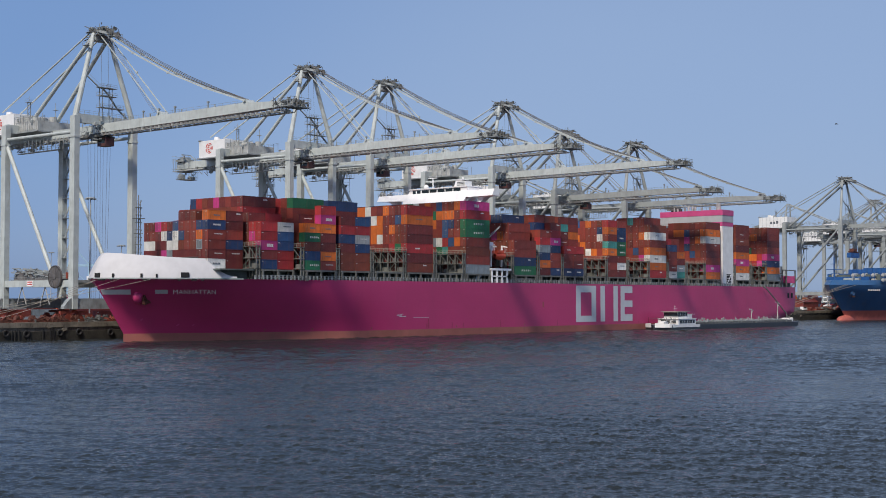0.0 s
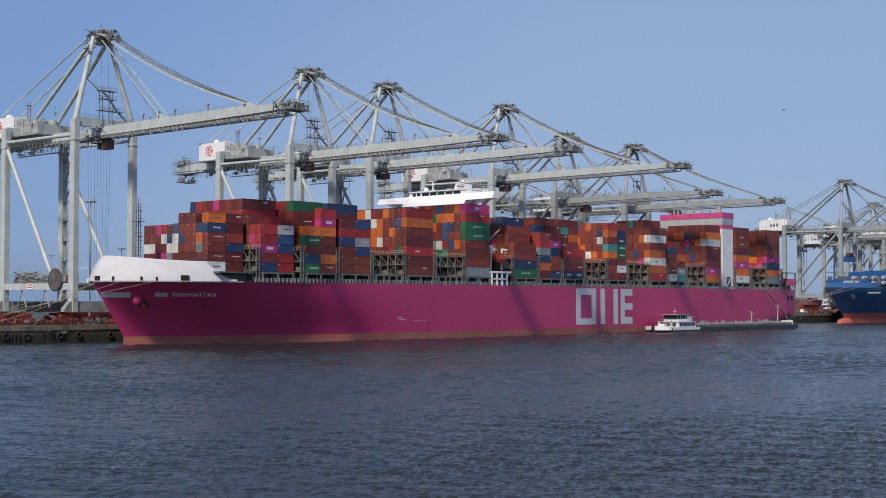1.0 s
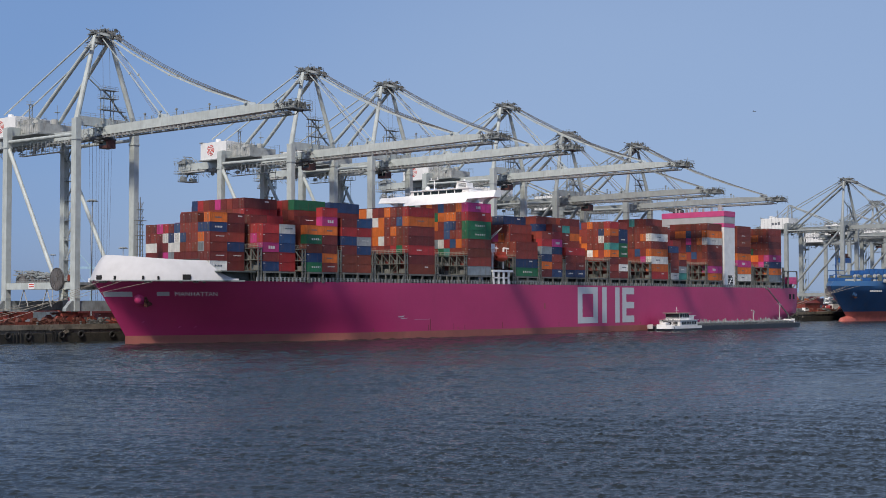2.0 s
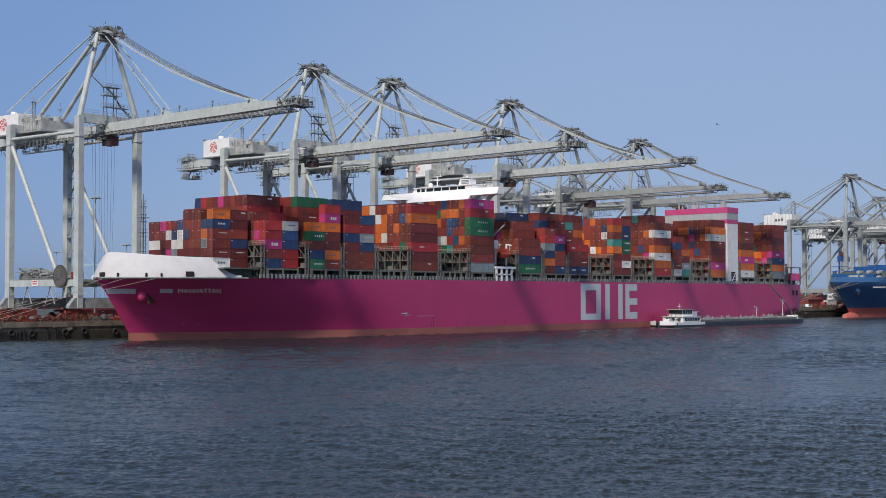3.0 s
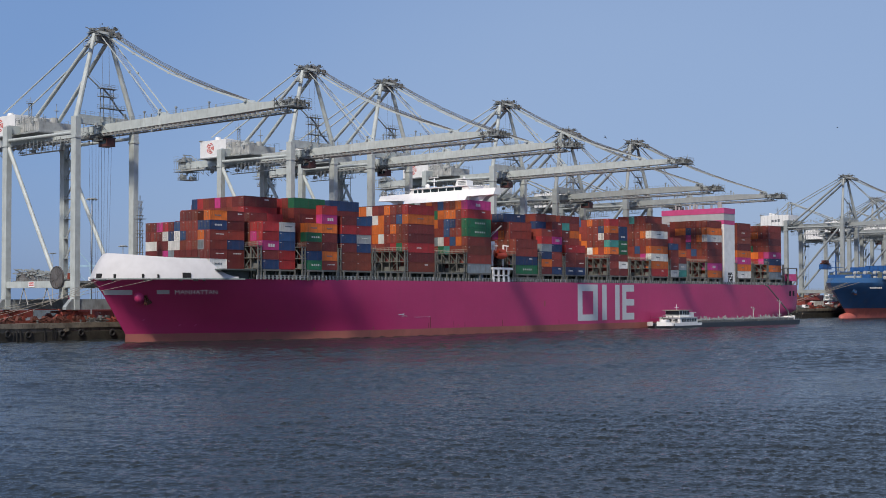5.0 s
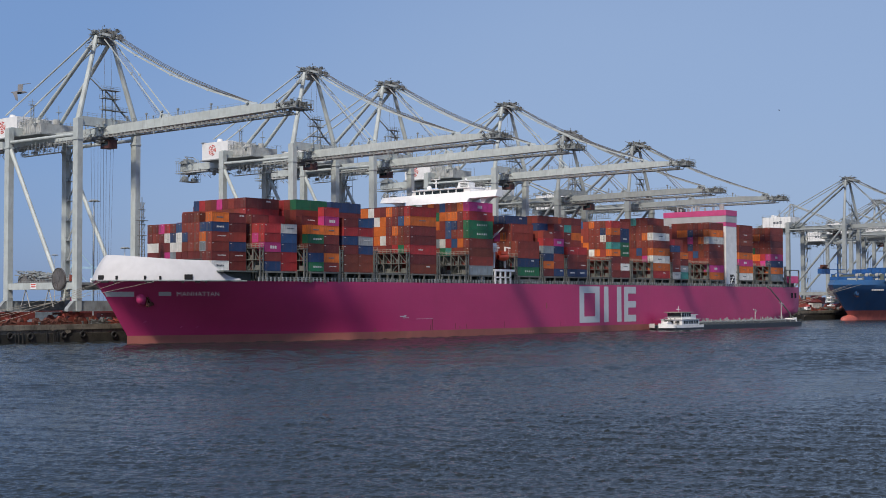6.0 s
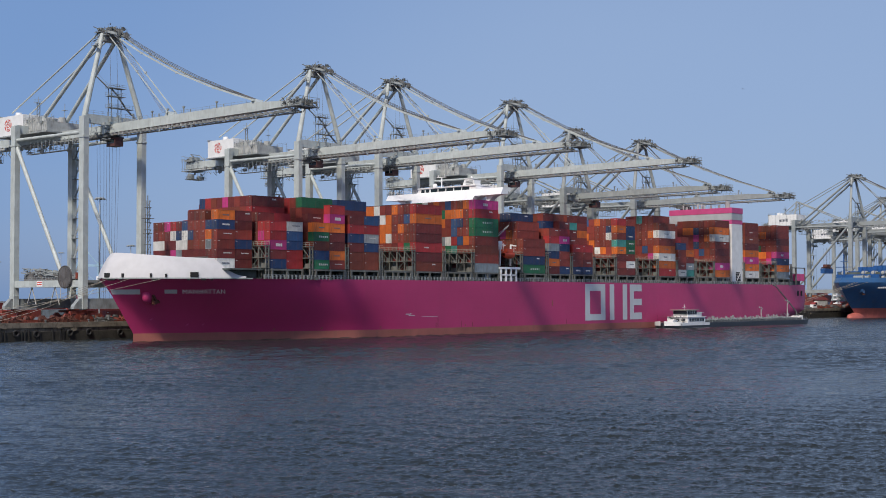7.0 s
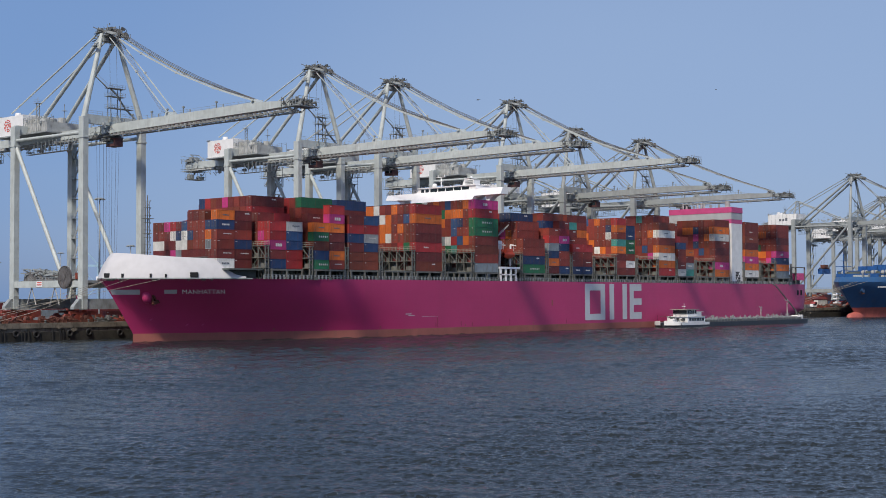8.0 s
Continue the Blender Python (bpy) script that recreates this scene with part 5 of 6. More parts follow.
    put("cross_beam_rail", rl, GRATE)
    # machine house at the land end
    hy0, hy1 = (83.0, 109.0) if tall else (93.5, 112.0)
    hz0, hz1 = (boom_z1 - 0.2, boom_z1 + 5.9) if tall else (54.8, 61.4)
    hs = Shape().box(-6.6, 6.6, hy0 + 12 if tall else hy0, hy1, hz0, hz1)
    if tall:
        eng = Shape().box(-6.0, 6.0, hy0, hy0 + 12, hz0, hz1 - 3.0)
        for k_e in range(5):
            eng.box(-6.12, -5.9, hy0 + 0.8 + k_e * 2.3, hy0 + 2.4 + k_e * 2.3, hz0 + 0.5, hz0 + 2.2)
        eng.box(-5, -1, hy0 + 2, hy0 + 5, hz1 - 3.0, hz1 - 1.9).box(-4.6, 0, hy0 + 7, hy0 + 11, hz1 - 3.0, hz1 - 1.2).tube((2, hy0 + 4, hz1 - 3), (2, hy0 + 4, hz1 - 1), 1.1, 10)
        put("winch_room", eng, TRACK, "grey winch room beside the machine house")
    put("machine_house", hs, HOUSE, "white machine house with company mark")
    ck = Shape().box(-7.0, 7.0, hy0 - 1, hy1 + 0.6, hz0 - 0.4, hz0)
    put("roof_edge", Shape().box(-6.9, 6.9, hy1 - 1.2, hy1 + 0.3, hz1, hz1 + 0.3), GRATE)
    for sx in (-7.0, 6.94):
        for q in (0.55, 1.1):
            ck.box(sx, sx + 0.06, hy0 - 1, hy0 + 11, hz1 - 2.6 + q, hz1 - 2.54 + q) if tall else ck.box(sx, sx + 0.06, hy0, hy1, hz1 + q, hz1 + q + 0.06)
        for y in np.arange(hy0 - 1, (hy0 + 11.1) if tall else (hy1 + 0.1), 2.4):
            ck.box(sx - 0.01, sx + 0.09, y, y + 0.08, hz0 - 0.3, (hz1 - 1.44) if tall else (hz1 + 1.16))
    put("house_walkway", ck, GRATE)
    put("roof_vent", Shape().tube((-2.5, hy1 - 5, hz1), (-2.5, hy1 - 5, hz1 + 1.6), 1.2, 10, 0.9), HOUSE, smooth=True)
    put("roof_vent", Shape().box(1, 4, hy1 - 6, hy1 - 3, hz1, hz1 + 1.4), HOUSE)
    rf = Shape()
    rf.box(-4.0, -3.8, hy0 + 8.6, hy0 + 8.8, hz1 - 3, hz1 + 3.4).box(-3.0, -2.8, hy0 + 8.6, hy0 + 8.8, hz1 - 3, hz1 + 3.4).box(-4.4, -2.5, hy0 + 8.0, hy0 + 9.6, hz1 + 3.4, hz1 + 3.5)
    for q in (0.5, 1.0):
        rf.box(-4.4, -4.34, hy0 + 8.0, hy0 + 9.6, hz1 + 3.4 + q, hz1 + 3.46 + q).box(-4.4, -2.5, hy0 + 8.0, hy0 + 8.06, hz1 + 3.4 + q, hz1 + 3.46 + q)
    for k_m in range(5):
        rf.beam((-3.9, hy0 + 8.7, hz1 - 3 + k_m * 1.28), (-2.9, hy0 + 8.7, hz1 - 1.72 + k_m * 1.28), 0.1, 0.1)
    rf.tube((-3.4, hy0 + 8.8, hz1 + 3.4), (-3.4, hy0 + 8.8, hz1 + 5.4), 0.08, 6)
    put("roof_mast", rf, GRATE)
    rf = Shape()
    rf.tube((3.5, hy0 + 5, hz1 - 2), (3.5, hy0 + 5, hz1 + 3.6), 0.1, 6).box(2.8, 4.2, hy0 + 4.3, hy0 + 5.7, hz1 + 1.4, hz1 + 1.5)
    put("roof_mast", rf, GRATE)
    lg = Shape()
    if tall:
        lz, ly = (hz0 + hz1) / 2 + 0.2, hy1 - 5.6
        for r0, r1, a0, cnt in ((1.5, 1.9, 0.2, 5), (0.95, 1.32, 0.9, 4), (0.3, 0.75, 2.0, 3)):
            for part_i in range(cnt):
                step = 2 * math.pi / cnt
                aa = [a0 + part_i * step + q for q in np.linspace(0, step * 0.72, 7)]
                lg.prism([(ly + r1 * math.cos(q), lz + r1 * math.sin(q)) for q in aa] + [(ly + (r0 + 0.2 * k_l / 6) * math.cos(q), lz + (r0 + 0.2 * k_l / 6) * math.sin(q)) for k_l, q in enumerate(reversed(aa))], 0, -6.68, -6.5)
        put("house_emblem", lg, LOGO_RED, "red swirling emblem")
    else:
        for q in (0, 1, 2):
            lg.box(-6.66, -6.5, hy1 - 9.6 + q * 2.0 - 3.2, hy1 - 9.6 + q * 2.0 - 1.8, hz0 + 2.4, hz0 + (4.2 if q == 0 else 3.8))
        put("house_emblem", lg, LOGO_GREY, "dark plain sign blocks")
    # hoist winch outrigger at the back
    bk = Shape()
    e = 128 if tall else 118
    bk.box(-3.4, 3.4, e - 6, e + 0.5, boom_z0 - 1.2, boom_z0 - 1.05)
    for y in np.arange(e - 6, e + 0.6, 1.1):
        for sx in (-3.4, 3.3):
            bk.box(sx, sx + 0.08, y, y + 0.08, boom_z0 - 4.2 if y < e - 2 else boom_z0 - 1.1, boom_z1 + 1.0)
    bk.box(-3.2, 3.2, e - 6, e - 1.8, boom_z0 - 4.3, boom_z0 - 4.15)
    for sx in (-3.4, 3.34):
        for zz_b in (boom_z1 + 0.4, boom_z1 + 0.95, boom_z0 - 0.2, boom_z0 - 3.2, boom_z0 - 3.7):
            bk.box(sx, sx + 0.07, e - 6, e + 0.5 if zz_b > boom_z0 - 1 else e - 1.8, zz_b, zz_b + 0.07)
    for y in (e - 6, e + 0.43):
        for zz_b in (boom_z1 + 0.4, boom_z1 + 0.95, boom_z0 - 0.2):
            bk.box(-3.4, 3.4, y, y + 0.07, zz_b, zz_b + 0.07)
    bk.box(-3.3, -1.6, e - 5.2, e - 3.2, boom_z0 - 4.15, boom_z0 - 2.4).box(0.4, 2.8, e - 5.6, e - 4.0, boom_z0 - 4.15, boom_z0 - 3.0)
    bk.beam((-3.2, e - 5.8, boom_z0 - 1.1), (-3.2, e - 2.0, boom_z0 - 4.2), 0.16, 0.16).beam((3.2, e - 5.8, boom_z0 - 1.1), (3.2, e - 2.0, boom_z0 - 4.2), 0.16, 0.16)
    put("back_platform", bk, GRATE)
    for sx in (-1.4, 0, 1.4):
        put("sheave", Shape().tube((sx - 0.25, e - 1.5, boom_z1 + 0.4), (sx + 0.25, e - 1.5, boom_z1 + 0.4), 0.9, 14), STEEL, smooth=True)
    bk = Shape().box(-2.2, 2.2, e - 4.8, e - 0.4, boom_z1, boom_z1 + 0.7).box(-1.9, 1.9, e - 4.2, e - 2.6, boom_z1 + 0.7, boom_z1 + 1.7)
    bk.beam((-2.0, e - 7.5, boom_z1), (-2.0, e - 3.5, boom_z1 + 2.6), 0.25, 0.25).beam((2.0, e - 7.5, boom_z1), (2.0, e - 3.5, boom_z1 + 2.6), 0.25, 0.25).beam((-2.0, e - 3.5, boom_z1 + 2.6), (2.0, e - 3.5, boom_z1 + 2.6), 0.25, 0.25)
    put("sheave_frame", bk, GRATE)
    wk = Shape()
    for y in np.arange(70, 92, 2.0):
        for sx in (-7.2, -5.7):
            wk.box(sx, sx + 0.08, y, y + 0.08, boom_z0 - 4.4, boom_z0 - 0.6)
    wk.box(-7.2, -5.6, 70, 92, boom_z0 - 4.5, boom_z0 - 4.35)
    for q in (1.0, 0.5):
        wk.box(-7.2, -7.14, 70, 92, boom_z0 - 4.4 + q, boom_z0 - 4.34 + q)
    put("cable_gallery", wk, GRATE)
    pf = Shape()
    for z0_ in (leg - 7.6, leg - 11.4):
        pf.box(-half - 0.2, half + 0.2, Y0 + 1.0, Y0 + 2.2, z0_, z0_ + 0.12)
        for q in (0.55, 1.1):
            pf.box(-half - 0.2, half + 0.2, Y0 + 1.0, Y0 + 1.06, z0_ + q, z0_ + q + 0.06)
        for x in np.arange(-half, half, 1.7):
            pf.box(x, x + 0.06, Y0 + 1.0, Y0 + 1.06, z0_, z0_ + 1.1)
        pf.box(-half - 0.2, -half + 0.1, Y0 + 0.9, Y0 + 2.2, z0_ - 0.4, z0_)
    if not tall:
        put("inspection_walkway", pf, GRATE)
    if not tall:
        # rear frame over the house that carries the back stays
        rfm = Shape()
        for sx in (-4.2, 4.2):
            rfm.tube((sx, 96.5, boom_z1), (sx * 0.5, 95.5, boom_z1 + 13.5), 0.4, 8)
            rfm.tube((sx, 104, boom_z1 + 5.6), (sx * 0.5, 95.5, boom_z1 + 13.5), 0.25, 8)
            rfm.tube((sx * 0.5, 95.5, boom_z1 + 13.5), (sx, 66, boom_z1 + 1), 0.3, 8)
        rfm.box(-2.4, 2.4, 95.1, 95.9, boom_z1 + 13.2, boom_z1 + 13.9)
        put("rear_frame", rfm)
    # ladders and landings on the far landside leg
    ld = Shape()
    for z in np.arange(18, leg - 6, 6.2):
        ld.box(half - 1.0, half + 2.4, Y1 - 3.6, Y1 - 1.1, z, z + 0.1)
        for yy in (Y1 - 3.6, Y1 - 1.2):
            ld.box(half - 1.0, half + 2.4, yy, yy + 0.07, z + 1.0, z + 1.07)
        ld.beam((half - 0.7, Y1 - 2.2, z), (half + 2.0, Y1 - 2.2, z + 6.2), 0.7, 0.18)
    for sx in (half - 0.95, half + 2.2):
        ld.box(sx, sx + 0.12, Y1 - 3.6, Y1 - 3.48, 12, leg - 5)
    put("leg_stairs", ld, GRATE)
    # cable reel
    cr = Shape()
    n = 28
    for i in range(n):
        a0, a1 = 2 * math.pi * i / n, 2 * math.pi * (i + 1) / n
        for r0, r1 in ((0.5, 3.2), (3.0, 3.35)):
            cr.add([(-half - 1.3, 65.3 + r * math.cos(a), tie_z + 1.9 + r * math.sin(a)) for r, a in ((r0, a0), (r1, a0), (r1, a1), (r0, a1))]
                   + [(-half - 0.9, 65.3 + r * math.cos(a), tie_z + 1.9 + r * math.sin(a)) for r, a in ((r0, a0), (r1, a0), (r1, a1), (r0, a1))],
                   [(0, 1, 2, 3), (7, 6, 5, 4), (1, 5, 6, 2), (0, 3, 7, 4)])
        if i % 2 == 0:
            cr.beam((-half - 1.34, 65.3 + 0.5 * math.cos(a0), tie_z + 1.9 + 0.5 * math.sin(a0)), (-half - 1.34, 65.3 + 3.2 * math.cos(a0), tie_z + 1.9 + 3.2 * math.sin(a0)), 0.1, 0.22)
    cr.tube((-half - 1.5, 65.3, tie_z + 1.9), (-half - 0.6, 65.3, tie_z + 1.9), 0.7, 12)
    put("cable_reel", cr, REEL, "big brown-grey spoked cable reel")
    # portal platform: planks, a railing, lashing gear lying on it
    pp = Shape()
    pp.box(-half + 0.6, half - 0.6, 67, 91, tie_z + 0.95, tie_z + 1.15)
    for y in np.arange(67, 91, 2.4):
        pp.box(-half + 0.6, half - 0.6, y, y + 0.3, tie_z + 0.4, tie_z + 0.95)
    put("portal_deck", pp, GRATE)
    rr = Shape()
    for y in np.arange(67, 91, 1.5):
        rr.box(-half - 0.5, -half - 0.44, y, y + 0.06, tie_z + 0.9, tie_z + 2.0)
    for q in (1.4, 1.95):
        rr.box(-half - 0.5, -half - 0.44, 67, 91, tie_z + q, tie_z + q + 0.07)
    put("portal_rail", rr, GRATE)
    if tall:
        gear = random.Random(8)
        gg = Shape()
        for _ in range(170):
            y, x = gear.uniform(68, 90), gear.uniform(-half + 1, -half + 7)
            a = gear.uniform(0, 3.14)
            ln_g = gear.uniform(0.8, 3.2)
            z = tie_z + 1.3 + gear.uniform(0.2, 1.0) * (1.6 + 2.2 * max(0, (y - 70) / 20)) * (1 if 70 < y < 90 else 0.5)
            gg.beam((x - ln_g * 0.3 * math.cos(a), y - ln_g * math.sin(a), z), (x + ln_g * 0.3 * math.cos(a), y + ln_g * math.sin(a), z + gear.uniform(-0.6, 0.6)), gear.uniform(0.12, 0.35), gear.uniform(0.12, 0.5))
        rk = Shape().prism([(68.5, tie_z + 1.15), (91, tie_z + 1.15), (90, tie_z + 3.6), (84, tie_z + 3.9), (76, tie_z + 2.9), (69, tie_z + 2.0)], 0, -half + 1.6, -half + 6.6)
        put("gear_rack", rk, REEL, "dark rack under the lashing gear")
        put("lashing_gear", gg, GRATE, "heap of grey lashing gear")
        sg_ = Shape().box(-half - 0.72, -half - 0.62, 77.4, 80.4, tie_z - 0.75, tie_z + 0.85)
        put("warning_sign", sg_, WHITE, "white sign with red bars")
        sb = Shape()
        for q in (0.1, 0.5):
            sb.box(-half - 0.76, -half - 0.7, 77.7, 80.1, tie_z - 0.45 + q * 1.6, tie_z - 0.12 + q * 1.6)
        put("sign_bars", sb, LOGO_RED)
        for y, h_b in ((72.0, 5.2), (84.0, 5.2)):
            for q in (-2.4, 2.4):
                put("hanging_brace", Shape().beam((-half, y, tie_z - 0.9), (-half, y + q, tie_z - 0.9 - h_b), 0.22, 0.22), TRACK)
        kb = Shape().box(-half + 0.2, -half + 2.6, 59.2, 62.0, tie_z + 1.4, tie_z + 3.2)
        put("switch_box", kb, RED)
    return P


def crane_meshes(kind):
    return [(n, s.mesh(n, m, sm), lab) for n, s, m, lab, sm, _ in crane_shapes(kind)]


def trolley(thing_ob, kind, y, drop):
    """The hoist trolley with cab, ropes and spreader under the boom."""
    z = 59.0 if kind == "A" else 52.4
    s = Shape()
    s.box(-3.2, 3.2, y - 3.2, y + 3.2, z - 0.5, z).box(-2.6, 2.6, y - 2.2, y + 2.2, z, z + 0.5)
    s.box(-2.8, -0.4, y - 3.0, y + 0.2, z - 1.4, z - 0.5)
    part("trolley", s, STEEL, thing_ob)
    c = Shape().box(-1.2, 1.8, y - 4.8, y - 0.8, z - 3.0, z - 0.6)
    cab = part("driver_cab", c, CABIN, thing_ob, "red-brown driver's cab")
    part("window", Shape().box(-1.24, -1.18, y - 4.4, y - 1.4, z - 2.2, z - 1.0), GLASS, cab)
    if drop:
        r = Shape()
        for sx in (-2.2, 2.2):
            for sy in (-2.5, -1.0, 1.0, 2.5):
                r.tube((sx, y + sy, z - 0.4), (sx * 0.8, y + sy * 0.6, drop + 1.2), 0.035, 4)
        part("hoist_rope", r, ROPE, thing_ob)
        sp = Shape().box(-6.0, 6.0, y - 0.5, y + 0.5, drop, drop + 0.5).box(-1.6, 1.6, y - 1.2, y + 1.2, drop + 0.5, drop + 1.2)
        for sx in (-6.0, 5.7):
            sp.box(sx, sx + 0.3, y - 1.2, y + 1.2, drop - 0.2, drop + 0.3)
        part("spreader", sp, ORANGE, thing_ob)


MESH_A, MESH_B = crane_meshes("A"), crane_meshes("B")


def crane(kind, x, ty, drop=0, label="tall pale grey ship-to-shore gantry crane with its boom lowered", inland=0.0):
    ob = thing("quay_crane", label, "crane", "quay cranes", at=pose(x, inland, 0))
    for n, me, lab in (MESH_A if kind == "A" else MESH_B):
        piece = part(n, me, None, ob, lab)
        if n.endswith("_gear") and n != "lashing_gear":
            tagged(piece, lab, kind="stuff")
    trolley(ob, kind, ty, drop)
    return ob


crane("A", 26.9, 60.5, 9.5, "pale grey gantry crane with red-brown cab by the ship's bow")
crane("A", 111.0, 63.0)
crane("A", 150.2, 64.0)
crane("A", 220.8, 62.0, label="tall pale grey gantry crane behind the white bridge")
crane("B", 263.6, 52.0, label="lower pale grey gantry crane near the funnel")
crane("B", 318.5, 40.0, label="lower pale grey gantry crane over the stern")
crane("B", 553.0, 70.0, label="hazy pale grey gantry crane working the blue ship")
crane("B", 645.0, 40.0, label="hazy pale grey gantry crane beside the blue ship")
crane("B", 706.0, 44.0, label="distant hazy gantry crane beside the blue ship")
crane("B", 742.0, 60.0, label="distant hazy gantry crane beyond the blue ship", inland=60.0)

# ---------------------------------------------------------------- blue ship astern
def blue_ship():
    ob = thing("blue_container_ship", "dark blue container ship with salmon waterline moored astern", "container ship")
    mid, hb_max, end = 31.0, 20.0, 720.0

    def stem(z):
        return 484.5 - max(0, min(z, 18.5) - 2.5) * 1.25 + max(0, z - 18.5) * 1.6

    def hb(x, z):
        u = min(max(z / 21, 0), 1)
        run = 92 * (1 - u) + 76 * u
        s = min(max((x - stem(z)) / run, 0), 1)
        return hb_max * (1 - (1 - s) ** (1.7 + 1.1 * u)) ** (1 - 0.1 * u)

    def skin(levels):
        rows = []
        for z in levels:
            port = [(stem(z) + (end - stem(z)) * t, mid - hb(stem(z) + (end - stem(z)) * t, z), z) for t in ST]
            rows.append(port + [(x, 2 * mid - y, zz) for x, y, zz in reversed(port)])
        return Shape().sheet(rows, loop=True)
    part("hull", skin([5.2, 7, 9, 11, 13, 15, 17, 19, 20.6]), BLUE, ob, smooth=True)
    part("boot_topping", skin([-4, -1, 1, 2.5, 4, 5.2]), SALMON, ob, "salmon-red boot topping", smooth=True)
    bl = Shape()
    bl.sheet([[(x, mid + r * math.cos(a), -0.3 + 1.2 * r * math.sin(a)) for a in np.linspace(0, 2 * math.pi, 12, endpoint=False)] for x, r in ((476.5, 0.2), (477.2, 1.3), (479.0, 2.1), (484, 2.6), (492, 2.8))], loop=True)
    part("bulb", bl, SALMON, ob, "salmon-red bulbous bow", smooth=True)
    d = Shape()
    pts = [(stem(20.4) + (end - stem(20.4)) * t, hb(stem(20.4) + (end - stem(20.4)) * t, 20.4) - 0.1) for t in ST]
    d.sheet([[(x, mid - h, 20.3) for x, h in pts], [(x, mid + h, 20.3) for x, h in pts]])
    part("main_deck", d, DECK, ob)
    bw = Shape()
    rows = []
    for z, o in ((20.6, 0), (21.6, 0.05), (21.6, -0.1), (20.6, -0.2)):
        row = [(stem(z) + 60 * t, mid - hb(stem(z) + 60 * t, z) - o, z) for t in np.linspace(0, 1, 20)]
        rows.append(list(reversed(row)) + [(x, 2 * mid - y, zz) for x, y, zz in row])
    bw.sheet(rows)
    part("bulwark", bw, BLUE, ob)
    # breakwater and posts
    b = Shape().box(489, 490, 19, 43, 20.3, 23.5)
    for y in np.arange(19, 43, 3):
        b.beam((490, y, 23.3), (493, y, 20.4), 0.3, 0.3)
    part("breakwater", b, BLUE_BOX, ob)
    m = Shape()
    m.tube((472, mid, 20), (472, mid, 34), 0.5, 8, 0.3).box(470.5, 473.5, mid - 1.5, mid + 1.5, 30, 30.2)
    m.box(471, 473, mid - 4, mid + 4, 27, 27.3)
    part("foremast", m, BLUE_BOX, ob, smooth=True)
    for x in (480, 488):
        w = Shape().tube((x, 24, 21.6), (x, 29, 21.6), 1.1, 12).box(x - 1.3, x + 1.3, 23.6, 24, 20.3, 23)
        part("mooring_winch", w, GRATE, ob)
    # anchor and plain name bar
    x, z = 480.5, 14.2
    y = mid - hb(x, z)
    part("anchor", Shape().beam((x, y - 0.6, z + 1), (x + 0.8, y - 0.5, z - 1.6), 0.5, 0.5).beam((x - 1, y - 0.6, z - 1.5), (x + 2.2, y - 0.4, z - 1.5), 0.6, 0.6), RUST, ob)
    part("anchor_bolster", Shape().tube((x, y - 0.8, z + 0.6), (x + 0.4, y + 1.5, z + 0.6), 1.5, 14, 2.0), BLUE, ob, smooth=True)
    x = 488.6
    nb = Shape()
    for i in range(6):
        xx = x + i * 1.55
        nb.beam((xx, mid - hb(xx, 16.4) - 0.08, 16.4), (xx + 1.1, mid - hb(xx + 1.1, 16.4) - 0.08, 16.4), 0.2, 1.1)
    part("name_bar", nb, PALE, ob)
    return ob


blue_ship()


def tank_container(m):
    ob = thing("tank_container", "silver-white tank container in a blue frame on deck", "tank container", "tank containers on the blue ship", at=m)
    f = Shape()
    for x in (0, 5.9):
        for y in (0, 2.28):
            f.box(x, x + 0.16, y, y + 0.16, 0, 2.6)
    for z in (0, 2.44):
        for y in (0, 2.28):
            f.box(0, 6.06, y, y + 0.16, z, z + 0.16)
        for x in (0, 5.9):
            f.box(x, x + 0.16, 0, 2.44, z, z + 0.16)
    part("frame", f, BLUE_BOX, ob)
    t = Shape()
    rows = [[(x, 1.22 + r * math.cos(a), 1.3 + r * math.sin(a)) for a in np.linspace(0, 2 * math.pi, 14, endpoint=False)] for x, r in ((0.12, 0.1), (0.16, 0.7), (0.35, 1.02), (0.6, 1.15), (5.5, 1.15), (5.8, 0.9), (5.95, 0.1))]
    t.sheet(rows, loop=True)
    part("tank", t, TRACK, ob, "silvery white tank", smooth=True)
    return ob


tank_one = tank_container(pose(496, 13.0, 20.4))
for y, z in ((18.6, 20.4), (24.2, 20.4), (29.8, 20.4), (35.4, 20.4), (41.0, 20.4), (13.0, 23.05), (18.6, 23.05), (24.2, 23.05), (29.8, 23.05), (41.0, 23.05)):
    copy_thing(tank_one, pose(496, y, z))
plinth = Shape()
plinth.box(503, 720, 12.5, 49.5, 20.3, 22.6).box(498.5, 502.6, 12.8, 46.0, 20.3, 24.9)
tagged(part("hatch_row", plinth, DECK), "grey-green hatch covers of the blue ship", "hatch covers", kind="structure")
blue_box = box_mesh(FULL, 2.896, BLUE_BOX)
blue_pile = Shape()
for bay in range(8):
    for j in range(14):
        for k in range((2 if j < 6 else 1) if bay < 2 else 2):
            if bay == 0 and j < 8:
                ob = new("shipping_container", blue_box)
                ob.matrix_basis = pose(503.5 + bay * 14.2, 12.6 + 2.6 * j, 22.6 + k * 2.91)
                tagged(ob, "bright blue forty-foot container on the blue ship", "container", "containers on the blue ship")
            else:
                x, y, z = 503.5 + bay * 14.2, 12.6 + 2.6 * j, 22.6 + k * 2.91
                blue_pile.box(x, x + 12.19, y, y + 2.44, z + 0.01, z + 2.88)
tagged(part("container_pile", blue_pile, BLUE_BOX), "rows of bright blue containers on the blue ship", "containers", kind="stuff")


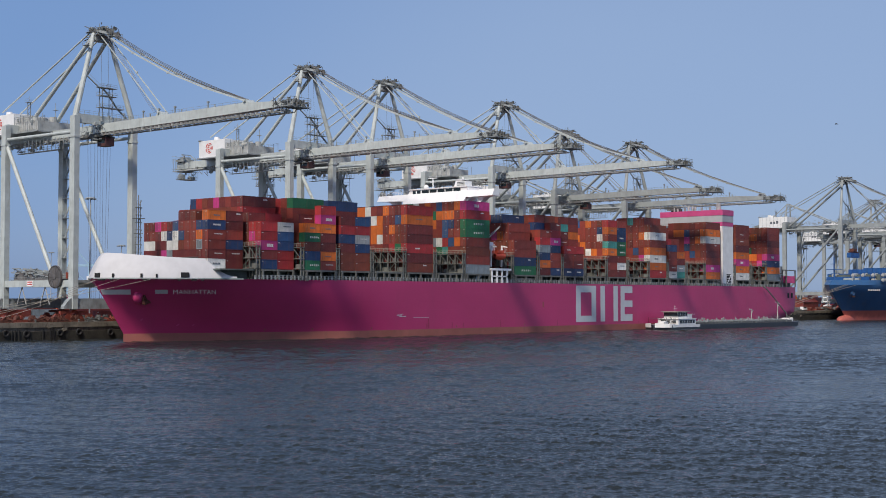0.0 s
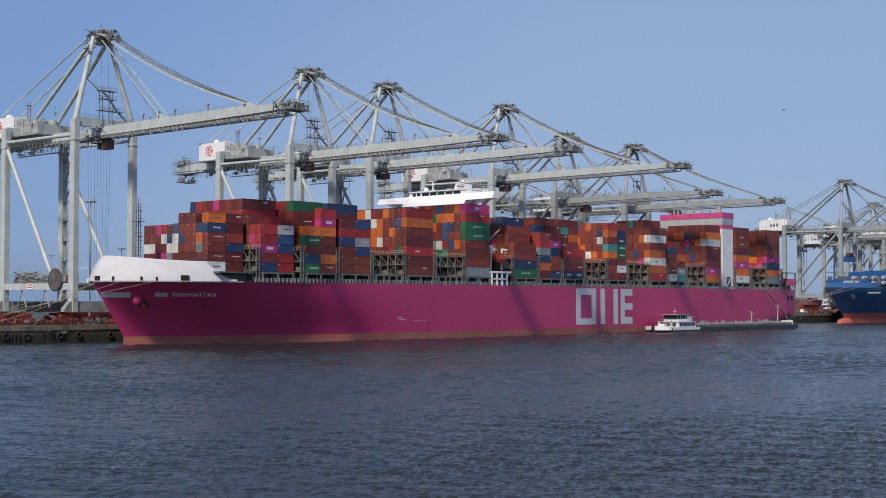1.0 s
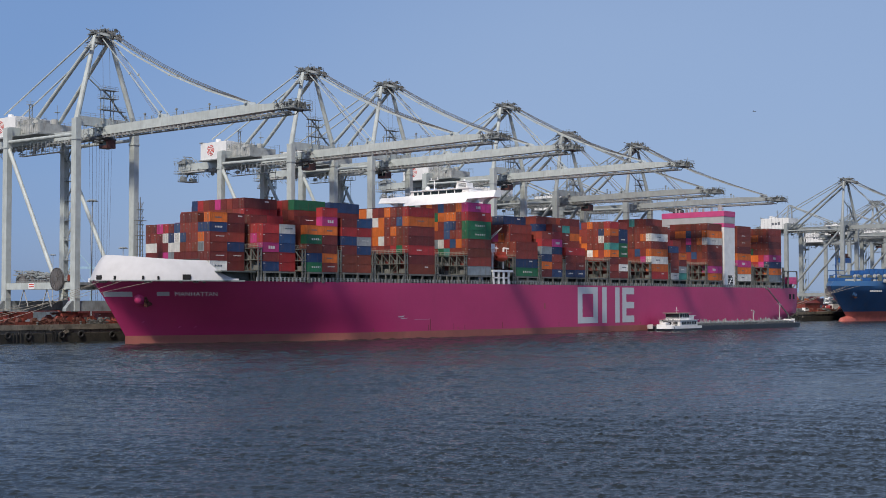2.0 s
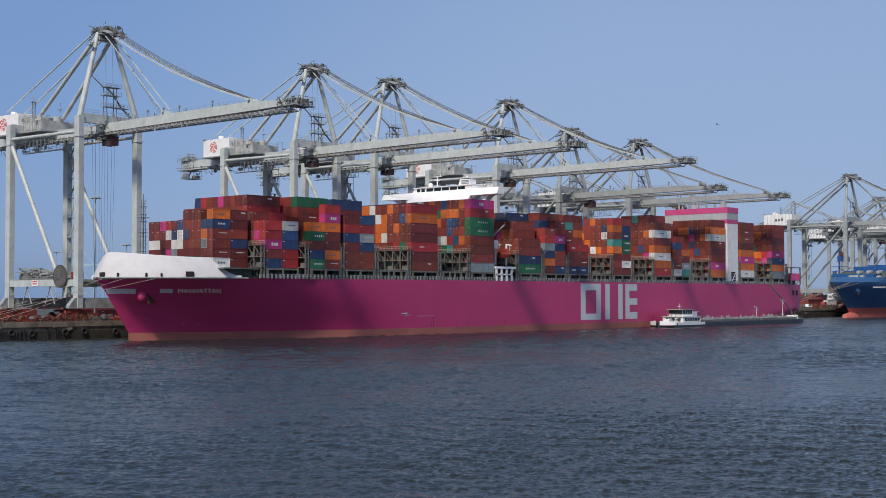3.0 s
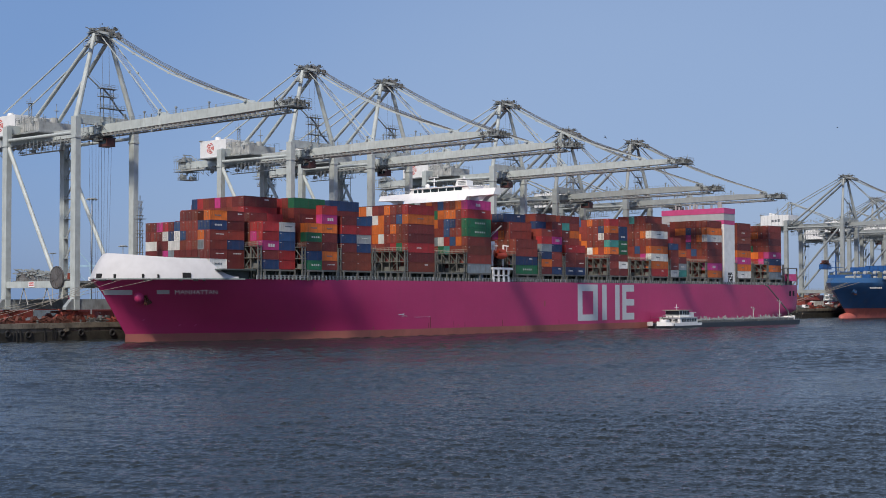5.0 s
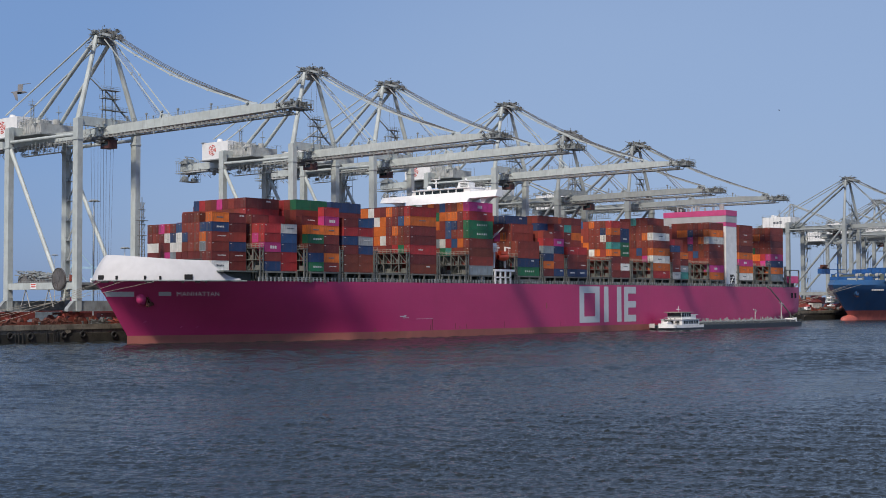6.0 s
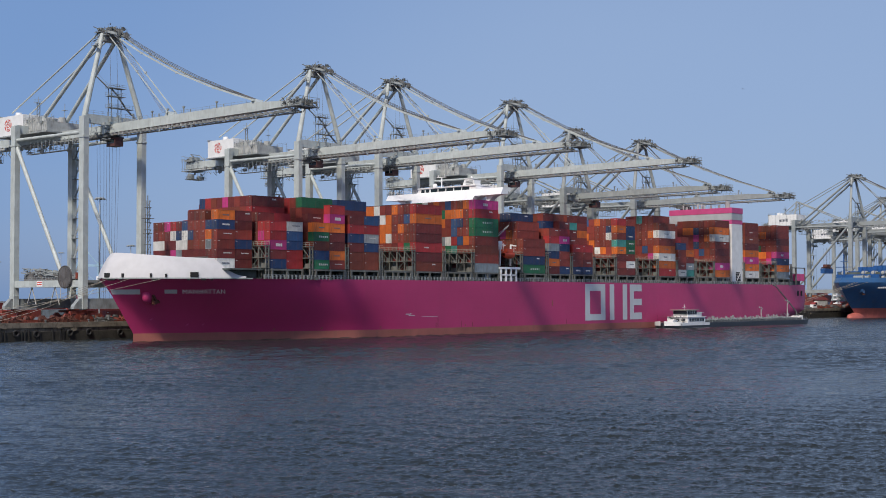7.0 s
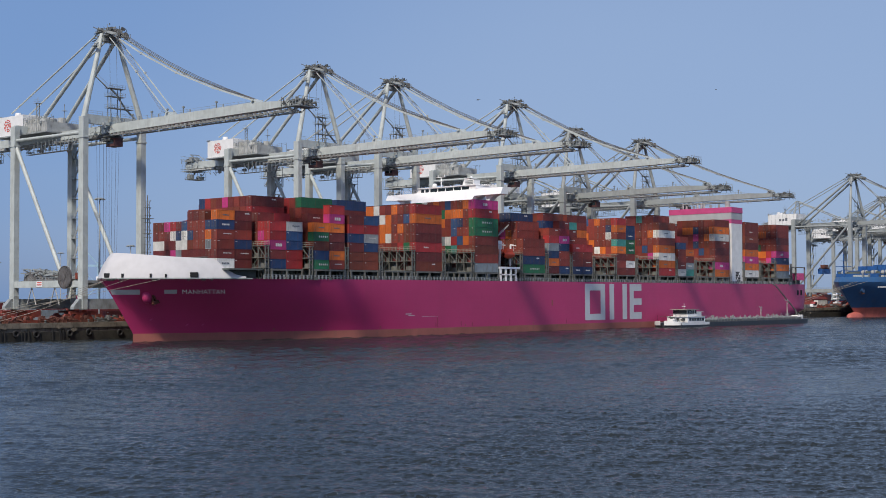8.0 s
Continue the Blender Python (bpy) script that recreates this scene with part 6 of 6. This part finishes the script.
# ---------------------------------------------------------------- tank barge alongside
def barge():
    ob = thing("tank_barge", "dark low tank barge with white stern wheelhouse alongside the ship", "barge")
    y0, y1 = -13.4, -2.0
    x0, x1 = 224.0, 341.0
    h = Shape()
    rows = []
    for z in (-1.5, 0.0, 0.8, 1.7):
        fl = 0.25 * z
        port = []
        for t in np.linspace(0, 1, 30):
            x = x0 + (x1 + fl * 2 - x0) * t
            w = (y1 - y0) / 2
            e = min((x1 + fl * 2 - x) / 9.0, (x - x0) / 4.0, 1.0)
            w *= max(e, 0.0) ** 0.45 if e < 1 else 1
            port.append((x, (y0 + y1) / 2 - w, z))
        rows.append(port + [(a, y0 + y1 - b, c) for a, b, c in reversed(port)])
    h.sheet(rows, loop=True)
    h.add(rows[-1], [tuple(range(len(rows[-1])))])
    part("hull", h, BARGE, ob, "black-blue steel barge hull", smooth=True)
    tr = Shape().box(249, 331, y0 + 1.6, y1 - 1.6, 1.6, 2.5)
    part("trunk_deck", tr, STEEL, ob)
    ws = Shape()
    sp = []
    for z, o in ((0.85, 0.06), (1.85, 0.1), (1.85, -0.1)):
        row = []
        for t in np.linspace(0, 1, 16):
            x = x0 - 0.3 + 25.0 * t
            e = min((x - x0 + 0.35) / 4.0, 1.0)
            row.append((x, (y0 + y1) / 2 - ((y1 - y0) / 2 + o) * max(e, 0.0) ** 0.45, z + (0.7 * max(0, 1 - t * 4) if z > 1.5 else 0.0)))
        sp.append(row)
    ws.sheet(sp)
    ws.sheet([[(a, y0 + y1 - b, c) for a, b, c in r] for r in sp])
    part("stern_bulwark", ws, HOUSE, ob, "white bulwark")
    hs = Shape().box(234, 247, y0 + 0.9, y1 - 1.6, 1.7, 3.9)
    hs.box(233.6, 247.5, y0 + 0.6, y1 - 1.4, 3.9, 4.05)
    house = part("deckhouse", hs, HOUSE, ob, "white deckhouse")
    for i in range(6):
        part("window", Shape().box(235.1 + i * 1.9, 236.6 + i * 1.9, y0 + 0.84, y0 + 0.94, 2.3, 3.45), GLASS, house)
    for k in range(3):
        part("window", Shape().box(233.9, 234.02, y0 + 2 + k * 2.6, y0 + 3.2 + k * 2.6, 2.5, 3.4), GLASS, house)
    wh = Shape().prism([(235.6, 4.05), (242.2, 4.05), (242.0, 6.5), (235.2, 6.5)], 1, y0 + 1.8, y0 + 8.0)
    wheel_h = part("wheelhouse", wh, HOUSE, ob, "white wheelhouse")
    part("window_band", Shape().box(235.4, 242.0, y0 + 1.72, y0 + 1.82, 4.95, 6.38), GLASS, wheel_h)
    part("window_band", Shape().box(235.12, 235.4, y0 + 2.0, y0 + 7.8, 4.95, 6.38), GLASS, wheel_h)
    for x in (237.0, 238.7, 240.4):
        part("window_post", Shape().box(x, x + 0.12, y0 + 1.66, y0 + 1.74, 4.9, 6.4), HOUSE, wheel_h)
    part("roof", Shape().box(234.2, 243.2, y0 + 1.2, y0 + 8.6, 6.5, 6.75), HAWSER, wheel_h, "yellowish flat roof")
    lw = Shape().box(243.0, 246.6, y0 + 2.2, y0 + 7.4, 4.05, 5.6).box(242.6, 247.4, y0 + 1.6, y0 + 8.0, 5.6, 5.75)
    part("rear_cabin", lw, HOUSE, ob)
    ms = Shape().tube((238, -8.7, 6.7), (238, -8.7, 8.8), 0.09, 6).box(237.0, 239.0, -9.0, -8.4, 7.6, 7.75).tube((241, -7, 6.7), (241, -7, 8.2), 0.05, 5)
    part("radar_mast", ms, HOUSE, ob)
    tb = Shape()
    tb.prism([(226.5, 1.9), (231.0, 1.9), (230.5, 2.6), (228.4, 3.2), (226.8, 2.8)], 1, -10.5, -8.4)
    part("tender_boat", tb, HOUSE, ob, "small white tender")
    for x in (227.6, 230.4):
        dvt = Shape()
        dvt.beam((x, -11, 2), (x + 0.6, -11, 4.6), 0.15, 0.15).beam((x + 0.6, -11, 4.6), (x + 0.6, -8.5, 4.8), 0.12, 0.12)
        part("davit", dvt, GRATE, ob)
    # pipes, hatches, rails and manifold along the deck
    pp = Shape()
    for y in (-10.4, -9.2, -6.2, -5.2):
        pp.tube((250, y, 2.8), (330, y, 2.8), 0.12, 6)
    bits = random.Random(21)
    for x in np.arange(250, 328, 2.3):
        xx, yy = x + bits.uniform(-0.8, 0.8), bits.uniform(-11.4, -5)
        pp.tube((xx, yy, 2.4), (xx, yy, 2.4 + bits.uniform(0.3, 1.0)), bits.uniform(0.08, 0.35), 6)
    for x in np.arange(252, 326, 6.5):
        pp.box(x, x + 0.2, -11, -4.4, 2.5, 2.9)
    part("deck_piping", pp, GRATE, ob, "dark grey deck pipes and valves")
    rl = Shape()
    for x in np.arange(249, 334, 2.4):
        rl.box(x, x + 0.06, y0 + 0.2, y0 + 0.26, 1.7, 2.75)
    for z in (2.2, 2.7):
        rl.box(249, 334, y0 + 0.2, y0 + 0.25, z, z + 0.05)
    part("guard_rail", rl, GRATE, ob)
    for x, hh, ww in ((302, 6.6, 1.6), (326, 9.4, 2.2)):
        cr = Shape().tube((x, -7.7, 2.5), (x, -7.7, hh), 0.24, 8, 0.16)
        cr.beam((x - ww, -7.7, hh + 0.5), (x + ww, -7.7, hh), 0.2, 0.22).beam((x, -7.7, hh - 1.6), (x + ww * 0.8, -7.7, hh), 0.12, 0.12)
        cr.tube((x - ww * 0.9, -7.7, hh + 0.4), (x - ww * 0.9, -7.7, hh + 0.9), 0.16, 6).tube((x + ww * 0.2, -7.7, hh + 0.2), (x + ww * 0.2, -7.7, hh + 0.8), 0.14, 6)
        part("deck_crane", cr, TRACK, ob, "pale grey deck crane mast")
    hz = Shape().hose([(327.6, -0.4, 16.6), (328.4, -1.2, 16.2), (333.5, -3.4, 10.8), (338.6, -5.6, 5.2), (339.0, -5.9, 3.0)], 0.3, 8)
    part("loading_hose", hz, STEEL, ob)
    tagged(part("stern_gear", clutter(12, (226.5, -12.0, 1.9), (249.0, -4.0, 4.3), 45, 0.7), STEEL, ob), "dark gear and rails on the barge stern", kind="stuff")
    tagged(part("deck_gear", clutter(13, (250.0, -12.4, 2.5), (331.0, -3.6, 3.3), 120, 0.4), GRATE, ob), "pale valves, hoses and rails along the tank deck", kind="stuff")
    part("bow_post", Shape().box(338.8, 339.5, -8.4, -7, 1.6, 3.4), HOUSE, ob)
    an = Shape().box(333, 336, -9.5, -6, 1.7, 3.0).tube((334.5, -9.8, 2.7), (334.5, -5.7, 2.7), 0.6, 8)
    part("anchor_winch", an, HOUSE, ob)
    return ob


barge()


# ---------------------------------------------------------------- on the quay
def light_mast(x, y, h):
    ob = thing("light_mast", "tall grey terminal light mast with a round lamp crown", "light mast", "light masts", at=pose(x, y, QUAY_Z))
    part("pole", Shape().tube((0, 0, 0), (0, 0, h), 0.26, 8, 0.15), TRACK, ob, smooth=True)
    c = Shape().tube((0, 0, h), (0, 0, h + 0.35), 1.7, 14, 1.4)
    for i in range(8):
        a = i * math.pi / 4
        c.box(1.6 * math.cos(a) - 0.28, 1.6 * math.cos(a) + 0.28, 1.6 * math.sin(a) - 0.28, 1.6 * math.sin(a) + 0.28, h - 0.35, h)
    part("lamp_crown", c, GRATE, ob)


for x, y, h in ((66, 120, 41), (138, 200, 29), (250, 420, 34), (330, 620, 34), (760, 300, 36), (880, 380, 36), (-60, 240, 32), (1010, 420, 36)):
    light_mast(x, y, h)


def harbour_crane(x, y):
    """A small pale blue gantry with a raised jib, far back on the yard."""
    ob = thing("harbour_crane", "pale blue gantry crane far back on the yard", "crane", at=pose(x, y, QUAY_Z, 0, 0, -40))
    for sx in (-6.0, -4.0, 5.2):
        part("leg", Shape().beam((sx, 0, 0), (sx * 0.92, 0, 26.0), 0.7, 0.7), PALE_BLUE, ob)
    part("girder", Shape().beam((-8.0, 0, 24.0), (9.0, 0, 24.0), 0.9, 1.2).beam((-6, 0, 14), (5.2, 0, 14), 0.4, 0.5), PALE_BLUE, ob)
    part("brace", Shape().beam((-5.6, 0, 2.0), (4.9, 0, 13.8), 0.35, 0.35).beam((4.9, 0, 14.2), (-5.2, 0, 23.8), 0.35, 0.35), PALE_BLUE, ob)
    part("jib", Shape().beam((5.0, 0, 24.4), (-0.5, 0, 31.0), 0.45, 0.5), PALE_BLUE, ob)
    part("cabin", Shape().box(4.0, 7.4, -1.2, 1.2, 16.0, 18.4), WHITE, ob)


harbour_crane(205, 327)


def cassette(x, y, z, tilt=0):
    """An orange-red twistlock rack or hatch frame that stands on the quay."""
    ob = thing("spreader_frame", "rusty orange-red steel lifting frame on the quay", "lifting frame", "lifting frames on the quay", at=pose(x, y, z, 0, 0, tilt))
    s = Shape()
    for yy in (0, 2.2):
        s.box(0, 11.6, yy, yy + 0.3, 0.0, 0.75)
    for xx in (0, 3.8, 7.6, 11.3):
        s.box(xx, xx + 0.3, 0, 2.5, 0.0, 0.7)
    coat = rq.choice([RED, RED, RUST, STEEL])
    part("frame", s, coat, ob)
    for xx in (1.5, 5.0, 9.0):
        b = Shape().prism([(xx, 0.7), (xx + 1.6, 0.7), (xx + 1.2, 1.9), (xx + 0.4, 1.9)], 1, 0.6, 1.9)
        b.tube((xx + 0.8, 0.3, 1.3), (xx + 0.8, 2.2, 1.3), 0.45, 8)
        part("drive_box", b, rq.choice([coat, RUST, STEEL]), ob)
    return ob


rq = random.Random(5)
for i in range(11):
    cassette(-50 + i * 7.4 + rq.uniform(-2, 2), 56.0 + rq.uniform(0, 0.9), QUAY_Z, rq.choice([0, 0, 4, -5]))
for i in range(6):
    cassette(470 + i * 13, 57.5 + rq.uniform(0, 1), QUAY_Z, rq.choice([0, 3]))


def gear_pile(x, y, seed):
    """A pile of dark wire, grating and timber left on the quay edge."""
    r = random.Random(seed)
    s = Shape()
    for k in range(22):
        a, l = r.uniform(0, 3.14), r.uniform(0.5, 2.2)
        px, py, z = x + r.uniform(-2.6, 2.6), y + r.uniform(-0.7, 0.7), QUAY_Z + 0.15 + r.uniform(0, 1.5)
        s.beam((px - l * math.cos(a), py - 0.4 * l * math.sin(a), z * 0.5 + QUAY_Z * 0.5), (px + l * math.cos(a), py + 0.4 * l * math.sin(a), z), 0.25, r.uniform(0.15, 0.5))
    s.box(x - 2.8, x + 2.8, y - 0.8, y + 0.8, QUAY_Z, QUAY_Z + 0.35)
    tagged(part("gear_pile", s, r.choice([STEEL, RUST, RED, RUST])), "tangled pile of dark mooring and lashing gear on the quay edge", "gear pile", "gear piles on the quay")


for i, x in enumerate((-44, -33, -24, -15, -6, 4, 11, 20, 29, 36)):
    gear_pile(x + rq.uniform(-2, 2), 54.6 + rq.uniform(0, 0.5), 60 + i)
for i, x in enumerate((478, 494, 515, 531, 545)):
    gear_pile(x, 54.8, 80 + i)

# a magenta box under the portal and things beyond the stern
ob = container(40.5, 99, QUAY_Z + 5.2, HALF, "p")
tagged(ob, "magenta twenty-foot container on the apron", "container")
ob.name = "apron_container"
for k in (0, 1):
    ob = container(40.5, 99, QUAY_Z + 2.6 * k, HALF, "r")
    tagged(ob, "brown-red twenty-foot container stacked on the apron", "container")
    ob.name = "apron_container"
ob = container(54, 99, QUAY_Z, HALF, "d")
tagged(ob, "brown-red twenty-foot container stacked on the apron", "container")
ob.name = "apron_container"


def red_shed():
    ob = thing("store_shed", "dull red steel store shed on the quay", "shed", at=pose(522, 72, QUAY_Z))
    part("walls", Shape().box(0, 20, 0, 9, 0, 4.6), BOX_PAINT["r"], ob)
    part("roof", Shape().prism([(-0.4, 4.6), (9.4, 4.6), (7.5, 6.2), (1.5, 6.2)], 0, -0.3, 20.3), BOX_PAINT["d"], ob)


red_shed()


def stair_block():
    ob = thing("white_stair_unit", "white gangway stair unit on the quay", "stair unit", at=pose(541.5, 66, QUAY_Z))
    s = Shape().box(0, 0.4, 0, 0.4, 0, 8.4).box(2.6, 3.0, 0, 0.4, 0, 8.4)
    for z in (2.2, 4.6, 7.0):
        s.box(-1.5, 4.4, -0.4, 2.0, z, z + 0.7)
    part("tower", s, WHITE, ob)
    part("flight", Shape().beam((-1.3, 0.6, 2.6), (4.2, 0.6, 5.0), 1.0, 0.3).beam((4.2, 0.6, 5.0), (-1.3, 0.6, 7.4), 1.0, 0.3), WHITE, ob)


stair_block()


def van(x, y):
    ob = thing("parked_van", "white van parked on the quay", "van", at=pose(x, y, QUAY_Z))
    s = Shape().prism([(0, 0.45), (5.2, 0.45), (5.2, 1.2), (4.6, 1.35), (3.8, 2.1), (0.1, 2.2)], 1, -0.95, 0.95)
    part("body", s, WHITE, ob)
    part("window", Shape().prism([(0.5, 1.35), (3.9, 1.3), (3.5, 1.95), (0.5, 2.0)], 1, -0.99, -0.95), GLASS, ob)
    for wx in (1.0, 4.2):
        for wy in (-0.95, 0.72):
            part("wheel", Shape().tube((wx, wy, 0.36), (wx, wy + 0.23, 0.36), 0.36, 12), RUBBER, ob)


van(491, 58.5)

# mooring lines from the bow to the quay
for k, (a, b) in enumerate((((0.9, 24.6, 16.5), (-13, 53.8, 5.5)), ((1.0, 24.0, 16.5), (-34, 53.8, 5.5)), ((3.6, 18.4, 16.6), (-27, 53.8, 5.5)), ((0.9, 25.2, 16.4), (-20, 53.8, 5.5)), ((9.0, 12.6, 16.5), (-44, 53.8, 5.5)))):
    s = Shape().hose([Vector(a).lerp(Vector(b), q) - Vector((0, 0, 1.3 * math.sin(math.pi * q))) for q in np.linspace(0, 1, 14)], 0.055)
    tagged(part("mooring_line", s, HAWSER), "pale mooring rope from the bow to the quay", "mooring line", "mooring lines")
for a, b in (((470, 24, 19), (448, 53.8, 5.5)), ((474, 19, 19), (436, 53.8, 5.5)), ((471, 23, 19), (455, 53.8, 5.5))):
    s = Shape().tube(a, b, 0.08, 5)
    tagged(part("mooring_line", s, HAWSER), "pale mooring rope from the blue ship's bow to the quay", "mooring line", "mooring lines")


def yard_block(x, y, nx, ny, seed):
    """A block of stacked boxes on the yard, far behind the cranes."""
    r = random.Random(seed)
    s = Shape()
    for i in range(nx):
        for j in range(ny):
            for k in range(r.choice([1, 1, 2] if x < 300 else [1, 2, 3, 3, 4])):
                s.slot = r.randrange(6)
                s.box(x + i * 12.6, x + i * 12.6 + 12.19, y + j * 2.9, y + j * 2.9 + 2.44, QUAY_Z + k * 2.6, QUAY_Z + k * 2.6 + 2.59)
    ob = part("container_yard", s, [BOX_PAINT[c] for c in ("dkyrds" if x < 150 else "rRobyw")])
    tagged(ob, "yard stacks of mixed red, orange and blue containers", "containers", kind="stuff")


for i, (x, y, nx, ny) in enumerate(((-30, 150, 5, 5), (60, 165, 8, 6), (180, 180, 10, 6), (330, 170, 10, 6), (480, 190, 12, 6), (660, 180, 16, 8), (40, 330, 12, 8), (260, 420, 16, 8))):
    yard_block(x, y, nx, ny, 20 + i)


# ---------------------------------------------------------------- what moves
def gull():
    ob = thing("gull", "dark gull gliding with bent wings", "bird", "gulls")
    b = Shape()
    rows = [[(x, r * math.cos(a), 0.8 * r * math.sin(a)) for a in np.linspace(0, 2 * math.pi, 8, endpoint=False)]
            for x, r in ((-0.34, 0.015), (-0.2, 0.06), (0.0, 0.09), (0.15, 0.08), (0.26, 0.05), (0.33, 0.045), (0.4, 0.01))]
    b.sheet(rows, loop=True)
    part("body", b, FEATHER, ob, smooth=True)
    for sg in (-1, 1):
        w = Shape()
        w.add([(0.10, sg * 0.05, 0.03), (-0.12, sg * 0.05, 0.03), (-0.08, sg * 0.36, 0.19), (0.15, sg * 0.34, 0.19), (-0.24, sg * 0.84, 0.0), (-0.10, sg * 0.76, 0.04),
               (0.10, sg * 0.05, 0.05), (-0.12, sg * 0.05, 0.045), (-0.08, sg * 0.36, 0.205), (0.15, sg * 0.34, 0.21), (-0.24, sg * 0.84, 0.01), (-0.10, sg * 0.76, 0.055)],
              [(0, 1, 2, 3), (3, 2, 4, 5), (9, 8, 7, 6), (11, 10, 8, 9), (0, 3, 9, 6), (3, 5, 11, 9), (1, 7, 8, 2), (2, 8, 10, 4), (5, 4, 10, 11), (0, 6, 7, 1)])
        part("wing", w, FEATHER, ob)
    return ob


FEATHER = paint("gull_feathers", (0.15, 0.15, 0.155), 0.8, wear=0.2, stains=0.1, scale=3)


def sky_point(across, down, dist):
    """A place in the sky at that distance from the eye, by its shift across and down from the line of sight."""
    yaw, pitch = radians(YAW), radians(PITCH)
    f = Vector((math.sin(yaw) * math.cos(pitch), math.cos(yaw) * math.cos(pitch), math.sin(pitch)))
    r = Vector((math.cos(yaw), -math.sin(yaw), 0))
    u = r.cross(f)
    d = (f + r * (across - 784) / FOCAL + u * (441 - down) / FOCAL).normalized()
    return EYE + d * dist


def flight(rows, dist, bank=0, lean=0):
    pts = [(t, sky_point(x, y, dist + 4 * t)) for t, x, y in rows]
    out = []
    for i, (t, p) in enumerate(pts):
        a, b = pts[max(0, i - 1)][1], pts[min(len(pts) - 1, i + 1)][1]
        head = math.degrees(math.atan2((b - a).y, (b - a).x))
        out.append((t, pose(p.x, p.y, p.z, lean + bank * math.sin(3.1 * t), 0, head)))
    return out


def motions():
    # the tide of ripples
    walk(water, [(0.0, pose(0, 0, 0)), (4.0, pose(2.2, 1.0, 0)), (8.0, pose(4.4, 2.0, 0))])
    walk(gull(), flight([(0, 1480, 220), (0.5, 1427, 200), (1.0, 1387, 190), (1.5, 1360, 191), (2.2, 1320, 200), (2.8, 1279, 219), (3.5, 1212, 238), (4.5, 1120, 250), (6.0, 960, 215), (7.0, 870, 190), (8.0, 832, 180)], 310, 30))
    walk(gull(), flight([(0, 1900, 330), (3, 1700, 280), (5, 1480, 230), (6.5, 1331, 177), (7.0, 1299, 162), (7.5, 1275, 160), (8.0, 1252, 164)], 520, 25))
    walk(gull(), flight([(0, -900, 700), (3, -420, 560), (4.7, -190, 420), (5.3, -10, 350), (5.6, 82, 282), (5.8, 86, 220), (6.0, 29, 159), (6.1, 0, 136), (6.6, -110, 40), (8.0, -350, -160)], 38, 8, -34))
    # the yard truck with its white box that draws up along the quay
    truck = thing("yard_truck", "yard truck pulling a white container along the quay", "truck")
    part("trailer", Shape().box(0.2, 13.0, -1.2, 1.2, 0.95, 1.3).box(8.5, 12.4, -1.1, 1.1, 0.6, 0.95), STEEL, truck)
    part("load_box", box_mesh(FULL, 2.896, BOX_PAINT["w"]), None, truck).matrix_basis = pose(0.6, -1.22, 1.3)
    part("cab", Shape().prism([(-3.4, 0.7), (-0.3, 0.7), (-0.3, 3.3), (-2.6, 3.4), (-3.3, 2.2)], 1, -1.2, 1.2), BOX_PAINT["R"], truck)
    part("window", Shape().prism([(-3.0, 2.2), (-1.0, 2.2), (-1.0, 3.1), (-2.5, 3.1)], 1, -1.24, -1.2), GLASS, truck)
    for wx in (-2.5, 8.9, 10.2, 11.5):
        for wy in (-1.2, 0.75):
            part("wheel", Shape().tube((wx, wy, 0.5), (wx, wy + 0.45, 0.5), 0.5, 12), RUBBER, truck)
    walk(truck, [(t, pose(x, 60.5, QUAY_Z)) for t, x in ((0.0, 563), (1.0, 549), (1.7, 535.5), (2.8, 520.5), (3.5, 515.5), (4.7, 508), (5.4, 503.5), (6.0, 501), (6.6, 500.5), (8.0, 500.5))])
    # the box that hangs under the far crane
    load = thing("hoisted_container", "blue container hanging under an orange spreader", "container")
    part("box", box_mesh(FULL, 2.896, BLUE_BOX), None, load).matrix_basis = pose(-FULL / 2, -1.22, -3.4)
    sp = Shape().box(-6.1, 6.1, -0.6, 0.6, -0.4, 0.3).box(-2.4, 2.4, -1.3, 1.3, 0.3, 2.0)
    part("spreader", sp, RUST, load)
    r = Shape()
    for sx in (-1.9, 1.9):
        for sy in (-1.0, 1.0):
            r.tube((sx, sy, 2.0), (sx, sy, 12.0), 0.05, 4)
    part("hoist_rope", r, ROPE, load)
    walk(load, [(0.0, pose(553, 54.8, 39.2)), (1.0, pose(553, 57, 38.4)), (1.7, pose(553, 60.5, 37.3)), (2.8, pose(553, 62.9, 35.9)), (3.5, pose(553, 67.4, 34.4)), (4.5, pose(553, 72.0, 32.2)), (6.0, pose(553, 75.5, 30.0)), (7.0, pose(553, 77.5, 28.8)), (8.0, pose(553, 79.0, 28.2))])


motions()
